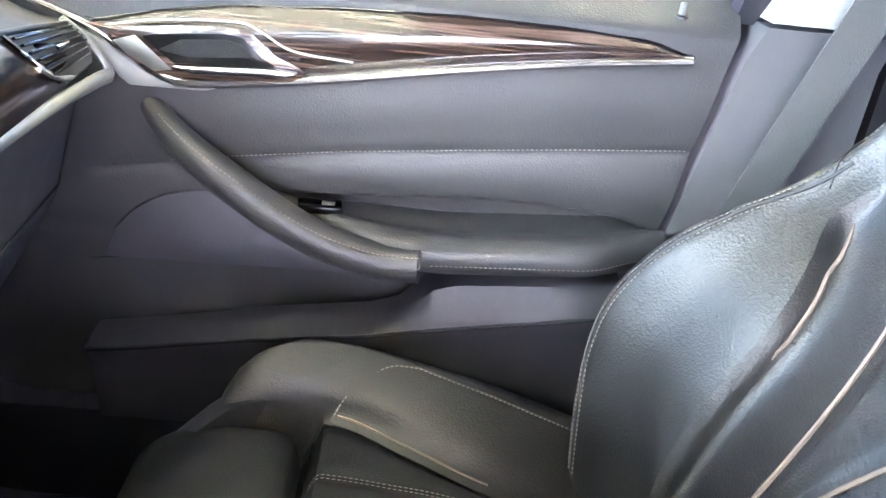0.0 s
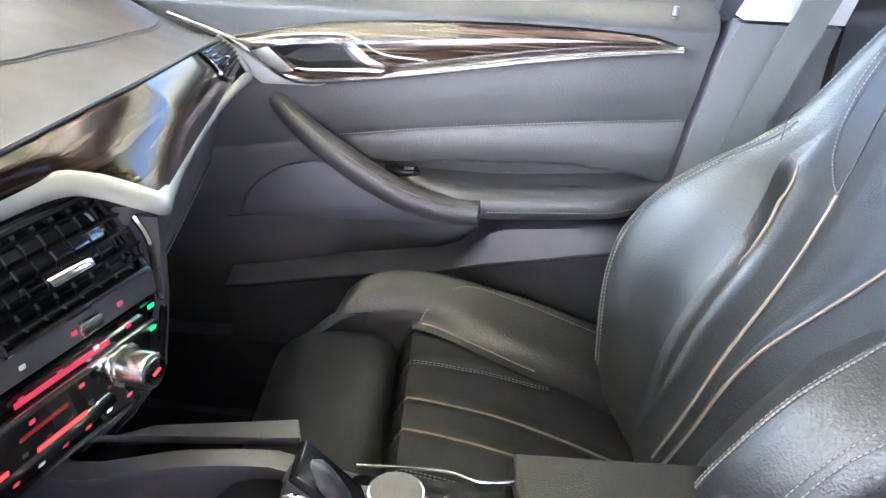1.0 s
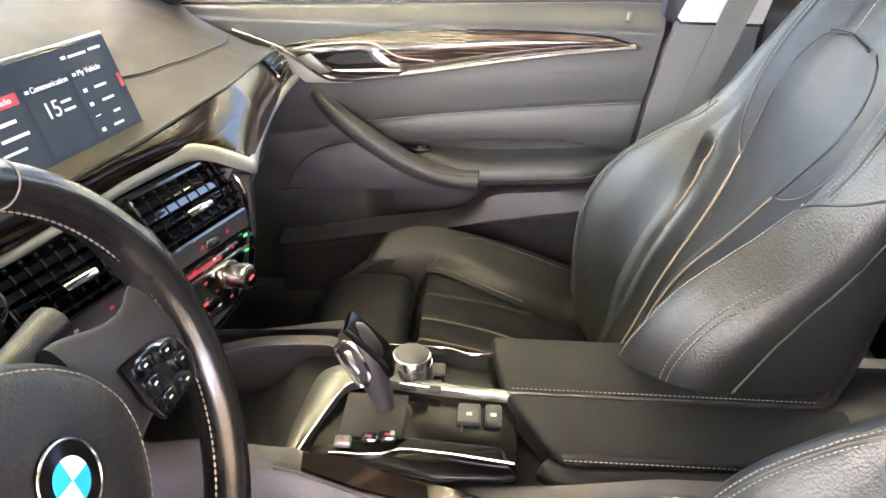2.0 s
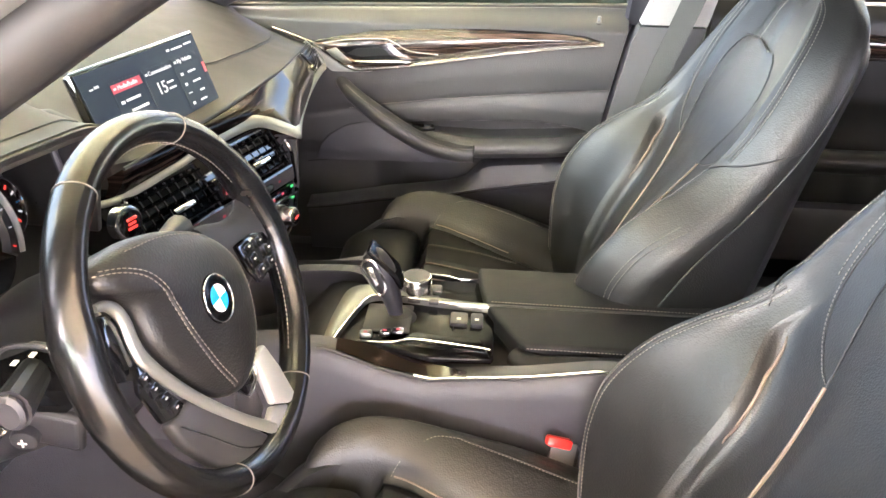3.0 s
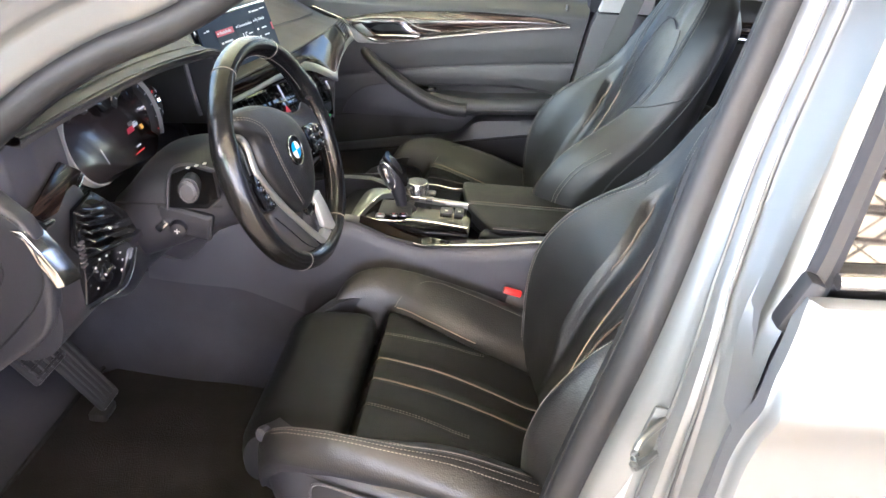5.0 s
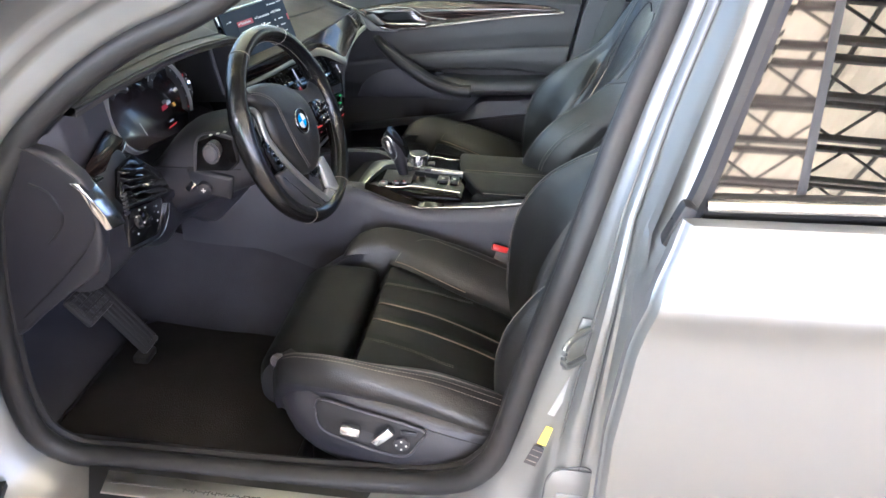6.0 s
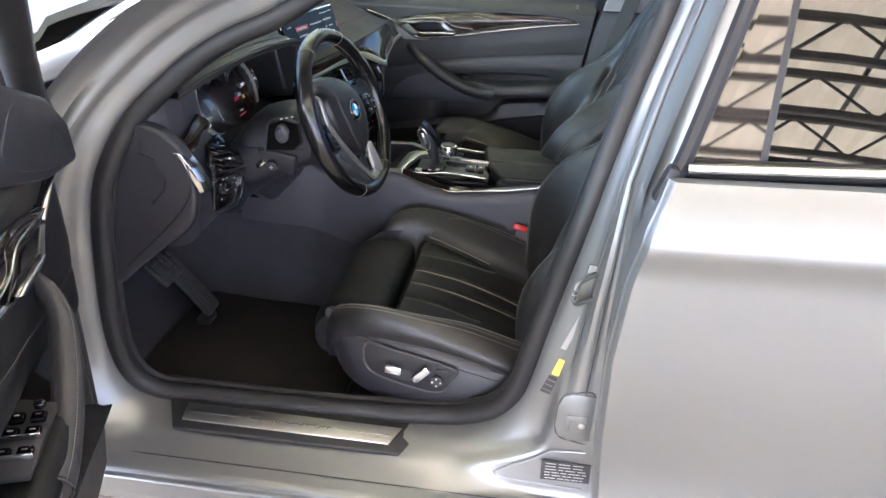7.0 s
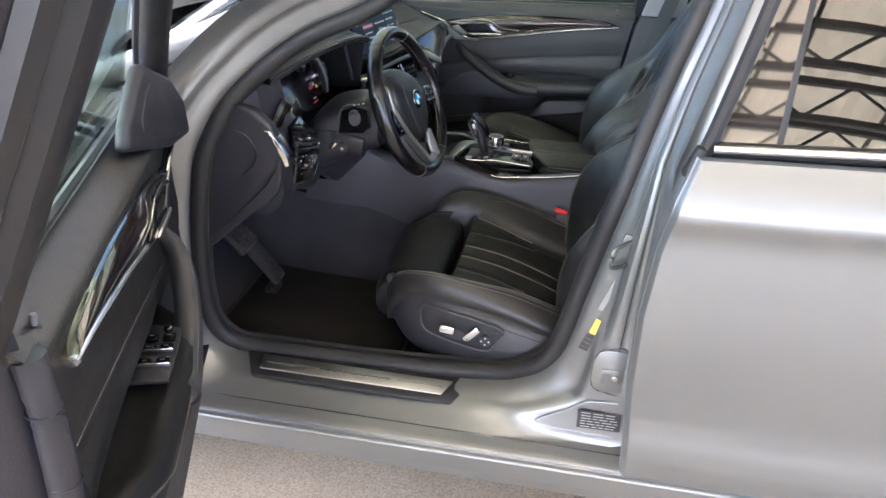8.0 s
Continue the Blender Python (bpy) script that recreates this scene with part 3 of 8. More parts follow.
part("cover_screw", cyl((0.249, -0.8060, 0.524), (0, -1, 0), 0.006, 0.004, 12, 0.001), STEEL, CAR)

# floor pan, bulkhead, roof, far side
def floor_fn(u, v):
    return (u, v, 0.262 + 0.03 * smooth(-0.45, -0.70, u) + 0.52 * smooth(-0.72, -1.18, u) + 0.10 * smooth(0.30, 0.42, u))


floor = part("floor_carpet", sheet(floor_fn, steps(-1.15, 1.25, 60), steps(-0.70, 0.74, 30), (0, 0, -0.05)), CARPET, CAR, "dark grey carpeted car floor")
part("inner_sill", box((-0.3, 0.715, 0.33), (1.5, 0.06, 0.16), 0.02), SOFT, CAR, "black plastic inner sill cover")
part("inner_sill", box((-0.2, -0.672, 0.36), (0.95, 0.06, 0.10), 0.02), SOFT, CAR, "black plastic inner sill cover")


def roof_fn(u, v):
    edge = abs(v) / 0.56
    return (u, v, 1.455 - 0.065 * edge ** 3 - 0.20 * smooth(0.10, -0.50, u) * 0.55 - 0.10 * smooth(0.9, 1.5, u))


part("roof_panel", sheet(roof_fn, steps(-0.12, 1.45, 24), steps(-0.60, 0.60, 21), (0, 0, 0.02)), PAINT, CAR, "silver roof panel")
part("headliner", sheet(lambda u, v: V3(*roof_fn(u, v)) - V3(0, 0, 0.03), steps(-0.12, 1.45, 24), steps(-0.57, 0.57, 21), (0, 0, 0.008)), FABRIC, CAR, "light grey cloth headliner")


def bonnet_fn(u, v):
    x = lerp(-2.35, -0.985 + 0.275 * (abs(v) / 0.8) ** 3, u)
    u = x
    return (u, v, 1.036 - 0.15 * smooth(-0.9, -2.5, u) - (0.045 + 0.055 * smooth(-0.9, -1.6, x)) * (abs(v) / 0.8) ** 3 - 0.02 * smooth(0.25, 0.3, abs(v)))


part("bonnet", sheet(bonnet_fn, steps(0, 1, 30), steps(-0.80, 0.80, 33), (0, 0, -0.02)), PAINT, CAR, "silver bonnet")
part("wing_top", sheet(lambda u, v: (u, v, 0.965 + 0.022 * smooth(-0.862, -0.80, v) + 0.045 * smooth(-0.80, -0.60, u) * smooth(-0.86, -0.74, v)), steps(-1.10, -0.64, 16), steps(-0.864, -0.725, 12), (0, 0, -0.02)), PAINT, CAR, "silver wing top beside the screen pillar")
part("cowl", sheet(lambda u, v: (u + 0.18 * (v / 0.75) ** 2, v, 0.965 - 0.05 * (abs(v) / 0.75) ** 3), steps(-1.12, -0.98, 4), steps(-0.74, 0.74, 12), (0, 0, -0.02)), DARK, CAR, "black scuttle panel")


def side_fn(sign):
    def f(u, v):
        z = lerp(0.20, 0.93 + 0.035 * smooth(-1.6, -0.9, u), v)
        y = 0.905 - 0.05 * smooth(0.86, 1.0, z) - 0.03 * smooth(0.40, 0.2, z)
        y -= 0.12 * smooth(-1.6, -2.4, u) + 0.12 * smooth(1.7, 2.5, u)
        for cx in (-1.45, 1.52):
            rr = math.hypot(u - cx, z - 0.33)
            if rr < 0.37:
                y -= 0.20 * smooth(0.37, 0.33, rr)
        return (u, sign * y, z)
    return f


part("front_wing", sheet(side_fn(-1), steps(-2.35, -0.70, 60), steps(0, 1, 30), (0, 0.015, 0)), PAINT, CAR, "silver front wing")
part("rear_wing", sheet(side_fn(-1), steps(1.28, 2.45, 40), steps(0, 1, 30), (0, 0.015, 0)), PAINT, CAR, "silver rear wing")
part("far_side_panel", sheet(side_fn(1), steps(-2.35, 2.45, 100), steps(0, 1, 30), (0, -0.015, 0)), PAINT, CAR, "silver body side")
part("nose_panel", sheet(lambda u, v: (-2.36 - 0.12 * math.cos(u / 0.8 * 1.5), u, v), steps(-0.80, 0.80, 16), steps(0.2, 0.85, 8), (0.02, 0, 0)), PAINT, CAR)
part("tail_panel", sheet(lambda u, v: (2.42 + 0.08 * math.cos(u / 0.8 * 1.5), u, v), steps(-0.80, 0.80, 16), steps(0.25, 1.0, 8), (0.02, 0, 0)), PAINT, CAR)
part("boot_lid", sheet(lambda u, v: (u, v, 1.02 - 0.06 * (abs(v) / 0.8) ** 3), steps(1.9, 2.46, 8), steps(-0.80, 0.80, 16), (0, 0, -0.02)), PAINT, CAR)
part("rear_screen", sheet(lambda u, v: (lerp(1.42, 1.95, u), v * lerp(0.56, 0.68, u), lerp(1.34, 1.02, u)), steps(0, 1, 8), steps(-1, 1, 10), (0, 0, -0.006)), GLASS_DARK, CAR).visible_shadow = False
part("windscreen", sheet(lambda u, v: (lerp(-1.02 + 0.17 * v * v, -0.10 + 0.05 * v * v, u), v * lerp(0.70, 0.545, u), lerp(0.955, 1.385, u) + 0.05 * math.sin(math.pi * u) * 0.6), steps(0, 1, 12), steps(-1, 1, 12), (0, 0, 0.005)), GLASS, CAR, "clear windscreen").visible_shadow = False
part("windscreen_border", sheet(lambda u, v: (lerp(-1.02 + 0.17 * v * v, -0.10 + 0.05 * v * v, u), v * lerp(0.70, 0.545, u), lerp(0.955, 1.385, u) + 0.05 * math.sin(math.pi * u) * 0.6 + 0.007), steps(0, 1, 12), steps(-0.995, -0.80, 6), (0, 0, 0.002)), GLOSS, CAR, "black windscreen border")
part("bulkhead", box((-1.16, 0, 0.55), (0.05, 1.4, 0.75), 0.01), DARK, CAR)
part("rear_bulkhead", box((1.35, 0, 0.55), (0.05, 1.4, 0.70), 0.01), DARK, CAR)
part("parcel_shelf", box((1.62, 0, 0.97), (0.58, 1.36, 0.03), 0.01), SOFT, CAR)


def pillar_bar(pts, w, t, mat, name, label=""):
    rings = []
    c = curve_through(pts, 24)
    for i, p in enumerate(c):
        d = (c[min(i + 1, 23)] - c[max(i - 1, 0)]).normalized()
        s = d.cross(V3(0, 1, 0)).normalized()
        y = s.cross(d).normalized()
        ring = []
        for k in range(12):
            a = 2 * math.pi * k / 12
            ring.append(p + s * (w / 2 * math.copysign(abs(math.cos(a)) ** 0.6, math.cos(a))) + y * (t / 2 * math.copysign(abs(math.sin(a)) ** 0.6, math.sin(a))))
        rings.append(ring)
    return part(name, loft(rings), mat, CAR, label)


pillar_bar([(-0.66, -0.690, 0.955), (-0.44, -0.635, 1.135), (-0.20, -0.575, 1.27), (-0.02, -0.54, 1.345)], 0.06, 0.05, PILLAR, "front_pillar_trim", "grey cloth front pillar trim")
pillar_bar([(-0.95, -0.735, 0.955), (-0.62, -0.69, 1.085), (-0.30, -0.63, 1.235), (-0.06, -0.575, 1.365)], 0.05, 0.03, PAINT, "front_pillar", "silver front pillar")
pillar_bar([(-0.66, 0.71, 0.955), (-0.44, 0.655, 1.135), (-0.20, 0.59, 1.27), (-0.02, 0.55, 1.345)], 0.06, 0.05, PILLAR, "front_pillar_trim", "grey cloth front pillar trim")
pillar_bar([(-0.95, 0.735, 0.955), (-0.62, 0.70, 1.085), (-0.30, 0.64, 1.235), (-0.06, 0.585, 1.365)], 0.05, 0.03, PAINT, "front_pillar", "silver front pillar")
# far side middle pillar with its trim
part("middle_pillar_trim", loft([[V3(x0, y0, z), V3(x1, y0, z), V3(x1, y0 + 0.08, z), V3(x0, y0 + 0.08, z)] for z, x0, x1, y0 in ((0.42, 0.22, 0.42, 0.70), (0.70, 0.225, 0.40, 0.705), (0.90, 0.262, 0.40, 0.70), (0.935, 0.275, 0.405, 0.695))]), TRIM_GREY, CAR, "dark plastic lower middle pillar trim")
part("middle_pillar_upper_trim", loft([[V3(x0, y0, z), V3(x1, y0, z), V3(x1, y0 + 0.08, z), V3(x0, y0 + 0.08, z)] for z, x0, x1, y0 in ((0.94, 0.276, 0.406, 0.692), (1.15, 0.33, 0.43, 0.63), (1.36, 0.37, 0.46, 0.565))]), PILLAR, CAR, "grey upper middle pillar trim")
part("driver_side_pillar_trim", loft([[V3(x0, y0, z), V3(x1, y0, z), V3(x1, y0 - 0.04, z), V3(x0, y0 - 0.04, z)] for z, x0, x1, y0 in ((0.45, 0.16, 0.38, -0.69), (0.70, 0.19, 0.39, -0.68), (0.95, 0.25, 0.40, -0.655), (1.15, 0.31, 0.43, -0.59), (1.36, 0.36, 0.46, -0.53))]), PILLAR, CAR, "grey middle pillar trim")


# passenger belt strap on the middle pillar
belt = thing("seat_belt", "dark grey woven seat belt on the middle pillar", "seat belt")
part("strap", loft([[V3(x, y, z), V3(x + 0.045, y - 0.004, z), V3(x + 0.045, y - 0.006, z), V3(x, y - 0.002, z)] for x, y, z in ((0.385, 0.62, 1.20), (0.345, 0.655, 1.02), (0.300, 0.672, 0.86), (0.262, 0.682, 0.72), (0.235, 0.688, 0.55))]), BELT, belt)
part("anchor", box((0.265, 0.69, 0.50), (0.06, 0.03, 0.08), 0.01), SOFT, belt)

# wheels
def make_wheel(cx, side):
    w = part("wheel", cyl((cx, side * 0.67, 0.335), (0, side, 0), 0.215, 0.19, 40, 0.02), DARK, CAR)
    ty = []
    for a in range(56):
        an = 2 * math.pi * a / 56
        c, s = math.cos(an), math.sin(an)
        ty.append([V3(cx + r * c, side * y, 0.335 + r * s) for r, y in ((0.22, 0.66), (0.30, 0.655), (0.331, 0.685), (0.333, 0.76), (0.331, 0.84), (0.30, 0.87), (0.22, 0.865))])
    ty.append(ty[0])
    part("tyre", loft(ty, True, False), RUBBER, w, "black rubber tyre")
    rimb = [cyl((cx, side * 0.83, 0.335), (0, side, 0), 0.05, 0.03, 20, 0.005)]
    for k in range(10):
        an = 2 * math.pi * k / 10
        rimb.append(tube([(cx + 0.04 * math.cos(an), side * 0.845, 0.335 + 0.04 * math.sin(an)), (cx + 0.215 * math.cos(an), side * 0.855, 0.335 + 0.215 * math.sin(an))], 0.014, 6))
    part("rim", join(*rimb), STEEL, w, "alloy spoked rim")


for wx in (-1.45, 1.52):
    for side in (-1, 1):
        make_wheel(wx, side)

# ---- rear door, driver's side ----
rear_door = thing("rear_door", "closed silver rear door with chrome window trim", "car door")
FRONT_EDGE = [(0.33, 0.280), (0.43, 0.276), (0.57, 0.266), (0.725, 0.264), (0.85, 0.276), (0.94, 0.294), (1.0, 0.318), (1.05, 0.335)]
SKIN = [(0.33, -0.868), (0.36, -0.885), (0.40, -0.894), (0.44, -0.8935), (0.47, -0.8895), (0.50, -0.8880), (0.53, -0.8900), (0.62, -0.8990), (0.70, -0.9030), (0.78, -0.9015), (0.86, -0.8985), (0.872, -0.8985), (0.885, -0.9000), (0.90, -0.9045), (0.912, -0.9080), (0.920, -0.9075), (0.94, -0.9010), (0.965, -0.8890), (0.985, -0.8760), (0.992, -0.8700), (1.0, -0.8650), (1.03, -0.8500)]


def door_skin(u, v):
    z = lerp(0.335, 1.002, v) + 0.03 * u * v
    x0 = line(z, FRONT_EDGE)
    x = lerp(x0, 1.27, u)
    zz = z - 0.03 * u * v * 0.9
    y = line(zz, SKIN)
    return (x, y + 0.014 * smooth(0.010, 0.0, u), z)


vs = steps(0, 1, 70)
part("outer_panel", sheet(door_skin, [0, 0.002, 0.004, 0.007, 0.010, 0.014, 0.03, 0.06] + steps(0.1, 1, 30), vs, (0, 0.02, 0)), PAINT, rear_door, "silver painted outer panel")
part("front_edge_face", loft([[V3(line(z, FRONT_EDGE) + 0.004, line(z, SKIN) + 0.02, z), V3(line(z, FRONT_EDGE) + 0.03, -0.76, z)] for z in steps(0.335, 1.0, 20)], False, False), PAINT, rear_door)
part("pillar_filler", loft([[V3(0.284 + 0.35 * max(0.0, z - 0.95), line(z, [(0.86, -0.815), (0.95, -0.800), (1.06, -0.765), (1.29, -0.690), (1.37, -0.660)]), z), V3(line(z, [(0.86, 0.284), (0.95, 0.304), (0.985, 0.322), (1.01, 0.340), (1.12, 0.377), (1.26, 0.420), (1.37, 0.452)]), line(z, [(0.86, -0.868), (0.95, -0.842), (1.01, -0.812), (1.12, -0.762), (1.26, -0.702), (1.37, -0.657)]), z)] for z in steps(0.86, 1.37, 26)], False, False), PAINT, CAR, "silver painted pillar face")


def glass_y(z):
    return -0.800 + (z - 1.0) * 0.42


part("chrome_belt_trim", tube([(lerp(0.344, 1.25, i / 20), glass_y(1.0) - 0.036, 1.014 + 0.034 * i / 20 * 1.8 ** 0.5) for i in range(21)], 0.0085, 10, False, 0.9), CHROME, rear_door, "bright chrome window trim")
part("belt_seal", tube([(lerp(0.344, 1.25, i / 20), glass_y(1.0) - 0.012, 1.002 + 0.034 * i / 20 * 1.8 ** 0.5) for i in range(21)], 0.016, 10), RUBBER, rear_door, "black window seal")
part("pillar_cover", prism([(0.352, glass_y(1.005) - 0.004, 1.012), (0.446, glass_y(1.012) - 0.004, 1.016), (0.480, glass_y(1.36) - 0.004, 1.36), (0.448, glass_y(1.36) - 0.004, 1.36)], (0, 0.012, 0)), PIANO, rear_door, "gloss black pillar cover", 5)
part("window_divider", prism([(0.446, glass_y(1.012) - 0.006, 1.016), (0.456, glass_y(1.012) - 0.006, 1.016), (0.490, glass_y(1.36) - 0.006, 1.36), (0.480, glass_y(1.36) - 0.006, 1.36)], (0, 0.02, 0), 0.001), RUBBER, rear_door)
part("window_pane", sheet(lambda u, v: (lerp(lerp(0.456, 0.490, v), 1.20 - 0.12 * v, u), glass_y(lerp(1.015, 1.36, v)), lerp(1.012 + 0.03 * u, 1.36, v)), steps(0, 1, 10), steps(0, 1, 10), (0, 0.005, 0)), GLASS_DARK, rear_door, "dark tinted window glass").visible_shadow = False
part("frame_seal", tube(curve_through([(0.318, -0.835, 0.985), (0.338, -0.815, 1.01), (0.375, -0.765, 1.12), (0.418, -0.705, 1.26), (0.450, -0.66, 1.37)], 24), 0.013, 8), RUBBER, rear_door, "black rubber window frame seal")
part("seal_foot", box((0.318, -0.832, 0.988), (0.018, 0.026, 0.056), 0.006, Euler((0, 0.35, 0)).to_matrix()), RUBBER, rear_door)
part("inner_panel", box((0.82, -0.755, 0.68), (0.82, 0.04, 0.62), 0.02), SOFT, rear_door, "black inner door panel")
part("top_frame", tube([(0.40, -0.63, 1.375), (0.8, -0.625, 1.39), (1.25, -0.64, 1.34)], 0.018, 8), PAINT, rear_door)

# ---- front doors: s along the door from its hinge, w towards the cabin, z up ----
DOOR_END = [(0.36, 0.770), (0.466, 0.780), (0.578, 0.794), (0.692, 0.833), (0.779, 0.848), (0.884, 0.866), (0.952, 0.879), (1.0, 0.885)]
CHROME_LINE = [(0.146, 0.903), (0.190, 0.888), (0.231, 0.872), (0.252, 0.860), (0.285, 0.838), (0.305, 0.829), (0.335, 0.826), (0.448, 0.840), (0.600, 0.866), (0.720, 0.884), (0.826, 0.896)]
WOOD_TOP = [(0.225, 0.874), (0.30, 0.892), (0.37, 0.903), (0.48, 0.911), (0.595, 0.915), (0.70, 0.914), (0.784, 0.909), (0.828, 0.897)]
STITCH_LINE = [(0.20, 0.715), (0.36, 0.742), (0.48, 0.760), (0.61, 0.774), (0.73, 0.786), (0.85, 0.796)]

SHELF_LINE = [(0.30, 0.690), (0.40, 0.705), (0.504, 0.710), (0.605, 0.716), (0.699, 0.718), (0.784, 0.710), (0.835, 0.694), (0.88, 0.67)]


def door_depth(s, z):
    w = 0.034
    w -= 0.045 * smooth(0.915, 0.958, z)
    zs = line(s, STITCH_LINE)
    zc = line(s, [(0.25, 0.82)] + CHROME_LINE[4:])
    w += 0.003 * math.exp(-((z - (zs + zc) / 2) / 0.035) ** 2)
    w -= 0.0025 * math.exp(-((z - zs) / 0.007) ** 2)
    zf = line(s, SHELF_LINE)
    w += 0.006 * math.exp(-((z - (zf + zs) / 2) / 0.030) ** 2) * smooth(0.36, 0.46, s)
    w -= 0.032 * smooth(zf + 0.007, zf - 0.004, z) * smooth(0.35, 0.42, s)
    w -= 0.012 * smooth(0.66, 0.62, z)
    w -= 0.03 * smooth(0.12, 0.0, s)
    return w


def front_door(at, label, driver):
    # on the driver's door darker materials carry the shade of its inner face
    door = thing("front_door", label, "car door", "front doors")

    def P(s, z, w):
        return at(s, z, w)

    zz = steps(0.36, 0.62, 24)[:-1] + steps(0.62, 0.958, 100)

    def card(u, z):
        s = u * line(z, DOOR_END)
        top = 0.958 if driver else 0.929 + 0.036 * s
        return P(s, min(z, top), door_depth(s, z))
    # driver's card takes a darker leather: its shade sits in the colour
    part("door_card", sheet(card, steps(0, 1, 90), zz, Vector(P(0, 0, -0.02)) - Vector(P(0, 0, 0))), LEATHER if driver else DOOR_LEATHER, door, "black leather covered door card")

    # dark wood inlay, proud of the card
    def wood(u, v):
        s = lerp(0.225, 0.828, u)
        lo = line(s, CHROME_LINE) + 0.003
        hi = max(lo + 0.0015, line(s, WOOD_TOP))
        return P(s, lerp(lo, hi, v), 0.040 + 0.010 * math.sin(math.pi * min(1, max(0, v))) )
    part("wood_inlay", sheet(wood, steps(0, 1, 60), steps(0, 1, 10), Vector(P(0, 0, -0.02)) - Vector(P(0, 0, 0))), WOOD_GLOSS_SHADED if driver else WOOD, door, "dark high gloss wood inlay")
    part("inlay_edge", tube([P(s, line(s, WOOD_TOP) + 0.001, 0.041) for s in steps(0.228, 0.826, 50)], 0.0014, 6), GLOSS, door)

    # satin chrome blade under the inlay
    path = curve_through([(s, z, 0) for s, z in CHROME_LINE], 50)
    rings = []
    for i, p in enumerate(path):
        a, b = path[max(0, i - 1)], path[min(49, i + 1)]
        d = (b - a).normalized()
        nrm = Vector((-d.y, d.x, 0))
        hh = line(p.x, [(0.146, 0.003), (0.20, 0.0045), (0.245, 0.006), (0.29, 0.007), (0.40, 0.0065), (0.826, 0.005)])
        ring = []
        for k in range(10):
            an = 2 * math.pi * k / 10
            q = p + nrm * (hh * math.cos(an))
            ring.append(Vector(P(q.x, q.y, 0.044 + 0.008 * math.sin(an))))
        rings.append(ring)
    part("chrome_strip", loft(rings), CHROME, door, "satin chrome strip")
    part("chrome_plate", prism([P(s, z, 0.036) for s, z in ((0.214, 0.876), (0.252, 0.858), (0.288, 0.833), (0.36, 0.8225), (0.34, 0.817), (0.266, 0.816), (0.256, 0.824), (0.246, 0.838))], Vector(P(0, 0, 0.010)) - Vector(P(0, 0, 0)), 0.003), SILVER, door, "satin silver corner plate")

    # handle recess and lever
    deep = Vector(P(0, 0, 0.001)) - Vector(P(0, 0, 0))
    frame_pts = [(0.250, 0.866), (0.272, 0.876), (0.310, 0.882), (0.372, 0.887), (0.392, 0.881), (0.414, 0.862), (0.446, 0.848), (0.430, 0.836), (0.334, 0.831), (0.292, 0.832), (0.266, 0.848)]
    cup = part("handle_frame", prism([P(s, z, 0.0470) for s, z in frame_pts], deep * 5, 0.0015), WOOD_GLOSS_SHADED if driver else WOOD, door, "wood edged handle surround")
    part("frame_plate", prism([P(s, z, 0.0515) for s, z in ((0.256, 0.862), (0.278, 0.869), (0.312, 0.838), (0.294, 0.835), (0.268, 0.850))], deep * 1.5, 0.0006), DARK_CHROME, cup, "brushed silver plate")
    # flat plates, not hollow: the recess's shade is put into their near-black colour
    part("handle_cup", prism([P(s, z, 0.0515) for s, z in ((0.284, 0.8685), (0.312, 0.874), (0.365, 0.8785), (0.382, 0.876), (0.401, 0.858), (0.416, 0.850), (0.314, 0.845))], deep * 1.2, 0.0004), PLATE, cup, "flat handle cup with the recess shade put into its black")
    part("cup_slope", prism([P(s, z, 0.0530) for s, z in ((0.300, 0.857), (0.322, 0.869), (0.366, 0.873), (0.380, 0.870), (0.392, 0.858), (0.330, 0.852))], deep * 0.6), LEATHER_PERF, cup)
    part("handle_lever", prism([P(s, z, 0.0525) for s, z in ((0.314, 0.8455), (0.336, 0.8465), (0.405, 0.8505), (0.438, 0.8485), (0.426, 0.8425), (0.335, 0.8375))], deep * 12, 0.003, 3), CHROME, door, "chrome door handle lever")
    part("inlay_line", tube(curve_through([P(s, z, line(s, [(0.24, 0.046), (0.30, 0.0535), (0.40, 0.0535), (0.49, 0.049)])) for s, z in ((0.245, 0.874), (0.30, 0.886), (0.375, 0.891), (0.400, 0.884), (0.431, 0.868), (0.490, 0.862))], 40), 0.0012, 6), SEAM if not driver else CHROME, door, "fine pale inlay line")

    # pull grip sweeping down into the armrest
    grip = curve_through([P(0.283, 0.792, 0.028), P(0.305, 0.777, 0.052), P(0.345, 0.752, 0.072), P(0.41, 0.712, 0.084), P(0.47, 0.682, 0.090), P(0.53, 0.668, 0.094), P(0.572, 0.668, 0.096)], 40)
    part("pull_grip", tube(grip, [lerp(0.014, 0.020, min(1, i / 14)) for i in range(40)], 14), DOOR_LEATHER, door, "padded leather pull grip")
    off = Vector(P(0, 0.0145, 0.0145)) - Vector(P(0, 0, 0))
    stitch_row([g + off * min(1.0, lerp(0.70, 0.98, min(1, i / 14))) for i, g in enumerate(grip)][3:], "grip_seam", THREAD, door)
    part("grip_joint", tube([P(0.573, 0.668 + 0.0185 * math.cos(a), 0.096 + 0.0185 * math.sin(a)) for a in steps(0, 2 * math.pi, 20)], 0.0022, 6), DARK, door)

    # armrest shelf
    rings = []
    for s in steps(0.30, 0.835, 30):
        full = (smooth(0.33, 0.46, s) if driver else smooth(0.36, 0.57, s)) * (1 - 0.35 * smooth(0.74, 0.835, s))
        tz = line(s, [(0.30, 0.715), (0.45, 0.700), (0.60, 0.696), (0.83, 0.712)])
        ww = lerp(0.012, 0.104, full)
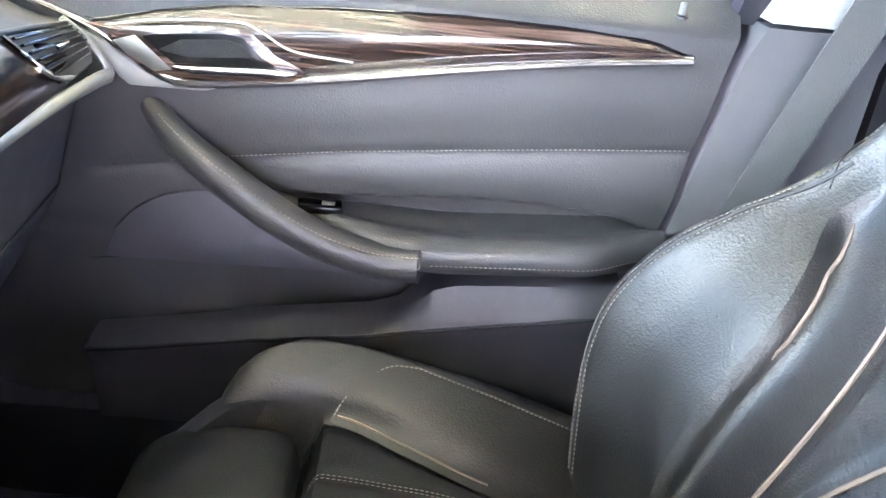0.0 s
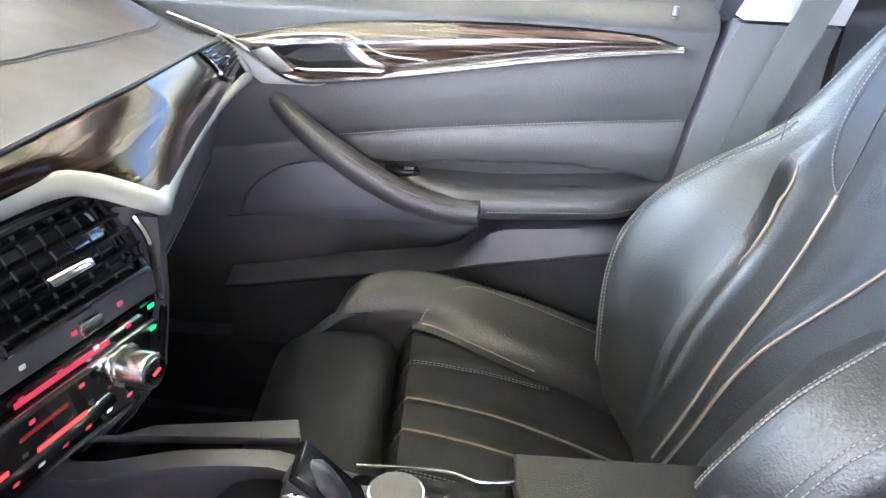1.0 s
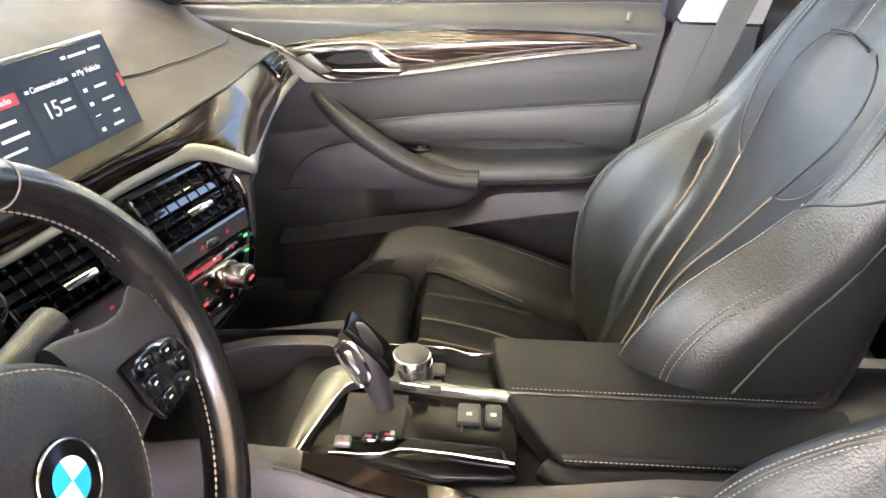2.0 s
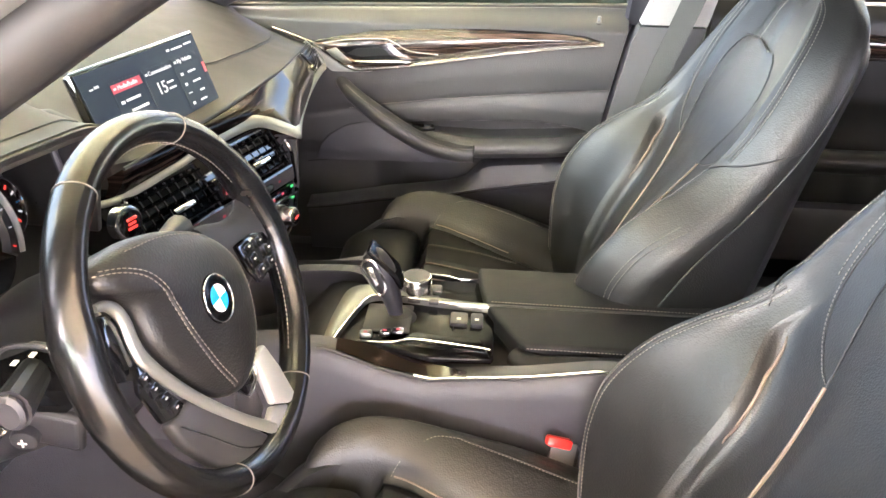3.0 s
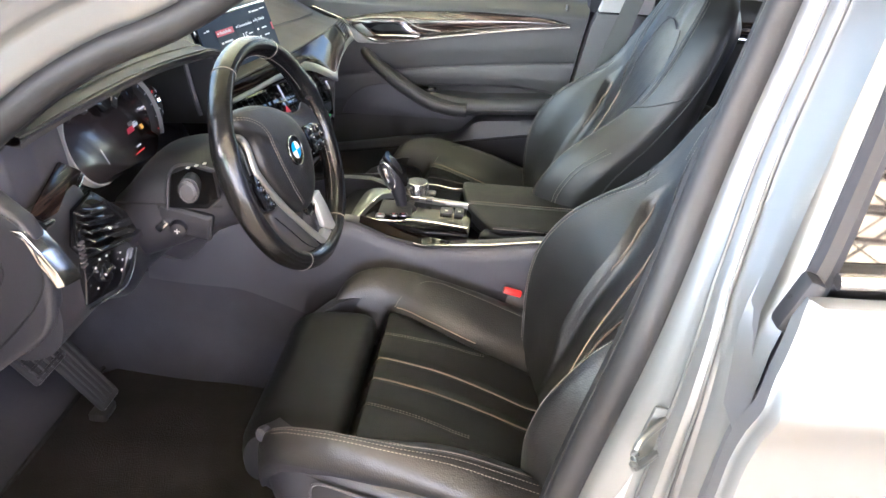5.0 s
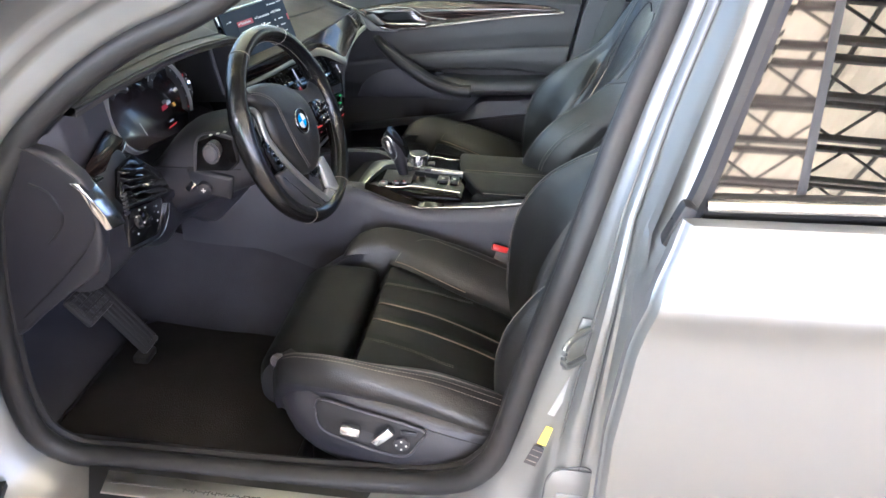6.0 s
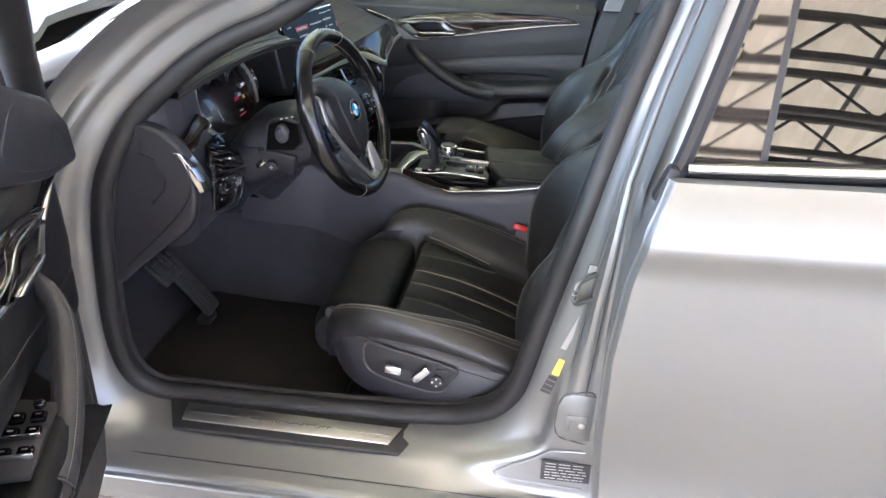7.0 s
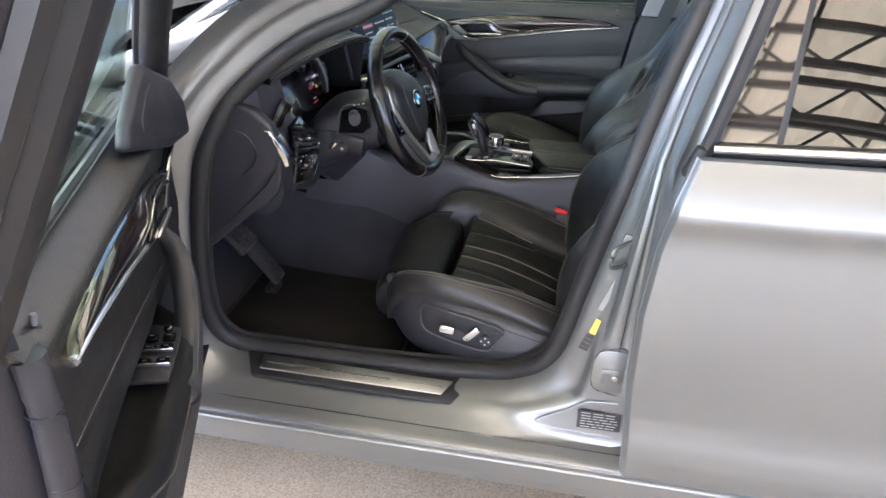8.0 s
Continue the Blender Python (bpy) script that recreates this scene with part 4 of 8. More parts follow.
        ring2 = [(0.0, tz - 0.006), (ww * 0.45, tz - 0.008), (ww * 0.74, tz + 0.001), (ww * 0.92, tz - 0.002), (ww, tz - 0.016), (ww * 0.98, tz - 0.030), (ww * 0.88, tz - 0.040), (ww * 0.5, tz - 0.046), (0.0, tz - 0.05)]
        rings.append([Vector(P(s, q.y, q.x)) for q in curve_through([(a, b, 0) for a, b in ring2], 22)])
    # same leather again, darkened on the driver's armrest to stand for shade
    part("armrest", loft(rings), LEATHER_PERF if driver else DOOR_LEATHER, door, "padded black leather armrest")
    stitch_row([P(s, line(s, [(0.58, 0.672), (0.83, 0.687)]), 0.104 * (1 - 0.33 * smooth(0.74, 0.835, s)) + 0.002) for s in steps(0.585, 0.82, 20)], "armrest_seam", THREAD, door)
    stitch_row([P(s, line(s, STITCH_LINE) + 0.003, door_depth(s, line(s, STITCH_LINE) + 0.003) + 0.0012) for s in steps(0.30, 0.845, 40)], "card_seam", THREAD, door)

    # lower part: storage bin with a raised lip
    RIM = [(0.20, 0.520), (0.262, 0.530), (0.37, 0.551), (0.52, 0.573), (0.555, 0.585), (0.595, 0.628), (0.62, 0.635), (0.80, 0.650)]
    LOW = [(0.20, 0.512), (0.262, 0.520), (0.37, 0.540), (0.52, 0.560), (0.60, 0.577), (0.80, 0.612)]
    rings = []
    for s in steps(0.205, 0.80, 50):
        hi, lo = line(s, RIM), line(s, LOW)
        rings.append([Vector(P(s, z, w)) for z, w in ((hi - 0.004, 0.012), (hi, 0.03), (hi - 0.002, 0.055), (hi - 0.006, 0.064), (lerp(hi, lo, 0.6), 0.074), (lo + 0.003, 0.078), (lo - 0.006, 0.070), (lo - 0.03, 0.060), (0.40, 0.052), (0.385, 0.03), (0.385, 0.0))])
    # the driver's bin is the grey plastic with shade put into its colour
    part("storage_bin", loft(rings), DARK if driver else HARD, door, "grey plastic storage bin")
    part("bin_edge_seam", tube([P(s, line(s, LOW) - 0.004, 0.0715) for s in steps(0.205, 0.80, 40)], 0.0018, 6), DARK, door)
    arc = [(0.222, 0.614), (0.236, 0.648), (0.258, 0.674), (0.290, 0.694), (0.330, 0.704), (0.375, 0.704), (0.430, 0.690), (0.500, 0.655), (0.540, 0.620)]
    lift = Vector(P(0, 0, 0.003)) - Vector(P(0, 0, 0))
    part("speaker_grille", prism([P(s, z, door_depth(0.33, 0.66) + 0.0006) for s, z in arc], lift, 0.0012), HARD if not driver else SOFT, door, "black speaker grille")
    part("speaker_edge", tube(curve_through([Vector(P(s, z, door_depth(s, z) + 0.0022)) for s, z in arc[:6]], 30), 0.0016, 5), DARK, door)
    part("card_crease", tube([P(s, line(s, [(0.20, 0.602), (0.27, 0.612), (0.59, 0.619)]), door_depth(s, 0.612) + 0.0006) for s in steps(0.20, 0.60, 40)], 0.0016, 5), DARK, door)

    # window switch: one on the passenger's side, a whole panel on the driver's
    if not driver:
        sw = part("window_switch", prism([P(s, 0.697, w) for s, w in ((0.436, 0.034), (0.484, 0.032), (0.488, 0.056), (0.440, 0.058))], Vector(P(0, 0.009, 0)) - Vector(P(0, 0, 0)), 0.002), PLATE, door, "small black window switch")
        part("switch_mark", prism([P(s, 0.7055, w) for s, w in ((0.464, 0.040), (0.478, 0.040), (0.478, 0.050), (0.464, 0.050))], Vector(P(0, 0.0015, 0)) - Vector(P(0, 0, 0)), 0.0005), CAP, sw)
    else:
        up = Vector(P(0, 0.008, 0)) - Vector(P(0, 0, 0))
        sw = part("switch_panel", prism([P(s, 0.699, w) for s, w in ((0.440, 0.034), (0.590, 0.026), (0.590, 0.080), (0.455, 0.082))], up, 0.003), DARK, door, "black window switch panel")
        for k, s in enumerate((0.487, 0.516, 0.552)):
            for w in (0.043, 0.067):
                key = part("switch_key", prism([P(s - 0.009, 0.706, w - 0.009), P(s + 0.008, 0.706, w - 0.009), P(s + 0.008, 0.706, w + 0.009), P(s - 0.009, 0.706, w + 0.009)], up, 0.003), PLATE, sw)
                part("key_mark", prism([P(s - 0.002, 0.7142, w - 0.003), P(s, 0.7142, w - 0.003), P(s, 0.7142, w + 0.003), P(s - 0.002, 0.7142, w + 0.003)], up * 0.06), CAP, key)
            if k:
                part("key_edge", prism([P(s + 0.0085, 0.708, 0.032), P(s + 0.0115, 0.708, 0.032), P(s + 0.0115, 0.708, 0.078), P(s + 0.0085, 0.708, 0.078)], up, 0.001), BRIGHT, sw, "chrome key edge")
        part("mirror_knob", cyl(P(0.461, 0.706, 0.062), up, 0.007, 0.008, 16, 0.002), GLOSS, sw)

    # lock pin on the sill, window seal, pane and frame
    part("lock_pin", cyl(P(0.815, 0.935, 0.014), Vector(P(0, 1, 0.1)) - Vector(P(0, 0, 0)), 0.004, 0.012, 10, 0.002), CAP, door)
    part("pin_collar", cyl(P(0.815, 0.930, 0.014), Vector(P(0, 1, 0.1)) - Vector(P(0, 0, 0)), 0.007, 0.004, 12, 0.001), SOFT, door)
    part("window_seal", tube([P(s, 0.948 + 0.010 * s if driver else 0.926 + 0.036 * s, -0.022) for s in steps(0.12 if driver else 0.02, 0.90, 20)], 0.010, 8), RUBBER, door)

    def pane(u, v):
        z = lerp(0.945, 1.345, v)
        s0 = lerp(0.10, 0.58, v)
        return P(lerp(s0, lerp(0.885, 0.945, v), u), z, -0.035 + (z - 0.955) * 0.43)
    part("window_pane", sheet(pane, steps(0, 1, 8), steps(0, 1, 8), Vector(P(0, 0, -0.004)) - Vector(P(0, 0, 0))), GLASS_THIN if driver else GLASS, door, "clear window glass").visible_shadow = False
    top = [P(-0.02, 0.93, 0.0), P(0.10, 1.0, 0.022), P(0.20, 1.075, 0.046), P(0.33, 1.17, 0.082), P(0.46, 1.255, 0.115), P(0.60, 1.325, 0.142), P(0.75, 1.362, 0.158), P(0.92, 1.372, 0.160)]
    part("window_frame", tube(curve_through(top, 60), 0.024 if driver else 0.028, 10, False, 1.0), RUBBER if driver else SOFT, door, "black padded window frame")

    def rear_bar(pts):
        return loft([[Vector(P(s, z, 0.030 + (z - 0.99) * 0.45 + w)) for s, w in pts] for z in steps(0.93, 1.375, 14)])
    part("rear_frame_trim", rear_bar([(0.868, -0.012), (0.874, 0.0), (0.93, 0.004), (0.946, -0.004), (0.952, -0.022), (0.88, -0.03)]), RUBBER if driver else SOFT, door, "black plastic frame trim")
    part("rear_frame_seal", rear_bar([(0.90, -0.026), (0.955, -0.020), (0.965, -0.032), (0.962, -0.048), (0.90, -0.046)]), RUBBER, door)
    part("rear_frame_metal", rear_bar([(0.885, -0.046), (0.958, -0.048), (0.970, -0.062), (0.972, -0.110), (0.955, -0.122), (0.885, -0.122)]), SOFT if driver else PAINT, door, "painted frame edge")
    top2 = [Vector(q) - (Vector(P(0, 0, 0.024 if driver else 0.03)) - Vector(P(0, 0, 0))) for q in top]
    part("frame_seal", tube(curve_through(top2, 60), 0.008 if driver else 0.020, 8), RUBBER, door)
    tri = ((0.10, 0.897, 0.050), (0.20, 0.905, 0.036), (0.36, 0.950, -0.004), (0.345, 0.99, 0.004), (0.275, 1.062, 0.018), (0.15, 1.010, 0.034), (0.105, 0.960, 0.047)) if driver else ((0.035, 0.955, 0.016), (0.215, 0.968, 0.014), (0.245, 1.075, 0.024), (0.215, 1.088, 0.028), (0.155, 1.066, 0.026))
    grl = ((0.118, 0.908, 0.0665), (0.22, 0.925, 0.0515), (0.30, 0.962, 0.031), (0.285, 1.005, 0.035), (0.245, 1.030, 0.042), (0.17, 1.005, 0.0525), (0.125, 0.955, 0.063)) if driver else ((0.075, 0.972, 0.041), (0.195, 0.982, 0.040), (0.222, 1.066, 0.050), (0.165, 1.058, 0.051))
    part("mirror_triangle", prism([P(s, z, w) for s, z, w in tri], Vector(P(0, 0, 0.024)) - Vector(P(0, 0, 0)), 0.011, 3), SOFT, door, "black mirror corner trim")
    part("mirror_speaker", prism([tuple(q) for q in curve_through([P(s, z, w) for s, z, w in grl], 40, True)], Vector(P(0, 0, 0.004)) - Vector(P(0, 0, 0)), 0.002), SOFT, door, "rounded tweeter cover")
    part("speaker_groove", tube(curve_through([P(s, z, w + 0.001) for s, z, w in grl], 40, True), 0.0016, 5, True), DARK, door)
    # outer skin and edge
    def skin(u, v):
        z = lerp(0.335, 0.955 - 0.075 * smooth(0.35, 0.06, u), v)
        e = line(z, [(0.335, 0.88), (0.7, 0.875), (0.9, 0.90), (1.0, 0.92)])
        return P(lerp(0.03, e, u), z, -0.15 + 0.05 * smooth(0.9, 1.0, z) + 0.02 * smooth(0.45, 0.33, z))
    part("outer_skin", sheet(skin, steps(0, 1, 20), steps(0, 1, 30), Vector(P(0, 0, 0.008)) - Vector(P(0, 0, 0))), PAINT, door, "silver outer door skin")
    if driver:
        part("edge_pad", tube(curve_through([P(0.862, 0.93, 0.020), P(0.862, 0.86, 0.026), P(0.852, 0.76, 0.022), P(0.835, 0.62, 0.012), P(0.80, 0.45, 0.0), P(0.78, 0.37, -0.004)], 40), 0.017, 10), SOFT, door, "grey rubbery door edge strip")
        for zj, sj in ((0.868, 0.862), (0.772, 0.853)):
            part("edge_joint", tube([P(sj + 0.0170 * math.cos(a), zj, 0.0235 + 0.0170 * math.sin(a)) for a in steps(0, 2 * math.pi, 20)], 0.0010, 5), DARK, door)
        part("edge_filler", loft([[Vector(P(line(z, DOOR_END) + 0.034, z, -0.058)), Vector(P(line(z, DOOR_END) + 0.012, z, -0.004)), Vector(P(line(z, DOOR_END) - 0.016, z, 0.014))] for z in steps(0.36, 0.955, 20)], False, False), SOFT, door)
    # driver's edge: shaded silver paint, drawn with a dark plastic colour
    part("rear_edge", loft([[Vector(P(line(z, [(0.335, 0.878), (0.7, 0.873), (0.9, 0.898), (1.0, 0.918)]), z, -0.145 + 0.05 * smooth(0.9, 1.0, z))), Vector(P(line(z, DOOR_END) + 0.03, z, -0.06)), Vector(P(line(z, DOOR_END), z, 0.0))] for z in steps(0.34, 0.955, 20)], False, False), SOFT if driver else PAINT, door)
    part("front_edge", loft([[Vector(P(0.035, z, -0.145)), Vector(P(0.02, z, -0.06)), Vector(P(0.0, z, 0.0))] for z in steps(0.34, 0.875, 10)], False, False), RUBBER, door)
    part("bottom_edge", sheet(lambda u, v: P(lerp(0.0, 0.80, u), 0.345 + 0.01 * v, lerp(-0.13, 0.012, v)), steps(0, 1, 8), steps(0, 1, 4), (0, 0, 0.012)), RUBBER, door)
    return door


front_door(lambda s, z, w: (-0.62 + s, 0.738 - w, z), "closed front door with black leather, dark wood and chrome", False)
DD, DN = Vector((0.3453, -0.9385, 0.0235)), Vector((0.9385, 0.3453, 0))
front_door(lambda s, z, w: tuple(V3(-0.650, -0.8036, z + 0.0666) + DD * s + DN * w), "wide open driver's door with black leather and dark wood", True)


def door_mirror(base):
    """Housing reaches outward from the door; its glass faces along the door."""
    m = thing("door_mirror", "silver and black exterior mirror on the open door", "mirror")
    c = Vector(base)
    rings = []
    for t, k in ((0.0, 0.97), (-0.015, 1.0), (-0.05, 0.97), (-0.085, 0.84), (-0.105, 0.62), (-0.115, 0.30)):
        ring = []
        for a in steps(0, 2 * math.pi, 33)[:-1]:
            ca, sa = math.cos(a), math.sin(a)
            ring.append(c + DD * t - DN * (0.105 * k * math.copysign(abs(ca) ** 0.6, ca)) + V3(0, 0, 0.066 * k * math.copysign(abs(sa) ** 0.7, sa)))
        rings.append(ring)
    part("housing", loft(rings), PAINT, m, "silver mirror housing")
    part("bezel", tube([c + DD * 0.002 - DN * (0.100 * math.copysign(abs(math.cos(a)) ** 0.6, math.cos(a))) + V3(0, 0, 0.062 * math.copysign(abs(math.sin(a)) ** 0.7, math.sin(a))) for a in steps(0, 2 * math.pi, 41)[:-1]], 0.004, 6, True), DARK, m, "black mirror rim")
    part("mirror_glass", prism([c + DD * 0.001 - DN * (0.098 * math.copysign(abs(math.cos(a)) ** 0.6, math.cos(a))) + V3(0, 0, 0.060 * math.copysign(abs(math.sin(a)) ** 0.7, math.sin(a))) for a in steps(0, 2 * math.pi, 33)[:-1]], DD * 0.002), BRIGHT, m, "mirror glass")
    part("lower_shell", loft([[c + DD * t - DN * (0.10 * k * math.cos(a)) + V3(0, 0, -0.058 + 0.022 * math.sin(a)) for a in steps(0, 2 * math.pi, 21)[:-1]] for t, k in ((0.002, 0.9), (-0.05, 0.9), (-0.09, 0.7))]), GLOSS, m, "gloss black lower shell")
    part("mount_arm", tube([c + DN * 0.15 - V3(0, 0, 0.085), c + DN * 0.09 - DD * 0.03 - V3(0, 0, 0.070), c - DN * 0.01 - DD * 0.03 - V3(0, 0, 0.055)], 0.020, 10), GLOSS, m, "gloss black mirror arm")
    return m


door_mirror(tuple(V3(-0.650, -0.8036, 1.090) + DD * 0.20 - DN * 0.200))

# rear passenger door, seen between the seats
rd = thing("rear_door", "closed rear door with black leather and dark wood", "car door")
part("door_card", sheet(lambda u, v: (u, 0.72 + 0.03 * smooth(0.95, 1.0, v) + 0.012 * smooth(0.80, 0.74, v), v), steps(0.42, 1.26, 30), steps(0.36, 0.985, 40), (0, 0.03, 0)), LEATHER, rd, "black leather door card")
part("wood_inlay", sheet(lambda u, v: (lerp(0.46, 1.05, u), 0.712 - 0.008 * math.sin(math.pi * v), lerp(0.885 + 0.015 * u, 0.885 + 0.015 * u + 0.045 * math.sin(math.pi * min(1, 0.25 + u * 0.75)), v)), steps(0, 1, 20), steps(0, 1, 6), (0, 0.01, 0)), WOOD, rd, "dark gloss wood inlay")
part("chrome_strip", tube([(lerp(0.43, 1.10, i / 20), 0.712, 0.878 + 0.018 * i / 20) for i in range(21)], 0.006, 8, False, 0.8), CHROME, rd)
part("handle_lever", box((0.62, 0.705, 0.892), (0.09, 0.012, 0.012), 0.004), BRIGHT, rd, "chrome handle lever")
part("handle_cup", box((0.61, 0.711, 0.905), (0.13, 0.012, 0.035), 0.005), GLOSS, rd)
part("armrest", tube(curve_through([(0.46, 0.70, 0.79), (0.52, 0.675, 0.73), (0.62, 0.66, 0.69), (0.80, 0.655, 0.685), (1.1, 0.66, 0.70)], 30), 0.026, 12), LEATHER, rd, "padded leather armrest")
part("storage_bin", box((0.75, 0.70, 0.50), (0.5, 0.05, 0.14), 0.02), HARD, rd)
part("window_seal", tube([(0.40, 0.765, 0.99), (1.26, 0.765, 1.01)], 0.01, 8), RUBBER, rd)
part("window_pane", sheet(lambda u, v: (lerp(0.44, 1.2, u), 0.77 - (lerp(1.0, 1.36, v) - 1.0) * 0.42, lerp(0.99, 1.36, v)), steps(0, 1, 6), steps(0, 1, 6), (0, 0.004, 0)), GLASS, rd, "tinted window glass").visible_shadow = False
part("top_frame", tube([(0.40, 0.63, 1.375), (0.8, 0.625, 1.39), (1.25, 0.64, 1.34)], 0.018, 8), SOFT, rd)

# ---- seats ----
def seg_curve(ctrl, k):
    """Catmull-Rom through ctrl with k steps in each span, so that the columns keep their meaning."""
    p = [Vector((a, b, 0)) for a, b in ctrl]
    out = []
    for i in range(len(p) - 1):
        b, c = p[i], p[i + 1]
        a = p[i - 1] if i else b * 2 - c
        d = p[i + 2] if i + 2 < len(p) else c * 2 - b
        for j in range(k):
            t = j / k
            out.append(0.5 * (2 * b + (c - a) * t + (2 * a - 5 * b + 4 * c - d) * t * t + (3 * b - a - 3 * c + d) * t ** 3))
    out.append(p[-1])
    return out


def columns(grid, a, b):
    """Faces of a grid of rows between columns a and b."""
    verts, faces = [], []
    w = b - a + 1
    for row in grid:
        verts += row[a:b + 1]
    for j in range(len(grid) - 1):
        for i in range(w - 1):
            faces.append((j * w + i, j * w + i + 1, (j + 1) * w + i + 1, (j + 1) * w + i))
    return bm_from(verts, faces)


K = 5
RECLINE = radians(25.4)
BACK_FOOT = (0.165, 0.500)


def back_point(h, v, n):
    s, c = math.sin(RECLINE), math.cos(RECLINE)
    return V3(BACK_FOOT[0] + h * s - n * c, v, BACK_FOOT[1] + h * c + n * s)


HALF = [(-0.03, 0.215), (0.06, 0.252), (0.14, 0.272), (0.24, 0.274), (0.32, 0.260), (0.39, 0.246), (0.46, 0.238), (0.55, 0.222), (0.61, 0.202), (0.645, 0.172), (0.668, 0.115)]
CREST = [(-0.03, 0.035), (0.06, 0.082), (0.12, 0.102), (0.17, 0.108), (0.24, 0.096), (0.30, 0.068), (0.336, 0.048), (0.40, 0.024), (0.48, 0.016), (0.60, 0.008), (0.668, 0.0)]
CREST_V = [(-0.03, 0.170), (0.066, 0.198), (0.112, 0.214), (0.17, 0.224), (0.23, 0.222), (0.30, 0.213), (0.35, 0.205), (0.40, 0.200), (0.50, 0.186), (0.60, 0.152), (0.668, 0.08)]
BOLSTER_IN = [(-0.03, 0.070), (0.10, 0.092), (0.19, 0.104), (0.25, 0.114), (0.30, 0.138), (0.336, 0.164), (0.36, 0.166), (0.42, 0.160), (0.50, 0.150), (0.60, 0.118), (0.668, 0.06)]
INSET = [(-0.03, 0.012), (0.07, 0.015), (0.17, 0.020), (0.24, 0.036), (0.34, 0.070), (0.39, 0.090), (0.44, 0.110), (0.48, 0.114), (0.51, 0.104), (0.535, 0.084), (0.55, 0.060), (0.60, 0.050), (0.668, 0.04)]
SHELL_N = [(-0.03, 0.0), (0.24, -0.004), (0.37, -0.040), (0.50, -0.056), (0.668, -0.045)]


def back_ring(h, side):
    """Half of a level section of the backrest: centre, valley, bolster, side, shell."""
    w, cr, cv, ins, ve = table(h, HALF), table(h, CREST), table(h, CREST_V), table(h, INSET), table(h, BOLSTER_IN)
    belly = 0.014 * math.exp(-((h - 0.16) / 0.10) ** 2)
    rear = lerp(0.15, 0.085, smooth(0.1, 0.66, h))
    close = smooth(0.60, 0.668, h)
    rear = lerp(rear, 0.05, close)
    n0 = belly - 0.0025 * smooth(0.0, 0.1, h) * smooth(0.62, 0.45, h) - 0.012 * close
    step = 0.016 * smooth(0.0, 0.10, h) * smooth(0.40, 0.33, h)
    base = lerp(n0, 0.004, 0.3)
    sh = table(h, SHELL_N)
    ctrl = [(0, n0), (ins * 0.5, n0), (ins, n0 - 0.003), (ve - 0.010, base - 0.002), (ve + 0.006, base + step + 0.10 * (cr - base)), (lerp(ve, cv, 0.60), lerp(base + step, cr, 0.55)), (cv, cr),
            (lerp(cv, w, 0.66), cr - 0.020 - 0.012 * smooth(0.45, 0.2, h)), (w + 0.001, lerp(cr, sh, 0.62)), (w + 0.003, sh), (w - 0.014, -rear * 0.78), (w * 0.72, -rear), (0, -rear - 0.01)]
    return [back_point(h, side * q.x, q.y) for q in seg_curve(ctrl, K)]


CUSH_Z = [(-0.262, 0.520), (-0.235, 0.536), (-0.13, 0.546), (-0.05, 0.536), (0.0, 0.524), (0.07, 0.500), (0.125, 0.478), (0.20, 0.452)]
CUSH_CREST = [(-0.266, 0.525), (-0.250, 0.562), (-0.225, 0.588), (-0.18, 0.602), (-0.13, 0.604), (-0.056, 0.592), (0.026, 0.574), (0.084, 0.555), (0.15, 0.532), (0.20, 0.514)]
CUSH_CV = [(-0.266, 0.180), (-0.24, 0.205), (-0.19, 0.224), (-0.13, 0.232), (-0.056, 0.228), (0.026, 0.214), (0.15, 0.205), (0.20, 0.205)]
CUSH_IN = [(-0.266, 0.165), (-0.20, 0.176), (-0.137, 0.182), (-0.10, 0.178), (-0.05, 0.158), (0.01, 0.140), (0.07, 0.134), (0.125, 0.130), (0.20, 0.120)]
CUSH_HALF = [(-0.266, 0.190), (-0.24, 0.222), (-0.18, 0.248), (-0.10, 0.258), (-0.05, 0.259), (0.08, 0.264), (0.20, 0.260)]


def cush_ring(x, side):
    w, cr, zc, cv, ci = table(x, CUSH_HALF), table(x, CUSH_CREST), table(x, CUSH_Z), table(x, CUSH_CV), table(x, CUSH_IN)
    ctrl = [(0, zc), (ci * 0.5, zc + 0.002), (ci, zc + 0.001), (lerp(ci, cv, 0.42), lerp(zc, cr, 0.52)), (cv, cr), (lerp(cv, w, 0.55), cr - 0.004),
            (w, cr - 0.024), (w + 0.001, cr - 0.048), (w - 0.012, cr - 0.085), (w * 0.78, 0.435), (0, 0.430)]
    low = 0.055 * smooth(-0.131, -0.146, x)
    ctrl[2] = (ci - low * 0.2, zc - low)
    place = x if side < 0 or x > -0.136 else lerp(-0.240, -0.136, (x + 0.266) / 0.130)
    return [V3(place, side * q.x, q.y) for q in seg_curve(ctrl, K)]


PLEATS = ([(-0.128, 0.112), (-0.053, 0.114), (0.053, 0.122)], [(-0.130, 0.040), (0.0, 0.036), (0.150, 0.030)], [(-0.134, -0.016), (0.0, -0.024), (0.150, -0.026)], [(-0.132, -0.084), (-0.06, -0.090), (0.040, -0.104)])


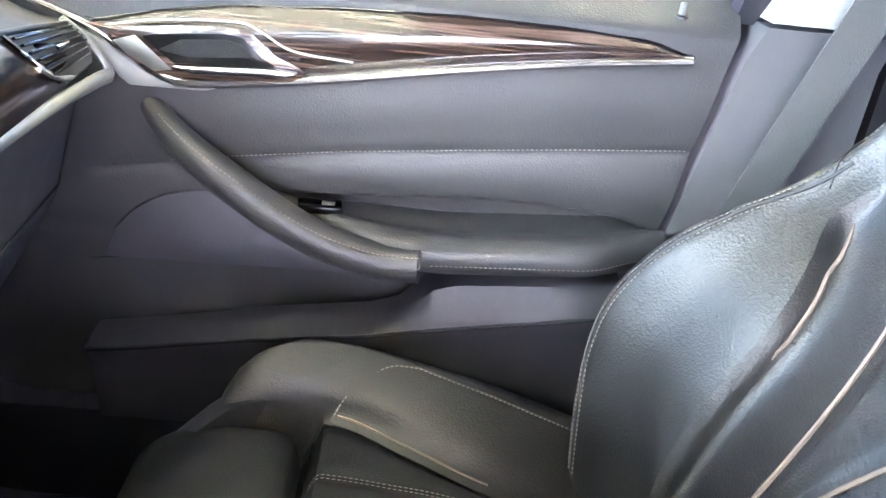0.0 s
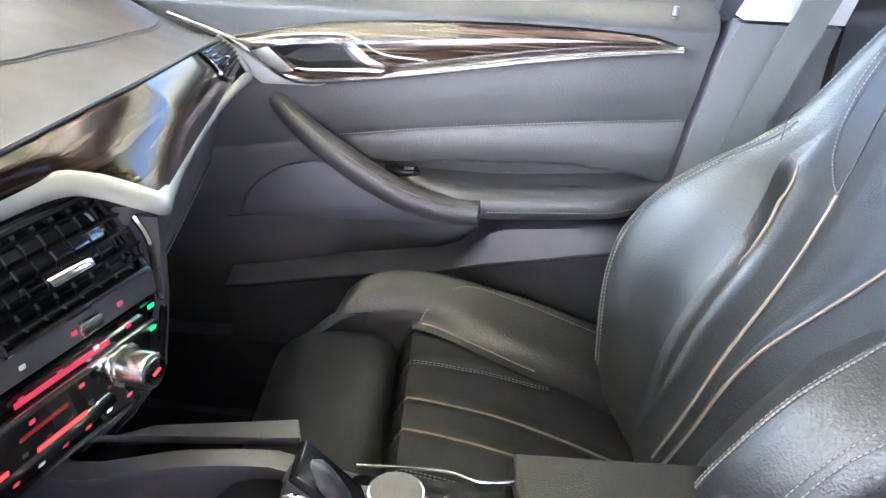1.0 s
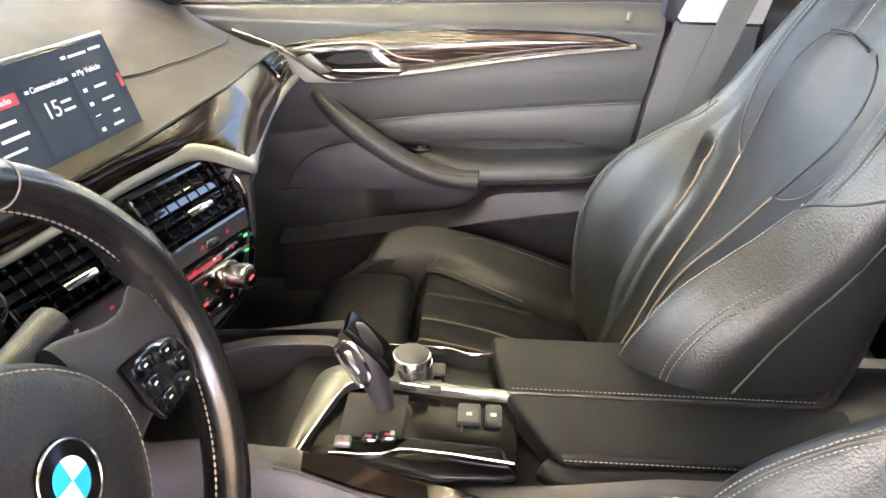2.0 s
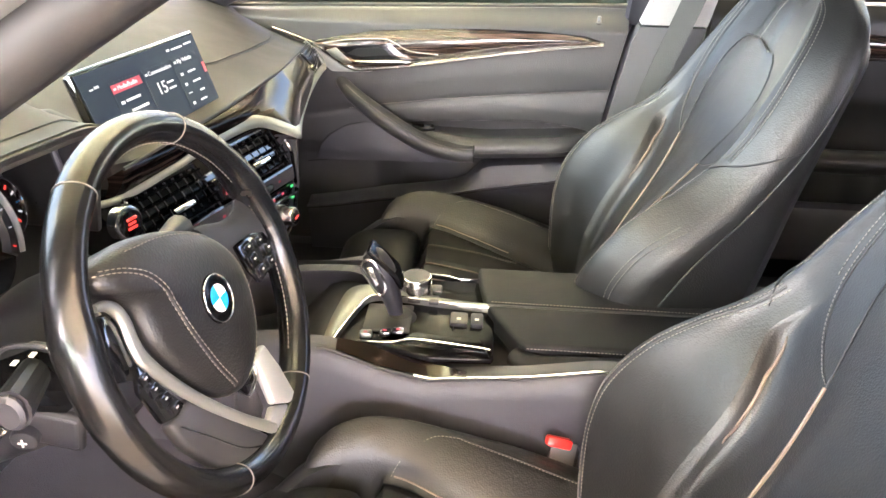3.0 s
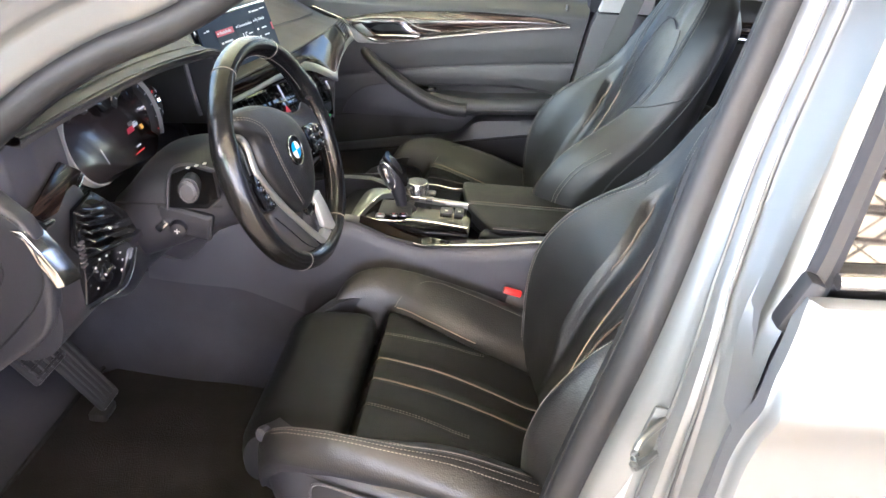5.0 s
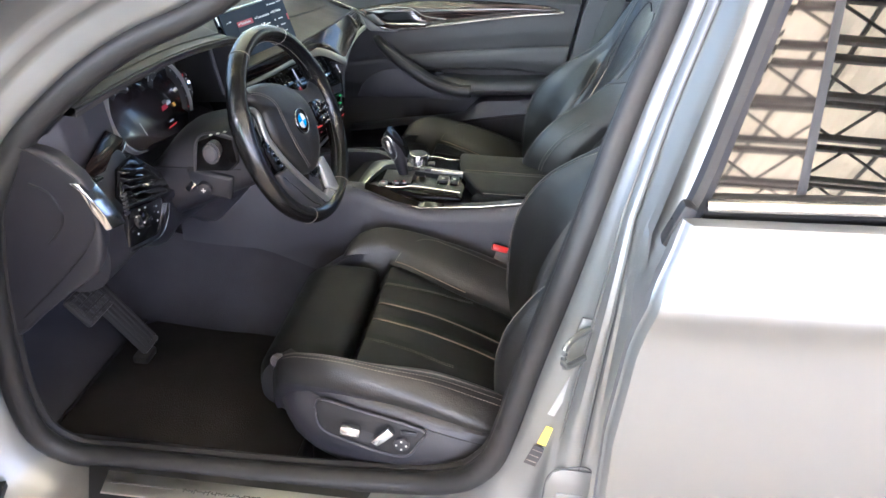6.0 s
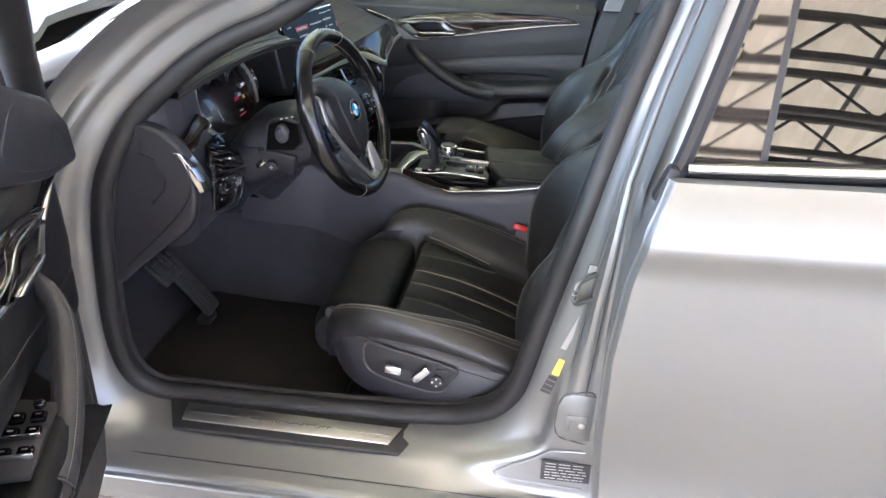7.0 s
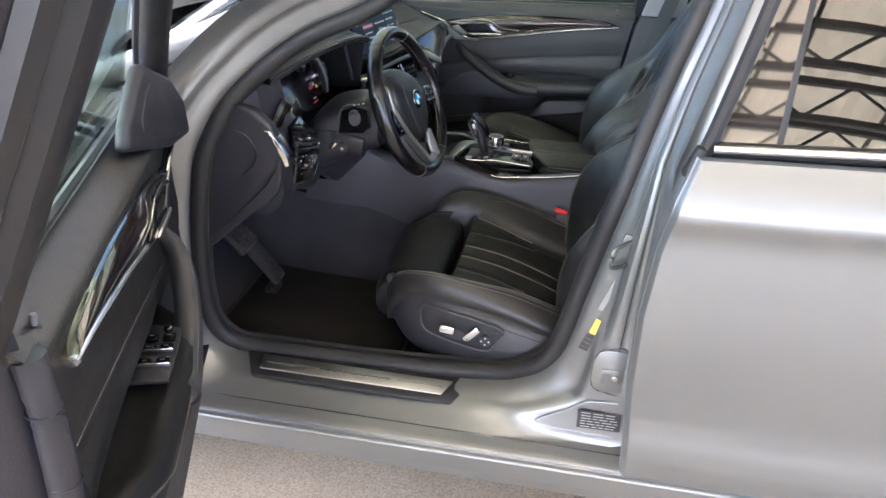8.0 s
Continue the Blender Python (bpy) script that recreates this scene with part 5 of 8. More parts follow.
def make_seat(label):
    seat = thing("front_seat", label, "car seat", "front seats")
    # cushion
    xs = [-0.266, -0.260, -0.25, -0.235] + steps(-0.215, 0.20, 34)
    for side in (1, -1):
        grid = [cush_ring(x, side) for x in xs]
        back = [i for i, x in enumerate(xs) if x >= -0.137]
        g2 = [grid[i] for i in back]
        part("cushion_bolster", columns(grid, 2 * K, 7 * K), LEATHER, seat, "black leather side bolster")
        part("cushion_underside", columns(grid, 7 * K, 10 * K), SOFT, seat)
        # front roll of the bolster
        fan = [grid[0], [V3(grid[0][0].x + 0.006, p.y * 0.98, min(p.z, 0.47)) for p in grid[0]]]
        part("bolster_nose", columns(fan, 0, 10 * K), LEATHER, seat)
        # double stitched line along the crest, turning in at the front
        crest = [row[4 * K] + V3(0, 0, 0.0010) for row, x in zip(grid, xs) if x > -0.040]
        turn = [V3(-0.118, side * 0.188, 0.552), V3(-0.108, side * 0.198, 0.568), V3(-0.090, side * 0.211, 0.582), V3(-0.066, side * 0.223, 0.5915)]
        for off in (0.0, 0.006):
            stitch_row([p + V3(0, side * off, -0.0004 if off else 0) for p in turn + crest], "cushion_seam", THREAD, seat)
        part("seam_groove", tube([p + V3(0, side * 0.003, -0.0010) for p in turn + crest], 0.0013, 5), DARK, seat)
        if side == -1:
            for col, lift in ((4 * K, 0.0014), (4 * K + 2, 0.0012), (4 * K + 4, 0.0010)):
                stitch_row([row[col] + V3(0, -lift * 0.6, lift) for row, x in zip(grid, xs) if x > -0.24], "outer_seam", THREAD, seat, 0.0008, 0.0055)
        part("cushion_piping", tube([row[2 * K + 1] + V3(0, 0, 0.0014) for row, x in zip(grid, xs) if -0.125 < x < 0.04], 0.0013, 6), PIPING, seat, "tan piping")
    # centre of the cushion, pleated lengthwise
    def centre(u, v):
        x, ci = u, table(u, CUSH_IN)
        y = v * ci
        z = table(x, CUSH_Z) + 0.002 * abs(v)
        for rows in PLEATS:
            end = rows[-1][0]
            z -= 0.0055 * math.exp(-((y - line(x, rows)) / 0.007) ** 2) * smooth(end + 0.02, end - 0.03, x)
        z -= 0.022 * smooth(-0.122, -0.137, x) + 0.004 * smooth(0.93, 1.0, abs(v))
        return (x, y, z)
    part("cushion_centre", sheet(centre, [-0.137, -0.134, -0.130, -0.125] + steps(-0.118, 0.20, 26), steps(-1, 1, 81)), LEATHER_PERF, seat, "pleated black leather seat centre")
    for rows, mat in zip(PLEATS, (THREAD, PIPING, PIPING, THREAD)):
        pts = []
        for x in steps(-0.132, rows[-1][0], 30):
            pts.append(V3(*centre(x, line(x, rows) / table(x, CUSH_IN))) + V3(0, 0, 0.0016))
        if mat is PIPING:
            part("pleat_line", tube(pts, 0.0015, 6), mat, seat)
        else:
            for off in (-0.0022, 0.0022):
                stitch_row([p + V3(0, off, 0.0002) for p in pts], "pleat_seam", mat, seat, 0.0006, 0.005)
    # thigh support in front
    rings = []
    for v in steps(-1, 1, 25):
        e = smooth(1.0, 0.86, abs(v))
        prof = [(-0.148, 0.505), (-0.145, 0.535), (-0.152, 0.550), (-0.175, 0.556), (-0.225, 0.556), (-0.265, 0.549), (-0.292, 0.528), (-0.304, 0.495), (-0.300, 0.450), (-0.27, 0.43), (-0.20, 0.44)]
        rings.append([V3(lerp(-0.22, q.x, lerp(0.88, 1.0, e)), 0.170 * v, lerp(0.49, q.y, lerp(0.80, 1.0, e)) ) for q in curve_through([(a, b, 0) for a, b in prof], 40, True)])
    part("thigh_support", loft(rings), LEATHER_PERF, seat, "black extendable thigh support")
    # backrest
    hs = steps(-0.03, 0.60, 44) + [0.615, 0.63, 0.643, 0.653, 0.661, 0.668]
    for side in (1, -1):
        grid = [back_ring(h, side) for h in hs]
        part("backrest_centre", columns(grid, 0, 2 * K), LEATHER, seat, "black leather backrest centre")
        part("backrest_valley", columns(grid, 2 * K, 4 * K), LEATHER, seat)
        part("backrest_bolster", columns(grid, 4 * K, 6 * K), LEATHER, seat, "black leather backrest bolster")
        part("backrest_side", columns(grid, 6 * K, 9 * K), LEATHER, seat, "black leather backrest side")
        part("backrest_rear_side", columns(grid, 9 * K, 10 * K), LEATHER, seat)
        part("backrest_shell", columns(grid, 10 * K, 12 * K), SOFT, seat, "black seat back shell")
        out = V3(-math.cos(RECLINE), 0, math.sin(RECLINE)) * 0.0012

        def on_back(h, v, k=1.0, side=side):
            row = back_ring(h, 1)
            for i in range(8 * K):
                if row[i].y <= v <= row[i + 1].y and row[i + 1].y > row[i].y:
                    q = row[i].lerp(row[i + 1], (v - row[i].y) / (row[i + 1].y - row[i].y))
                    break
            else:
                q = row[6 * K]
            return V3(q.x, side * q.y, q.z) + out * k
        low = [(0.0, table(0.0, CREST_V) - 0.006), (0.066, table(0.066, CREST_V) - 0.005)]
        seam = curve_through([(h, v, 0) for h, v in low] + [(h, table(h, CREST_V) - 0.002, 0) for h in (0.112, 0.17, 0.23, 0.30)] + [(0.352, 0.199, 0), (0.385, 0.196, 0)], 46)
        stitch_row([on_back(q.x, q.y) for q in seam], "bolster_seam", THREAD, seat)
        stitch_row([on_back(q.x, q.y - 0.007) for q in seam], "bolster_seam", THREAD, seat)
        part("bolster_groove", tube([on_back(q.x, q.y - 0.0035, 0.2) for q in seam], 0.0016, 5), DARK, seat)
        pip = curve_through([(h, table(h, BOLSTER_IN) - 0.002, 0) for h in (0.225, 0.25, 0.28, 0.31, 0.345)], 20)
        part("backrest_piping", tube([on_back(q.x, q.y) for q in pip], [0.0022 * (0.3 + 0.7 * math.sin(math.pi * i / 19) ** 0.5) for i in range(20)], 6), PIPING, seat, "tan piping")
        part("centre_line", tube([on_back(h, table(h, INSET)) for h in steps(0.0, 0.35, 30)], 0.0022, 6), PIPING, seat)
        part("centre_groove", tube([on_back(h, table(h, INSET), 0.1) for h in steps(0.35, 0.545, 24)], 0.0018, 5), DARK, seat)
        wing = curve_through([(0.352, 0.076, 0), (0.358, 0.098, 0), (0.383, 0.135, 0), (0.43, 0.160, 0), (0.51, 0.162, 0), (0.60, 0.140, 0)], 30)
        stitch_row([on_back(q.x, q.y) for q in wing], "wing_seam", THREAD, seat)
        stitch_row([on_back(q.x, q.y + 0.007) for q in wing[12:]], "wing_seam", THREAD, seat)
        part("wing_groove", tube([on_back(q.x, q.y - 0.003, 0.1) for q in wing], 0.0012, 5), DARK, seat)
        shoulder = curve_through([(0.405, 0.214, 0), (0.46, 0.211, 0), (0.52, 0.198, 0), (0.59, 0.172, 0), (0.63, 0.138, 0), (0.652, 0.09, 0)], 30)
        for off in (0.0, 0.008):
            stitch_row([on_back(q.x, q.y - off) for q in shoulder], "shoulder_seam", THREAD, seat)
        part("shoulder_groove", tube([on_back(q.x, q.y - 0.004, 0.1) for q in shoulder], 0.0014, 5), DARK, seat)
        part("side_groove", tube([row[9 * K] + V3(0, side * 0.0006, 0) for row, h in zip(grid, hs) if 0.02 < h < 0.60], 0.0016, 5), DARK, seat)
        part("cross_seam", tube([back_ring(lerp(0.385, 0.470, (c - 6 * K) / (3 * K)), side)[c] + V3(0, side * 0.0010, 0) + out * 0.6 for c in range(5 * K, 9 * K + 1)], 0.0015, 5), DARK, seat)
        if side == -1:
            # side airbag seam on the outer face
            for off in (0.0, 0.007):
                loop = []
                for h, n in ((0.07, 0.020), (0.116, 0.046 - off), (0.147, 0.066 - off), (0.186, 0.076 - off), (0.241, 0.064 - off), (0.30, 0.034 - off)):
                    row = back_ring(h, -1)
                    lo = lambda p: -(p.x - BACK_FOOT[0]) * math.cos(RECLINE) + (p.z - BACK_FOOT[1]) * math.sin(RECLINE)
                    loop.append(min(row[6 * K:9 * K], key=lambda p: abs(lo(p) - n)) + V3(0, -0.0012, 0))
                stitch_row(loop, "airbag_seam", THREAD, seat)
                part("airbag_groove", tube(curve_through([p + V3(0.002, 0.0004, 0) for p in loop], 24), 0.0014, 5), DARK, seat)
    # top yoke seam
    yoke = [back_point(0.545 + 0.008 * (1 - abs(v)), v * 0.058, 0.0035) for v in steps(-1, 1, 12)]
    part("yoke_seam", tube(yoke, 0.0018, 5), DARK, seat)
    stitch_row([back_point(h, 0.0, 0.004 - 0.012 * smooth(0.6, 0.668, h)) for h in steps(0.553, 0.66, 12)], "yoke_stitch", THREAD, seat)
    # head restraint on its posts
    for side in (1, -1):
        post = part("headrest_post", tube([back_point(0.655, side * 0.07, -0.035), back_point(0.77, side * 0.07, -0.03)], 0.0065, 10), BRIGHT, seat, "chrome headrest post")
        part("post_guide", cyl(tuple(back_point(0.655, side * 0.07, -0.035)), tuple(back_point(1, 0, 0) - back_point(0, 0, 0)), 0.016, 0.012, 16, 0.003), CHROME, post)
    rings = []
    for v in steps(-1, 1, 21):
        e = (1 - abs(v) ** 4) ** 0.5
        rings.append([back_point(0.80 + 0.085 * math.cos(a) * lerp(0.55, 1, e), 0.135 * v, -0.015 + 0.055 * math.sin(a) * lerp(0.3, 1, e)) for a in steps(0, 2 * math.pi, 25)[:-1]])
    part("headrest", loft(rings), LEATHER, seat, "black leather headrest")
    # plastic base covers with the switch panel on the outer side
    for side in (1, -1):
        TOPZ = [(-0.262, 0.546), (-0.20, 0.562), (-0.05, 0.546), (0.08, 0.519), (0.20, 0.492)]
        BOTZ = [(-0.262, 0.470), (-0.235, 0.430), (-0.15, 0.400), (0.0, 0.382), (0.20, 0.375)]
        OUT = [(-0.262, 0.172), (-0.22, 0.222), (-0.15, 0.252), (-0.03, 0.270), (0.10, 0.274), (0.20, 0.264)]
        rings = []
        for x in [-0.262, -0.258, -0.25, -0.24] + steps(-0.22, 0.20, 24):
            tz, bz, ov = table(x, TOPZ), table(x, BOTZ), table(x, OUT)
            ring2 = [(ov - 0.05, tz), (ov - 0.012, tz - 0.002), (ov, tz - 0.012), (ov + 0.012, lerp(tz, bz, 0.45)), (ov + 0.008, lerp(tz, bz, 0.75)), (ov - 0.012, bz), (ov - 0.06, bz)]
            rings.append([V3(x, side * q.x, q.y) for q in curve_through([(a, b, 0) for a, b in ring2], 20)])
        part("base_cover", loft(rings), SOFT, seat, "dark plastic seat base cover")
        part("cover_seam", tube([V3(x, side * (table(x, OUT) + 0.0035), table(x, TOPZ) - 0.022) for x in steps(-0.21, 0.19, 24)], 0.0012, 5), DARK, seat)

        def on_cover(x, f):
            tz, bz, ov = table(x, TOPZ), table(x, BOTZ), table(x, OUT)
            return V3(x, side * (ov + 0.0125 - 0.010 * abs(f - 0.5)), lerp(tz, bz, f))
        if side == -1:
            def at_height(x, z):
                return on_cover(x, (table(x, TOPZ) - z) / (table(x, TOPZ) - table(x, BOTZ)))
            sp = [at_height(x, z) for x, z in ((-0.170, 0.526), (-0.156, 0.540), (-0.10, 0.536), (-0.02, 0.524), (0.016, 0.512), (0.006, 0.490), (-0.012, 0.462), (-0.045, 0.458), (-0.10, 0.466), (-0.152, 0.476), (-0.168, 0.494))]
            part("panel_rim", tube(curve_through([p + V3(0, side * 0.003, 0) for p in sp], 60, True), 0.0022, 6, True), HARD, seat)
            panel = part("switch_panel", prism(sp, (0, side * 0.003, 0), 0.001), DARK, seat, "black seat switch panel")
            b1, b2, b3 = at_height(-0.107, 0.499), at_height(-0.052, 0.499), at_height(-0.022, 0.484)
            part("slide_switch", box(b1 + V3(0, side * 0.010, 0), (0.034, 0.016, 0.020), 0.005, Euler((0, 0.12, 0)).to_matrix()), CHROME, panel, "satin chrome slide switch")
            part("recline_switch", box(b2 + V3(0, side * 0.010, 0), (0.017, 0.016, 0.044), 0.005, Euler((0, 0.75, 0)).to_matrix()), CHROME, panel, "satin chrome recline switch")
            part("lumbar_pad", cyl(b3 + V3(0, side * 0.002, 0), (0, side, 0), 0.013, 0.006, 20, 0.002), SOFT, panel)
            part("lumbar_marks", join(*[box(b3 + V3(0.008 * math.cos(a), side * 0.0085, 0.008 * math.sin(a)), (0.003, 0.001, 0.003), 0) for a in steps(0, 2 * math.pi, 5)[:-1]]), WHITE_MARK, panel)
            part("memory_key", box(at_height(-0.010, 0.508) + V3(0, side * 0.004, 0), (0.026, 0.006, 0.008), 0.002), SOFT, panel)
    part("hinge_cover", cyl((-0.252, -0.184, 0.552), (-0.35, -0.75, 0.2), 0.012, 0.014, 18, 0.006), HARD, seat, "grey hinge cap")
    for side in (1, -1):
        part("seat_rail", box((-0.03, side * 0.19, 0.285), (0.44, 0.05, 0.08), 0.01), DARK, seat)
        part("rail_riser", box((-0.03, side * 0.19, 0.37), (0.34, 0.03, 0.14), 0.01), DARK, seat)
    part("seat_pan", box((-0.02, 0, 0.435), (0.38, 0.42, 0.05), 0.02), DARK, seat)
    return seat


driver_seat = make_seat("black leather front seat with tan piping and grey stitching")
driver_seat.matrix_world = pose(0, -0.390, 0)
copy_thing(driver_seat, pose(0.0, 0.340, 0))

# belt buckle beside the driver's seat
buckle = thing("belt_buckle", "black seat belt buckle with a red release button", "belt buckle")
BUCKLE = Euler((radians(-28), radians(14), radians(4))).to_matrix()
part("buckle_body", box((0.106, -0.118, 0.531), (0.040, 0.024, 0.070), 0.005, BUCKLE), SOFT, buckle)
part("buckle_face", box((0.1035, -0.1305, 0.540), (0.036, 0.004, 0.040), 0.002, BUCKLE), CAP, buckle)
part("release_button", box((0.097, -0.132, 0.5655), (0.035, 0.018, 0.014), 0.004, BUCKLE), RED, buckle, "red release button")
part("buckle_stalk", tube([(0.128, -0.112, 0.51), (0.150, -0.11, 0.40), (0.16, -0.11, 0.29)], 0.013, 8), DARK, buckle)

# rear bench
bench = thing("rear_bench", "black leather rear bench seat", "car seat")
part("bench_cushion", sheet(lambda u, v: (u, v * 0.66, 0.56 - 0.04 * smooth(0.80, 1.15, u) - 0.12 * smooth(0.80, 0.70, u) + 0.012 * math.cos(v * 9)), steps(0.70, 1.22, 24), steps(-1, 1, 40), (0, 0, -0.12)), LEATHER, bench)
part("bench_backrest", sheet(lambda u, v: (1.12 + 0.22 * u - 0.02 * math.cos(v * 9), v * 0.66, 0.52 + 0.50 * u), steps(0, 1, 20), steps(-1, 1, 40), (0.10, 0, 0.03)), LEATHER, bench)
part("bench_base", box((0.98, 0, 0.40), (0.50, 1.30, 0.12), 0.02), SOFT, bench)

# ---- dashboard ----
dash = thing("dashboard", "black soft dashboard with dark wood and satin chrome trim", "dashboard")
TOP_X = [(-0.72, -0.50), (-0.60, -0.475), (-0.30, -0.460), (-0.14, -0.436), (0.10, -0.387), (0.26, -0.366), (0.30, -0.362), (0.45, -0.370), (0.56, -0.384), (0.665, -0.400), (0.72, -0.44)]
TOP_DROP = [(0.25, 0.0), (0.30, 0.001), (0.45, 0.014), (0.56, 0.030), (0.665, 0.048), (0.72, 0.055)]
CHR_X = [(-0.24, -0.500), (-0.165, -0.485), (-0.13, -0.442), (-0.04, -0.411), (0.03, -0.392), (0.10, -0.366), (0.127, -0.354), (0.165, -0.304), (0.30, -0.322), (0.45, -0.342), (0.66, -0.376), (0.72, -0.40)]
CHR_Z = [(-0.24, 0.884), (-0.165, 0.886), (-0.04, 0.892), (0.10, 0.900), (0.127, 0.898), (0.165, 0.868), (0.30, 0.862), (0.45, 0.854), (0.66, 0.838), (0.72, 0.836)]


PAD_X = [(-0.72, -0.66), (-0.150, -0.66), (-0.128, -0.434)] + TOP_X[4:]


def top_fn(u, v):
    """v: across the car; u: 0 at the screen base, 1 at the rear edge of the pad."""
    x1 = line(v, PAD_X)
    x = lerp(-1.03 + 0.16 * (v / 0.72) ** 2, x1, u)
    z = lerp(0.950, 0.928, smooth(0.6, 1, u)) + 0.038 * math.sin(math.pi * min(1, u * 1.02)) - 0.03 * smooth(0.55, 0.74, abs(v)) * (1 - u) - line(v, TOP_DROP) * smooth(0.2, 1.0, u)
    return (x, v, z)


part("upper_pad", sheet(top_fn, steps(0, 1, 40), steps(-0.72, 0.735, 70), (0, 0, -0.03)), DASH_TOP, dash, "black grained dashboard top pad")
def pad_top(x, y, lift):
    return V3(*top_fn((x + 1.03 - 0.16 * (y / 0.72) ** 2) / (line(y, PAD_X) + 1.03 - 0.16 * (y / 0.72) ** 2), y)) + V3(0, 0, lift)


crease = curve_through([(-0.475, 0.20, 0), (-0.457, 0.237, 0), (-0.445, 0.273, 0), (-0.436, 0.344, 0), (-0.433, 0.438, 0), (-0.440, 0.54, 0), (-0.46, 0.62, 0)], 40)
part("pad_crease", tube([pad_top(p.x, p.y, 0.0006) for p in crease], 0.0016, 6), DASH_TOP, dash)
part("pad_groove", tube([pad_top(p.x + 0.004, p.y, 0.0) for p in crease], 0.0012, 6), DARK, dash)
slots = []
for vx, vy, n in ((-0.66, -0.16, 9), (-0.66, 0.02, 9)):
    for k in range(n):
        p = V3(*top_fn((vx + 1.03) / (line(vy, PAD_X) + 1.03), vy))
        slots.append(box(p + V3(0.004, k * 0.016 - 0.06, 0.002), (0.030, 0.008, 0.004), 0.001))
part("demister_grille", join(*slots), DARK, dash, "black demister slots")

# trim band on the passenger's side and in the middle
def band(u, v):
    y = lerp(-0.135, 0.662, u)
    a = V3(line(y, TOP_X) + 0.001, y, 0.926 - line(y, TOP_DROP))
    b = V3(line(y, CHR_X), y, line(y, CHR_Z) + 0.004)
    p = a.lerp(b, v)
    return p + V3(0.006, 0, 0.004) * math.sin(math.pi * v)


part("wood_inlay", sheet(band, steps(0, 1, 120), steps(0, 1, 10), (-0.02, 0, -0.012)), WOOD_DASH_SHADED, dash, "dark high gloss wood inlay")
part("inlay_edge", tube([V3(*band(u, 0.0)) + V3(0.002, 0, 0.001) for u in steps(0, 1, 80)], 0.0022, 6), DARK, dash)


def chrome_ribbon(pts, widths, name, n=70, mat=None):
    c = curve_through(pts, n)
    rings = []
    for i, p in enumerate(c):
        d = (c[min(i + 1, n - 1)] - c[max(i - 1, 0)]).normalized()
        nrm = V3(0.9, -0.1, 0.42)
        s = d.cross(nrm).normalized()
        o = s.cross(d).normalized()
        w = line(i / (n - 1), widths)
        rings.append([p + s * (w * math.cos(2 * math.pi * k / 10)) + o * (0.004 * math.sin(2 * math.pi * k / 10)) for k in range(10)])
    return part(name, loft(rings), mat or CHROME, dash, "satin chrome trim")


chrome_ribbon([(-0.401, 0.662, 0.884), (-0.388, 0.672, 0.868), (-0.373, 0.679, 0.846), (-0.366, 0.676, 0.831), (-0.364, 0.640, 0.834), (-0.354, 0.53, 0.845), (-0.340, 0.40, 0.855), (-0.322, 0.27, 0.862), (-0.308, 0.19, 0.866), (-0.303, 0.168, 0.869), (-0.318, 0.155, 0.880), (-0.338, 0.140, 0.893), (-0.354, 0.124, 0.900), (-0.370, 0.095, 0.900), (-0.392, 0.03, 0.897), (-0.411, -0.04, 0.893), (-0.442, -0.13, 0.888), (-0.486, -0.165, 0.885)],
              [(0, 0.002), (0.04, 0.005), (0.08, 0.007), (0.2, 0.006), (0.5, 0.006), (0.55, 0.008), (0.62, 0.011), (0.72, 0.009), (0.78, 0.006), (1, 0.004)], "chrome_trim", 120, SATIN)

# passenger end vent
BN = V3(0.86, -0.18, 0.47).normalized()


def on_band(y, v, off=0.0):
    return V3(*band((y + 0.135) / 0.797, v)) + BN * off


def vent_left(v):
    return line(v, [(0.0, 0.490), (0.35, 0.496), (0.70, 0.520), (0.95, 0.560)])


part("vent_cavity", prism([on_band(vent_left(v), v, 0.001) for v in steps(0.06, 0.94, 9)] + [on_band(0.656, v, 0.001) for v in steps(0.94, 0.06, 9)], BN * 0.002), DARK, dash, "dark end air vent")
for k in range(6):
    v = 0.10 + 0.125 * k
    part("vent_slat", prism([on_band(vent_left(v) + 0.004, v, 0.003), on_band(0.652, v, 0.003), on_band(0.652, v + 0.045, 0.003), on_band(vent_left(v) + 0.004, v + 0.045, 0.003)], BN * 0.004, 0.001), PLATE, dash)
part("vent_bezel", tube(curve_through([on_band(vent_left(v) - 0.002, v, 0.003) for v in steps(0.05, 0.95, 10)], 30), 0.0014, 6), CHROME, dash, "chrome vent bezel")
part("vent_bezel", tube(curve_through([on_band(0.500, 0.60, 0.004), on_band(0.530, 0.80, 0.004), on_band(0.575, 0.93, 0.004)], 20), 0.0022, 6), CHROME, dash, "chrome vent bezel")
part("vent_tab", prism([on_band(0.550, 0.40, 0.007), on_band(0.585, 0.38, 0.007), on_band(0.587, 0.45, 0.007), on_band(0.552, 0.48, 0.007)], BN * 0.005, 0.002), BRIGHT, dash)

# glovebox side, below the chrome
def glove(u, v):
    y = lerp(0.155, 0.715, u)
    x0, z0 = line(y, CHR_X) - 0.004, line(y, CHR_Z) - 0.006
    prof = [(0.0, 0.0, 0.0), (0.12, -0.016, -0.03), (0.40, -0.045, -0.13), (0.75, -0.115, -0.245), (1.0, -0.27, -0.285)]
    return (x0 + line(v, [(a, b) for a, b, c in prof]), y, z0 + line(v, [(a, c) for a, b, c in prof]))


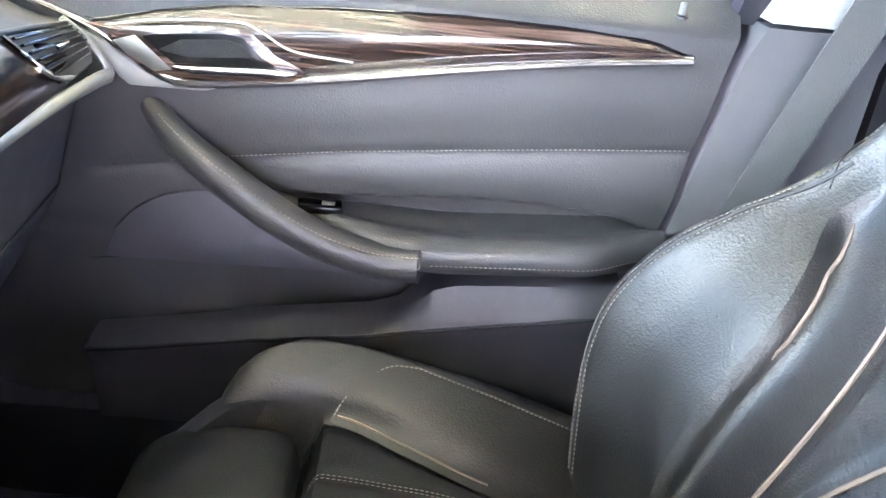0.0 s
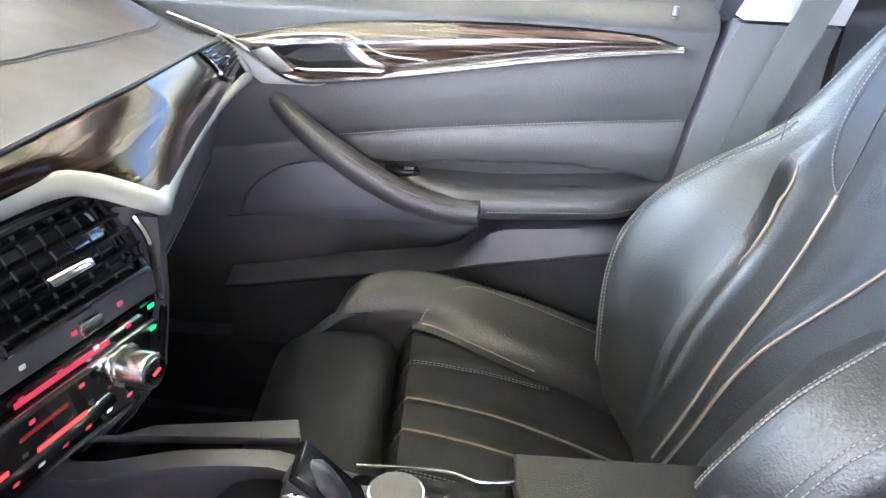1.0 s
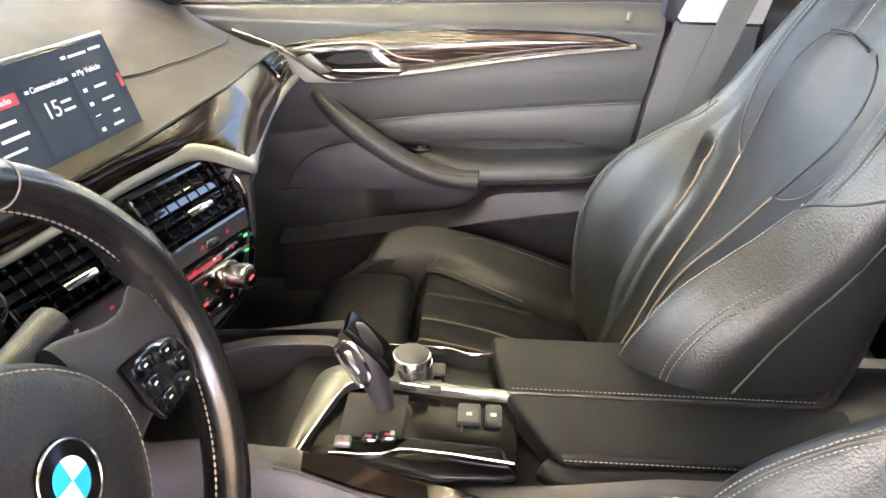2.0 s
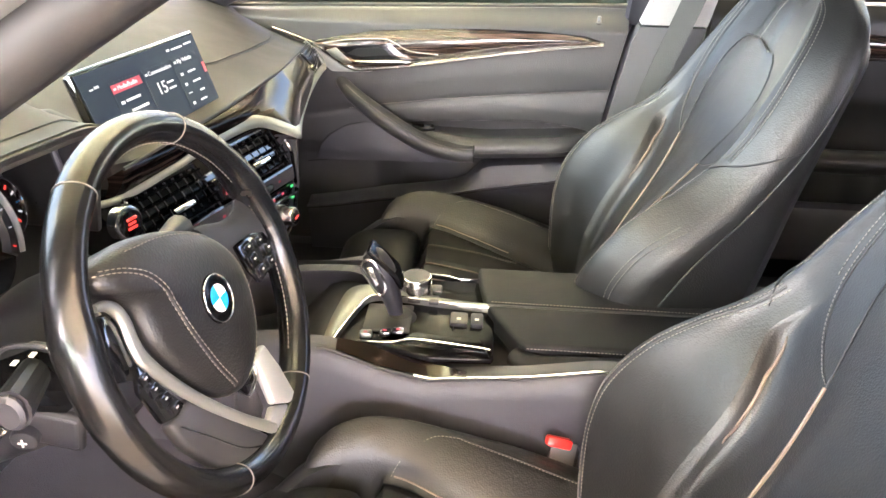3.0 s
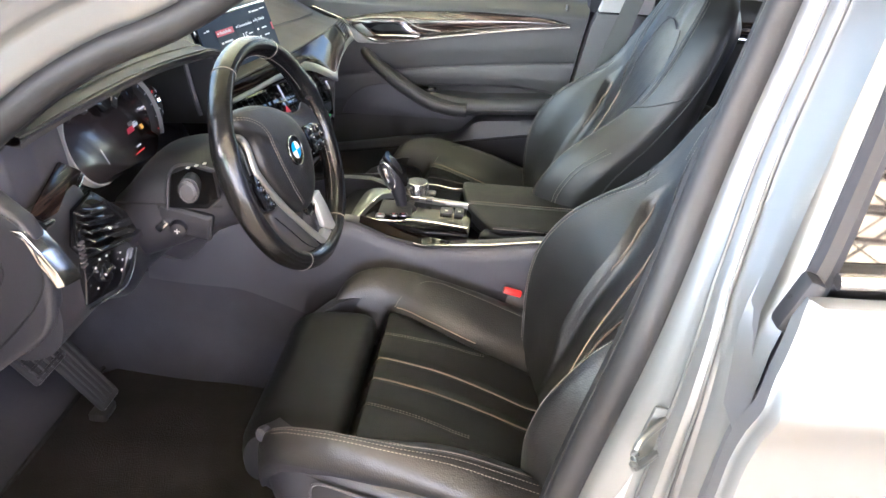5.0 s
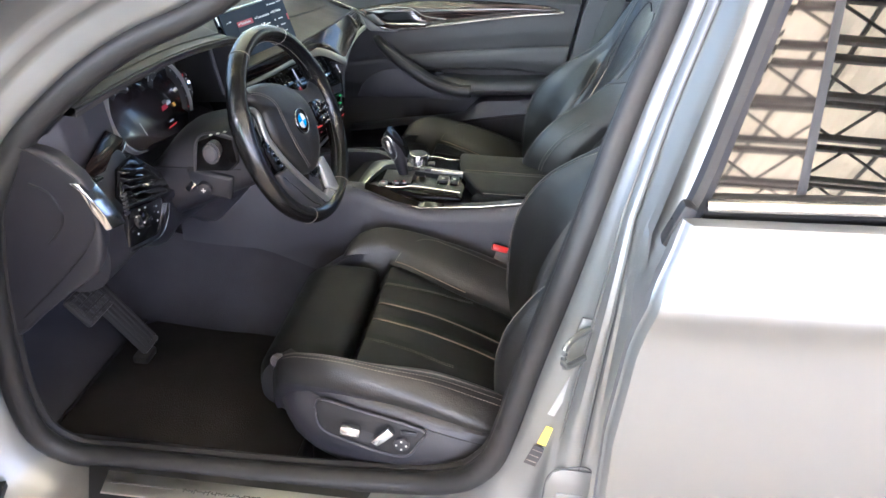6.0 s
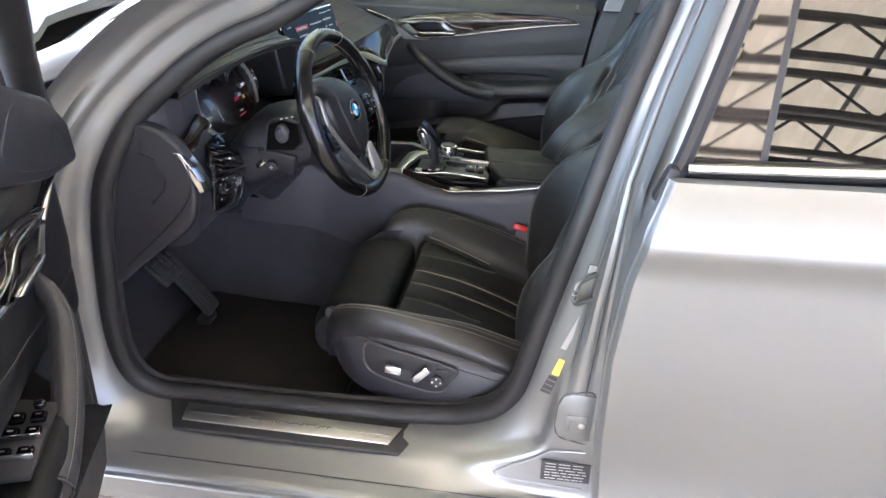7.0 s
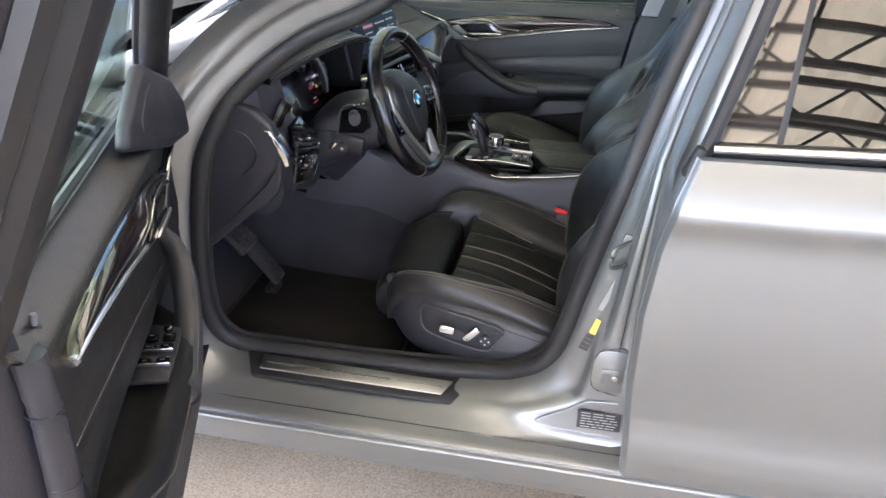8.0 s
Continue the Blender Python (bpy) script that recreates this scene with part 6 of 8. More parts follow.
part("glovebox", sheet(glove, steps(0, 1, 30), steps(0, 1, 26), (-0.03, 0, 0)), HARD, dash, "black grained glovebox lid")
part("glovebox_gap", tube([V3(*glove(u, 0.36)) + V3(0.001, 0, 0) for u in steps(0.08, 0.95, 20)], 0.0014, 5), DARK, dash)
part("glovebox_cheek", prism([(-0.304, 0.158, 0.862), (-0.306, 0.158, 0.79), (-0.315, 0.158, 0.72), (-0.345, 0.158, 0.672), (-0.43, 0.158, 0.60), (-0.60, 0.158, 0.56), (-0.60, 0.158, 0.86)], (0, 0.012, 0)), SOFT, dash)
part("core", box((-0.80, 0.0, 0.83), (0.30, 1.30, 0.13), 0.02), DARK, dash)

# ---- centre stack ----
FACE = [(0.58, -0.125), (0.605, -0.10), (0.64, -0.065), (0.682, -0.03), (0.71, -0.012), (0.735, -0.003), (0.78, 0.004), (0.845, 0.0), (0.875, -0.018), (0.905, -0.050)]
SN = V3(0.94, -0.32, 0.08).normalized()


def stack(y, z, off=0.0):
    return V3(lerp(-0.306, -0.412, (0.165 - y) / 0.30) + line(z, FACE), y, z) + SN * off


unit = thing("centre_stack", "gloss black centre stack with vents and climate controls", "control panel")


def stack_slab(y0, y1, z0, z1, off, th, bevel=0.002):
    return prism([stack(y0, z0, off), stack(y1, z0, off), stack(y1, z1, off), stack(y0, z1, off)], SN * th, bevel)


part("stack_body", sheet(lambda u, v: stack(u, v, -0.012), steps(-0.165, 0.157, 20), steps(0.60, 0.892, 30), (-0.06, 0, 0)), GLOSS, unit, "gloss black fascia")
edge_path = [stack(0.158, z, -0.004) for z in steps(0.862, 0.60, 24)]
part("edge_trim", tube(edge_path, 0.0035, 8), GLOSS, unit)


def make_vent(y0, y1, name):
    part("vent_frame", join(*[tube([stack(a, b, 0.001), stack(c, d, 0.001)], 0.0028, 6) for a, b, c, d in ((y0, 0.826, y1, 0.826), (y1, 0.826, y1 - 0.004, 0.886), (y1 - 0.004, 0.886, y0, 0.886), (y0, 0.886, y0, 0.826))]), GLOSS, unit)
    part("vent_cavity", stack_slab(y0, y1, 0.827, 0.886, -0.0115, 0.001, 0), DARK, unit)
    for k in range(5):
        z = 0.834 + 0.0108 * k
        part("vent_slat", prism([stack(y0, z, -0.010), stack(y1, z, -0.010), stack(y1, z + 0.0016, 0.0), stack(y0, z + 0.0016, 0.0)], (0, 0, 0.0022)), PLATE, unit)
    for k in range(8):
        y = lerp(y0, y1, (k + 0.5) / 8)
        part("vent_vane", prism([stack(y, 0.828, -0.011), stack(y, 0.884, -0.011), stack(y, 0.884, -0.005), stack(y, 0.828, -0.005)], (0, 0.0015, 0)), DARK, unit)
    ym = lerp(y0, y1, 0.5)
    part("vent_tab", stack_slab(ym - 0.018, ym + 0.018, 0.851, 0.857, 0.001, 0.006, 0.002), BRIGHT, unit, "chrome vent tab")


make_vent(0.022, 0.145, "right")
make_vent(-0.135, -0.012, "left")
hz = part("hazard_button", stack_slab(-0.010, 0.020, 0.832, 0.862, -0.004, 0.006, 0.003), GLOSS, unit, "hazard warning button with a red triangle")
part("red_triangle", prism([stack(0.012, 0.840, 0.0028), stack(-0.003, 0.840, 0.0028), stack(0.0045, 0.854, 0.0028)], SN * 0.0006), LIT_DARKRED, hz)
part("key_strip", stack_slab(-0.14, 0.152, 0.802, 0.822, -0.008, 0.008, 0.002), HARD, unit, "grey strip with keys")
part("volume_wheel", stack_slab(0.075, 0.095, 0.806, 0.818, 0.0, 0.006, 0.003), CHROME, unit)
part("climate_panel", stack_slab(-0.14, 0.152, 0.700, 0.798, -0.008, 0.006, 0.002), GLOSS, unit, "gloss black climate panel")
part("silver_bar", stack_slab(-0.13, 0.145, 0.7765, 0.7825, -0.003, 0.005, 0.001), CHROME, unit, "satin silver bar")
part("silver_bar", stack_slab(-0.13, 0.130, 0.706, 0.711, -0.003, 0.005, 0.001), CHROME, unit, "satin silver bar")
for cy in (0.115, -0.110):
    kn = part("climate_knob", cyl(tuple(stack(cy, 0.757, -0.004)), tuple(SN), 0.0145, 0.030, 28, 0.003), CHROME, unit, "knurled satin chrome temperature knob")
    part("knob_cap", cyl(tuple(stack(cy, 0.757, 0.0255)), tuple(SN), 0.0105, 0.002, 24, 0.0005), GLOSS, kn)
    part("knob_mark", box(stack(cy, 0.757, 0.0280), (0.001, 0.008, 0.002), 0, Euler((0.3, 0, -0.33)).to_matrix()), LIT_RED, kn)
    part("knob_ring", cyl(tuple(stack(cy, 0.757, -0.006)), tuple(SN), 0.0175, 0.006, 28, 0.001), BRIGHT, kn)
for y0, y1 in ((0.035, 0.078), (-0.025, 0.012)):
    part("heat_bar", stack_slab(y0, y1, 0.738, 0.742, -0.0018, 0.001, 0), LIT_RED, unit, "lit red heater bar")
part("display_glow", stack_slab(0.02, 0.10, 0.786, 0.790, -0.0018, 0.001, 0), LIT_DARKRED, unit)
rng = random.Random(4)
for row, (z, n) in enumerate(((0.790, 8), (0.768, 6), (0.722, 12), (0.812, 6))):
    for k in range(n):
        y = lerp(-0.115, 0.135, (k + 0.5) / n)
        if row == 1 and abs(y) > 0.09:
            continue
        part("key_mark", stack_slab(y - 0.0022, y + 0.0022, z - 0.0016, z + 0.0016, -0.0015 if row < 3 else 0.0005, 0.0008, 0), LIT_DARKRED if (row + k) % 3 else WHITE_MARK, unit)
part("status_lamp", stack_slab(0.136, 0.142, 0.775, 0.778, 0.0022, 0.0006, 0), LIT_GREEN, unit, "green status lamp")
part("status_lamp", stack_slab(0.140, 0.146, 0.792, 0.795, -0.001, 0.0008, 0), LIT_GREEN, unit, "green status lamp")
part("start_bezel", cyl((-0.432, -0.163, 0.873), (0.93, -0.35, 0.12), 0.021, 0.014, 30, 0.004), CHROME, unit, "chrome start button bezel")
sb = part("start_button", cyl((-0.4195, -0.1675, 0.8745), (0.93, -0.35, 0.12), 0.0165, 0.003, 28, 0.001), GLOSS, unit, "black start button with red lettering")
for k in range(3):
    part("button_mark", box((-0.4160, -0.1688, 0.8812 - 0.0056 * k), (0.0012, 0.014 - 0.003 * (k % 2), 0.003), 0, Euler((0, 0.1, -0.36)).to_matrix()), LIT_RED, sb)

# ---- info screen ----
info = thing("info_screen", "wide tablet-style display, lit, above the dashboard", "screen")
TL, TR, BR = V3(-0.493, -0.104, 1.024), V3(-0.440, 0.146, 1.019), V3(-0.404, 0.124, 0.926)
EX = (TR - TL)
EY = (BR - TR)
EY = V3((TR.x - BR.x) * -1, -0.012, BR.z - TR.z)
EN = EX.cross(EY).normalized() * -1
if EN.x < 0:
    EN = -EN


def scr(u, v, off=0.0):
    return TL + EX * u + EY * v + EN * off


def scr_slab(u0, v0, u1, v1, off, th, bevel=0.0):
    return prism([scr(u0, v0, off), scr(u1, v0, off), scr(u1, v1, off), scr(u0, v1, off)], EN * th, bevel)


part("screen_case", scr_slab(0, 0, 1, 1, -0.014, 0.014, 0.004), GLOSS, info, "gloss black screen case")
part("case_edge", tube([scr(u, v, -0.002) for u, v in ((0.01, 0.0), (0.99, 0.0))], 0.0022, 6), CHROME, info)
glassy = part("display", scr_slab(0.015, 0.03, 0.985, 0.97, 0.0002, 0.0012), SCREEN, info, "lit dark blue display")
for u0 in (0.20, 0.455, 0.71):
    part("tile", scr_slab(u0, 0.24, u0 + 0.225, 0.93, 0.0016, 0.0008), SCREEN_TILE, glassy)
part("tile_header", scr_slab(0.20, 0.27, 0.425, 0.375, 0.0026, 0.0006), LIT_DARKRED, glassy, "red header bar")
part("tile_header", scr_slab(0.455, 0.255, 0.68, 0.36, 0.0026, 0.0006), SCREEN, glassy)
part("tile_header", scr_slab(0.71, 0.245, 0.935, 0.35, 0.0026, 0.0006), SCREEN, glassy)
part("marker", scr_slab(0.952, 0.42, 0.972, 0.56, 0.0026, 0.0006), LIT_DARKRED, glassy)
for u0, v0, u1, v1 in ((0.06, 0.22, 0.085, 0.25), (0.095, 0.20, 0.125, 0.25), (0.208, 0.30, 0.228, 0.345), (0.22, 0.47, 0.245, 0.53), (0.26, 0.47, 0.37, 0.52), (0.27, 0.60, 0.40, 0.65), (0.25, 0.72, 0.36, 0.76), (0.462, 0.285, 0.480, 0.335), (0.60, 0.47, 0.655, 0.51), (0.60, 0.55, 0.66, 0.59),
                       (0.70, 0.10, 0.725, 0.15), (0.74, 0.11, 0.84, 0.15), (0.86, 0.10, 0.93, 0.14), (0.718, 0.275, 0.736, 0.325), (0.735, 0.44, 0.755, 0.50), (0.80, 0.45, 0.87, 0.49), (0.735, 0.58, 0.755, 0.64), (0.81, 0.59, 0.88, 0.63), (0.735, 0.72, 0.765, 0.74), (0.84, 0.73, 0.88, 0.77), (0.735, 0.84, 0.755, 0.90), (0.81, 0.85, 0.87, 0.89)):
    vm = (v0 + v1) / 2
    part("text_bar", scr_slab(u0, lerp(v0, vm, 0.4), u1, lerp(v1, vm, 0.4), 0.0034, 0.0006), LIT_WHITE, glassy)


def lettering(words, u, v, size, name):
    fc = bpy.data.curves.new(name, "FONT")
    fc.body, fc.size, fc.extrude, fc.align_y = words, size, 0.0003, "CENTER"
    fo = new("lettering", fc)
    tm = bpy.data.meshes.new_from_object(fo.evaluated_get(bpy.context.evaluated_depsgraph_get()))
    bpy.data.objects.remove(fo)
    tm.materials.clear()
    tm.materials.append(LIT_WHITE)
    rot = Matrix((EX.normalized(), (EY * -1).normalized(), EN)).transposed().to_4x4()
    tm.transform(Matrix.Translation(scr(u, v, 0.0036)) @ rot)
    new(name, tm).parent = glassy


lettering("Media/Radio", 0.238, 0.322, 0.0078, "heading")
lettering("Communication", 0.488, 0.308, 0.0078, "heading")
lettering("My Vehicle", 0.745, 0.298, 0.0078, "heading")
lettering("15", 0.505, 0.53, 0.022, "date_number")

# ---- instrument cluster under its hood ----
clus = thing("instrument_cluster", "digital instrument cluster with silver ring bezels under a hood", "instrument cluster")
HOOD_X = [(-0.735, -0.500), (-0.60, -0.462), (-0.50, -0.444), (-0.39, -0.430), (-0.29, -0.416), (-0.20, -0.410)]
HOOD_Z = [(-0.735, 1.030), (-0.60, 1.054), (-0.50, 1.061), (-0.39, 1.060), (-0.28, 1.051), (-0.235, 1.044), (-0.20, 1.032)]


def hood(u, v):
    y = lerp(-0.664, -0.200, v)
    x1, z1 = table(y, HOOD_X), table(y, HOOD_Z)
    x = lerp(-0.90, x1, u)
    z = lerp(0.950, z1, u ** 0.8) + 0.010 * math.sin(math.pi * u)
    return (x, y, z - 0.10 * smooth(0.90, 1.0, v) * (1 - u) + 0.006 * smooth(0.6, 0.84, u) - 0.034 * smooth(0.82, 1.0, u))


part("hood", sheet(hood, steps(0, 1, 40), steps(0, 1, 50), (0.0, 0, -0.014)), DASH_TOP, clus, "black leather-look cluster hood")
rings = []
for v in steps(0.0, 1.0, 50):
    p = V3(*hood(1.0, v))
    th = lerp(0.012, 0.016, smooth(0.0, 0.3, v)) * (1 - 0.15 * smooth(0.94, 1.0, v))
    prof = [(-0.03, 0.0), (-0.010, 0.0), (-0.002, -0.06), (0.002, -0.22), (0.001, -0.55), (-0.004, -0.88), (-0.010, -1.0), (-0.05, -0.9), (-0.06, -0.4)]
    rings.append([p + V3(a, 0, b * th) for a, b in prof])
part("hood_lip", loft(rings), SOFT, clus, "black padded hood edge")
part("hood_seam", tube([V3(*hood(0.955, v)) + V3(0, 0, 0.0008) for v in steps(0.02, 0.97, 50)], 0.0009, 5), DARK, clus)
part("hood_cheek", prism([(-0.418, -0.212, 1.000), (-0.438, -0.205, 0.880), (-0.57, -0.140, 0.85), (-0.62, -0.140, 0.98), (-0.48, -0.185, 1.010)], (0, 0.010, 0), 0.003), DARK, clus)
part("cheek_strip", tube(curve_through([(-0.470, -0.208, 0.985), (-0.462, -0.207, 0.94), (-0.452, -0.206, 0.895)], 12), 0.004, 8), HARD, clus)
part("cluster_recess", sheet(lambda u, v: (lerp(-0.560, -0.580, v), lerp(-0.70, -0.130, u), lerp(0.80, 1.03, v)), steps(0, 1, 12), steps(0, 1, 8), (-0.02, 0, 0)), DARK, clus)
part("recess_floor", sheet(lambda u, v: (lerp(-0.565, -0.46, v), lerp(-0.52, -0.14, u), lerp(0.838, 0.800, v) + 0.02 * smooth(0.5, 0.9, u)), steps(0, 1, 16), steps(0, 1, 8), (0, 0, -0.012)), SOFT, clus)
part("hood_side", sheet(lambda u, v: (line(u, [(-0.710, -0.590), (-0.698, -0.556), (-0.680, -0.534), (-0.65, -0.520), (-0.60, -0.516), (-0.53, -0.522)]) + 0.016 * (1 - v), u, lerp(0.90 + 0.15 * max(0.0, u + 0.70), line(u, [(-0.71, 0.985), (-0.66, 1.012), (-0.60, 1.028)]), v)), steps(-0.710, -0.530, 40), steps(0, 1, 12), (-0.02, 0.0, 0)), HARD, clus, "grey panel beside the cluster")
CN, CU = V3(0.95, -0.05, 0.30).normalized(), V3(-0.30, 0, 0.95).normalized()


def cl(y, z, off=0.0):
    return V3(-0.530, y, 0.915) + CU * (z - 0.915) + CN * off


def arc_band(cy, cz, r0, r1, a0, a1, off, th, n=40, taper=True):
    """A flat bowed band between two radii, with depth."""
    rings = []
    for i, a in enumerate(steps(radians(a0), radians(a1), n)):
        w = math.sin(math.pi * min(1, max(0.0, i / (n - 1)))) ** 0.4 if taper else 1.0
        rm = (r0 + r1) / 2
        ra, rb = lerp(rm, r0, max(0.12, w)), lerp(rm, r1, max(0.12, w))
        c, s = math.cos(a), math.sin(a)
        rings.append([cl(cy + ra * c, cz + ra * s, off), cl(cy + lerp(ra, rb, 0.3) * c, cz + lerp(ra, rb, 0.3) * s, off + th), cl(cy + lerp(ra, rb, 0.75) * c, cz + lerp(ra, rb, 0.75) * s, off + th), cl(cy + rb * c, cz + rb * s, off)])
    return loft(rings)


LC, TC = (-0.432, 0.922), (-0.292, 0.908)
outl = [(LC[0] + 0.074 * math.cos(a), LC[1] + 0.064 * math.sin(a)) for a in steps(radians(75), radians(285), 20)] + [(TC[0] + 0.070 * math.cos(a), TC[1] + 0.066 * math.sin(a)) for a in steps(radians(-80), radians(95), 20)] + [(-0.32, 0.955), (-0.36, 0.955)]
disp = part("cluster_display", prism([cl(a, b, -0.012 - 0.17 * (b - 0.915)) for a, b in outl], CN * 0.004, 0.001), CLUSTER_GLASS, clus, "dark gloss instrument display")
part("silver_ring", arc_band(*LC, 0.059, 0.067, 118, 268, 0.0, 0.010), SILVER, clus, "thick silver ring bezel")
part("tacho_ring", arc_band(*TC, 0.067, 0.0725, -38, 138, 0.004, 0.007), SILVER, clus, "bright tachometer ring")
part("scale_ring", arc_band(*TC, 0.046, 0.0672, -42, 140, 0.002, 0.006, taper=False), DARK, clus, "black scale ring")
part("scale_ring", arc_band(*LC, 0.040, 0.0525, 55, 122, 0.0, 0.006, taper=False), DARK, clus, "black scale ring")
part("ring_bridge", prism([cl(a, b, 0.001) for a, b in ((-0.388, 0.966), (-0.372, 0.945), (-0.352, 0.944), (-0.340, 0.962))], CN * 0.010, 0.003), GLOSS, clus)
part("ring_bridge", prism([cl(a, b, 0.001) for a, b in ((-0.300, 0.958), (-0.292, 0.936), (-0.278, 0.938), (-0.268, 0.960))], CN * 0.010, 0.003), GLOSS, clus)
for k in range(9):
    a = radians(lerp(-34, 128, k / 8))
    p = cl(TC[0] + 0.0575 * math.cos(a), TC[1] + 0.0575 * math.sin(a), 0.0086)
    part("scale_mark", box(p, (0.0008, 0.0014, 0.004), 0, Euler((a + 1.57, -0.3, 0)).to_matrix()), LIT_RED if k == 0 else LIT_WHITE, clus)
for k in range(3):
    a = radians(lerp(60, 112, k / 2))
    part("scale_mark", box(cl(LC[0] + 0.0465 * math.cos(a), LC[1] + 0.0465 * math.sin(a), 0.0066), (0.0008, 0.0014, 0.004), 0, Euler((a + 1.57, -0.3, 0)).to_matrix()), LIT_WHITE, clus)
for y, v, w, h, mt in ((-0.275, 0.888, 0.008, 0.007, LIT_AMBER), (-0.315, 0.870, 0.014, 0.002, LIT_WHITE), (-0.290, 0.903, 0.010, 0.0015, LIT_WHITE), (-0.255, 0.915, 0.008, 0.0015, LIT_WHITE), (-0.402, 0.876, 0.0006, 0.024, LIT_WHITE), (-0.245, 0.872, 0.004, 0.002, LIT_RED)):
    lo, hi = -0.0075 - 0.17 * (v - 0.915), -0.0075 - 0.17 * (v + h - 0.915)
    part("readout", prism([cl(y, v, lo), cl(y + w, v, lo), cl(y + w, v + h, hi), cl(y, v + h, hi)], CN * 0.0006), mt, disp)
part("side_gauge", arc_band(-0.222, 0.912, 0.030, 0.035, -80, 84, -0.002, 0.006), BRIGHT, clus, "small chrome edged gauge")
part("side_gauge", arc_band(-0.485, 0.898, 0.030, 0.036, 140, 285, -0.002, 0.006), BRIGHT, clus, "small chrome edged gauge")
for k in range(5):
    a = radians(-60 + 26 * k)
    part("gauge_mark", box(cl(-0.222 + 0.024 * math.cos(a), 0.912 + 0.024 * math.sin(a), 0.002), (0.001, 0.005, 0.0018), 0, Euler((a, -0.3, 0)).to_matrix()), (LIT_RED, LIT_WHITE, BLUE, LIT_WHITE, LIT_RED)[k], clus)
for y, v, w, h, mt in ((-0.318, 0.893, 0.026, 0.008, LIT_DARKRED), (-0.306, 0.902, 0.018, 0.006, CAP), (-0.296, 0.897, 0.020, 0.005, LIT_WHITE), (-0.330, 0.862, 0.034, 0.0016, LIT_RED)):
    lo, hi = -0.0074 - 0.17 * (v - 0.915), -0.0074 - 0.17 * (v + h - 0.915)
    part("display_graphic", prism([cl(y, v, lo), cl(y + w * 0.9, v, lo), cl(y + w, v + h, hi), cl(y + w * 0.2, v + h, hi)], CN * 0.0004), mt, disp)
part("warning_lamp", prism([cl(-0.506 + 0.0025 * math.cos(a), 0.950 + 0.003 * math.sin(a), 0.004) for a in steps(0, 2 * math.pi, 11)[:-1]], CN * 0.002), LIT_RED, clus, "red warning lamp")

# ---- driver's side of the dashboard ----
left = thing("driver_fascia", "black lower fascia with side vent and light switch panel", "dashboard")


def fascia(u, v):
    y = lerp(-0.695, -0.15, u)
    prof_x = [(0.0, -0.485), (0.12, -0.462), (0.30, -0.452), (0.50, -0.455), (0.64, -0.470), (0.74, -0.492), (0.82, -0.52), (1.0, -0.66)]
    prof_z = [(0.0, 0.915), (0.12, 0.870), (0.30, 0.815), (0.50, 0.775), (0.64, 0.750), (0.74, 0.738), (0.82, 0.736), (1.0, 0.760)]
    drop = 0.045 * smooth(0.30, 0.9, u) * smooth(0.4, 0.8, v)
    back = 0.03 * smooth(0.35, 0.55, u) * (1 - v)
    return (table(v, prof_x) - back, y, table(v, prof_z) - drop - 0.085 * smooth(0.24, 0.36, u) * (1 - v))


part("lower_fascia", sheet(fascia, steps(0, 1, 50), steps(0, 1, 40), (-0.03, 0, 0)), SOFT, left, "black grained lower fascia")
end = curve_through([(-0.520, -0.712, 0.968), (-0.490, -0.712, 0.952), (-0.464, -0.712, 0.930), (-0.449, -0.712, 0.880), (-0.452, -0.712, 0.815), (-0.472, -0.712, 0.775), (-0.515, -0.712, 0.742), (-0.575, -0.712, 0.690), (-0.625, -0.712, 0.648), (-0.70, -0.712, 0.64), (-0.76, -0.712, 0.72), (-0.76, -0.712, 0.88), (-0.66, -0.712, 0.97)], 48, True)
part("fascia_end", prism(end, (0, 0.03, 0), 0.008, 3), SOFT, left, "black fascia end cap")
part("end_cap_line", tube(curve_through([(-0.540, -0.7135, 0.972), (-0.500, -0.7135, 0.950), (-0.466, -0.7135, 0.926), (-0.452, -0.7135, 0.868), (-0.476, -0.7135, 0.818), (-0.530, -0.7135, 0.758), (-0.60, -0.7135, 0.69)], 30), 0.0012, 5), DARK, left)
part("end_handhold", tube(curve_through([(-0.540, -0.7135, 0.918), (-0.515, -0.7135, 0.908), (-0.500, -0.7135, 0.882), (-0.505, -0.7135, 0.855), (-0.530, -0.7135, 0.825)], 20), 0.0018, 5), DARK, left)
part("kick_panel", prism([(-0.66, -0.700, 0.30), (-0.66, -0.700, 0.70), (-1.0, -0.69, 0.75), (-1.0, -0.69, 0.30)], (0, 0.02, 0), 0.004), SOFT, left, "black footwell side panel")
part("kick_panel", prism([(-0.60, 0.705, 0.27), (-0.60, 0.705, 0.80), (-1.12, 0.70, 0.85), (-1.12, 0.70, 0.27)], (0, 0.02, 0), 0.004), SOFT, left, "black footwell side panel")
part("underside", sheet(lambda u, v: (lerp(-0.60, -1.0, v), lerp(-0.70, -0.14, u), lerp(0.745 - 0.04 * smooth(0.3, 0.9, u), 0.76, v)), steps(0, 1, 8), steps(0, 1, 8), (0, 0, 0.01)), DARK, left)


def knee(u, v):
    y = lerp(-0.36, -0.166, u)
    z = lerp(0.745, lerp(0.70, 0.615, smooth(0.0, 0.9, u)), v)
    x0 = -0.49 - 0.10 * (0.745 - z) / 0.2
    x1 = line(z, [(0.515, -0.585), (0.55, -0.555), (0.605, -0.505), (0.68, -0.436), (0.745, -0.405)])
    return (lerp(x0, x1, smooth(0.0, 1.0, u)), y, z)


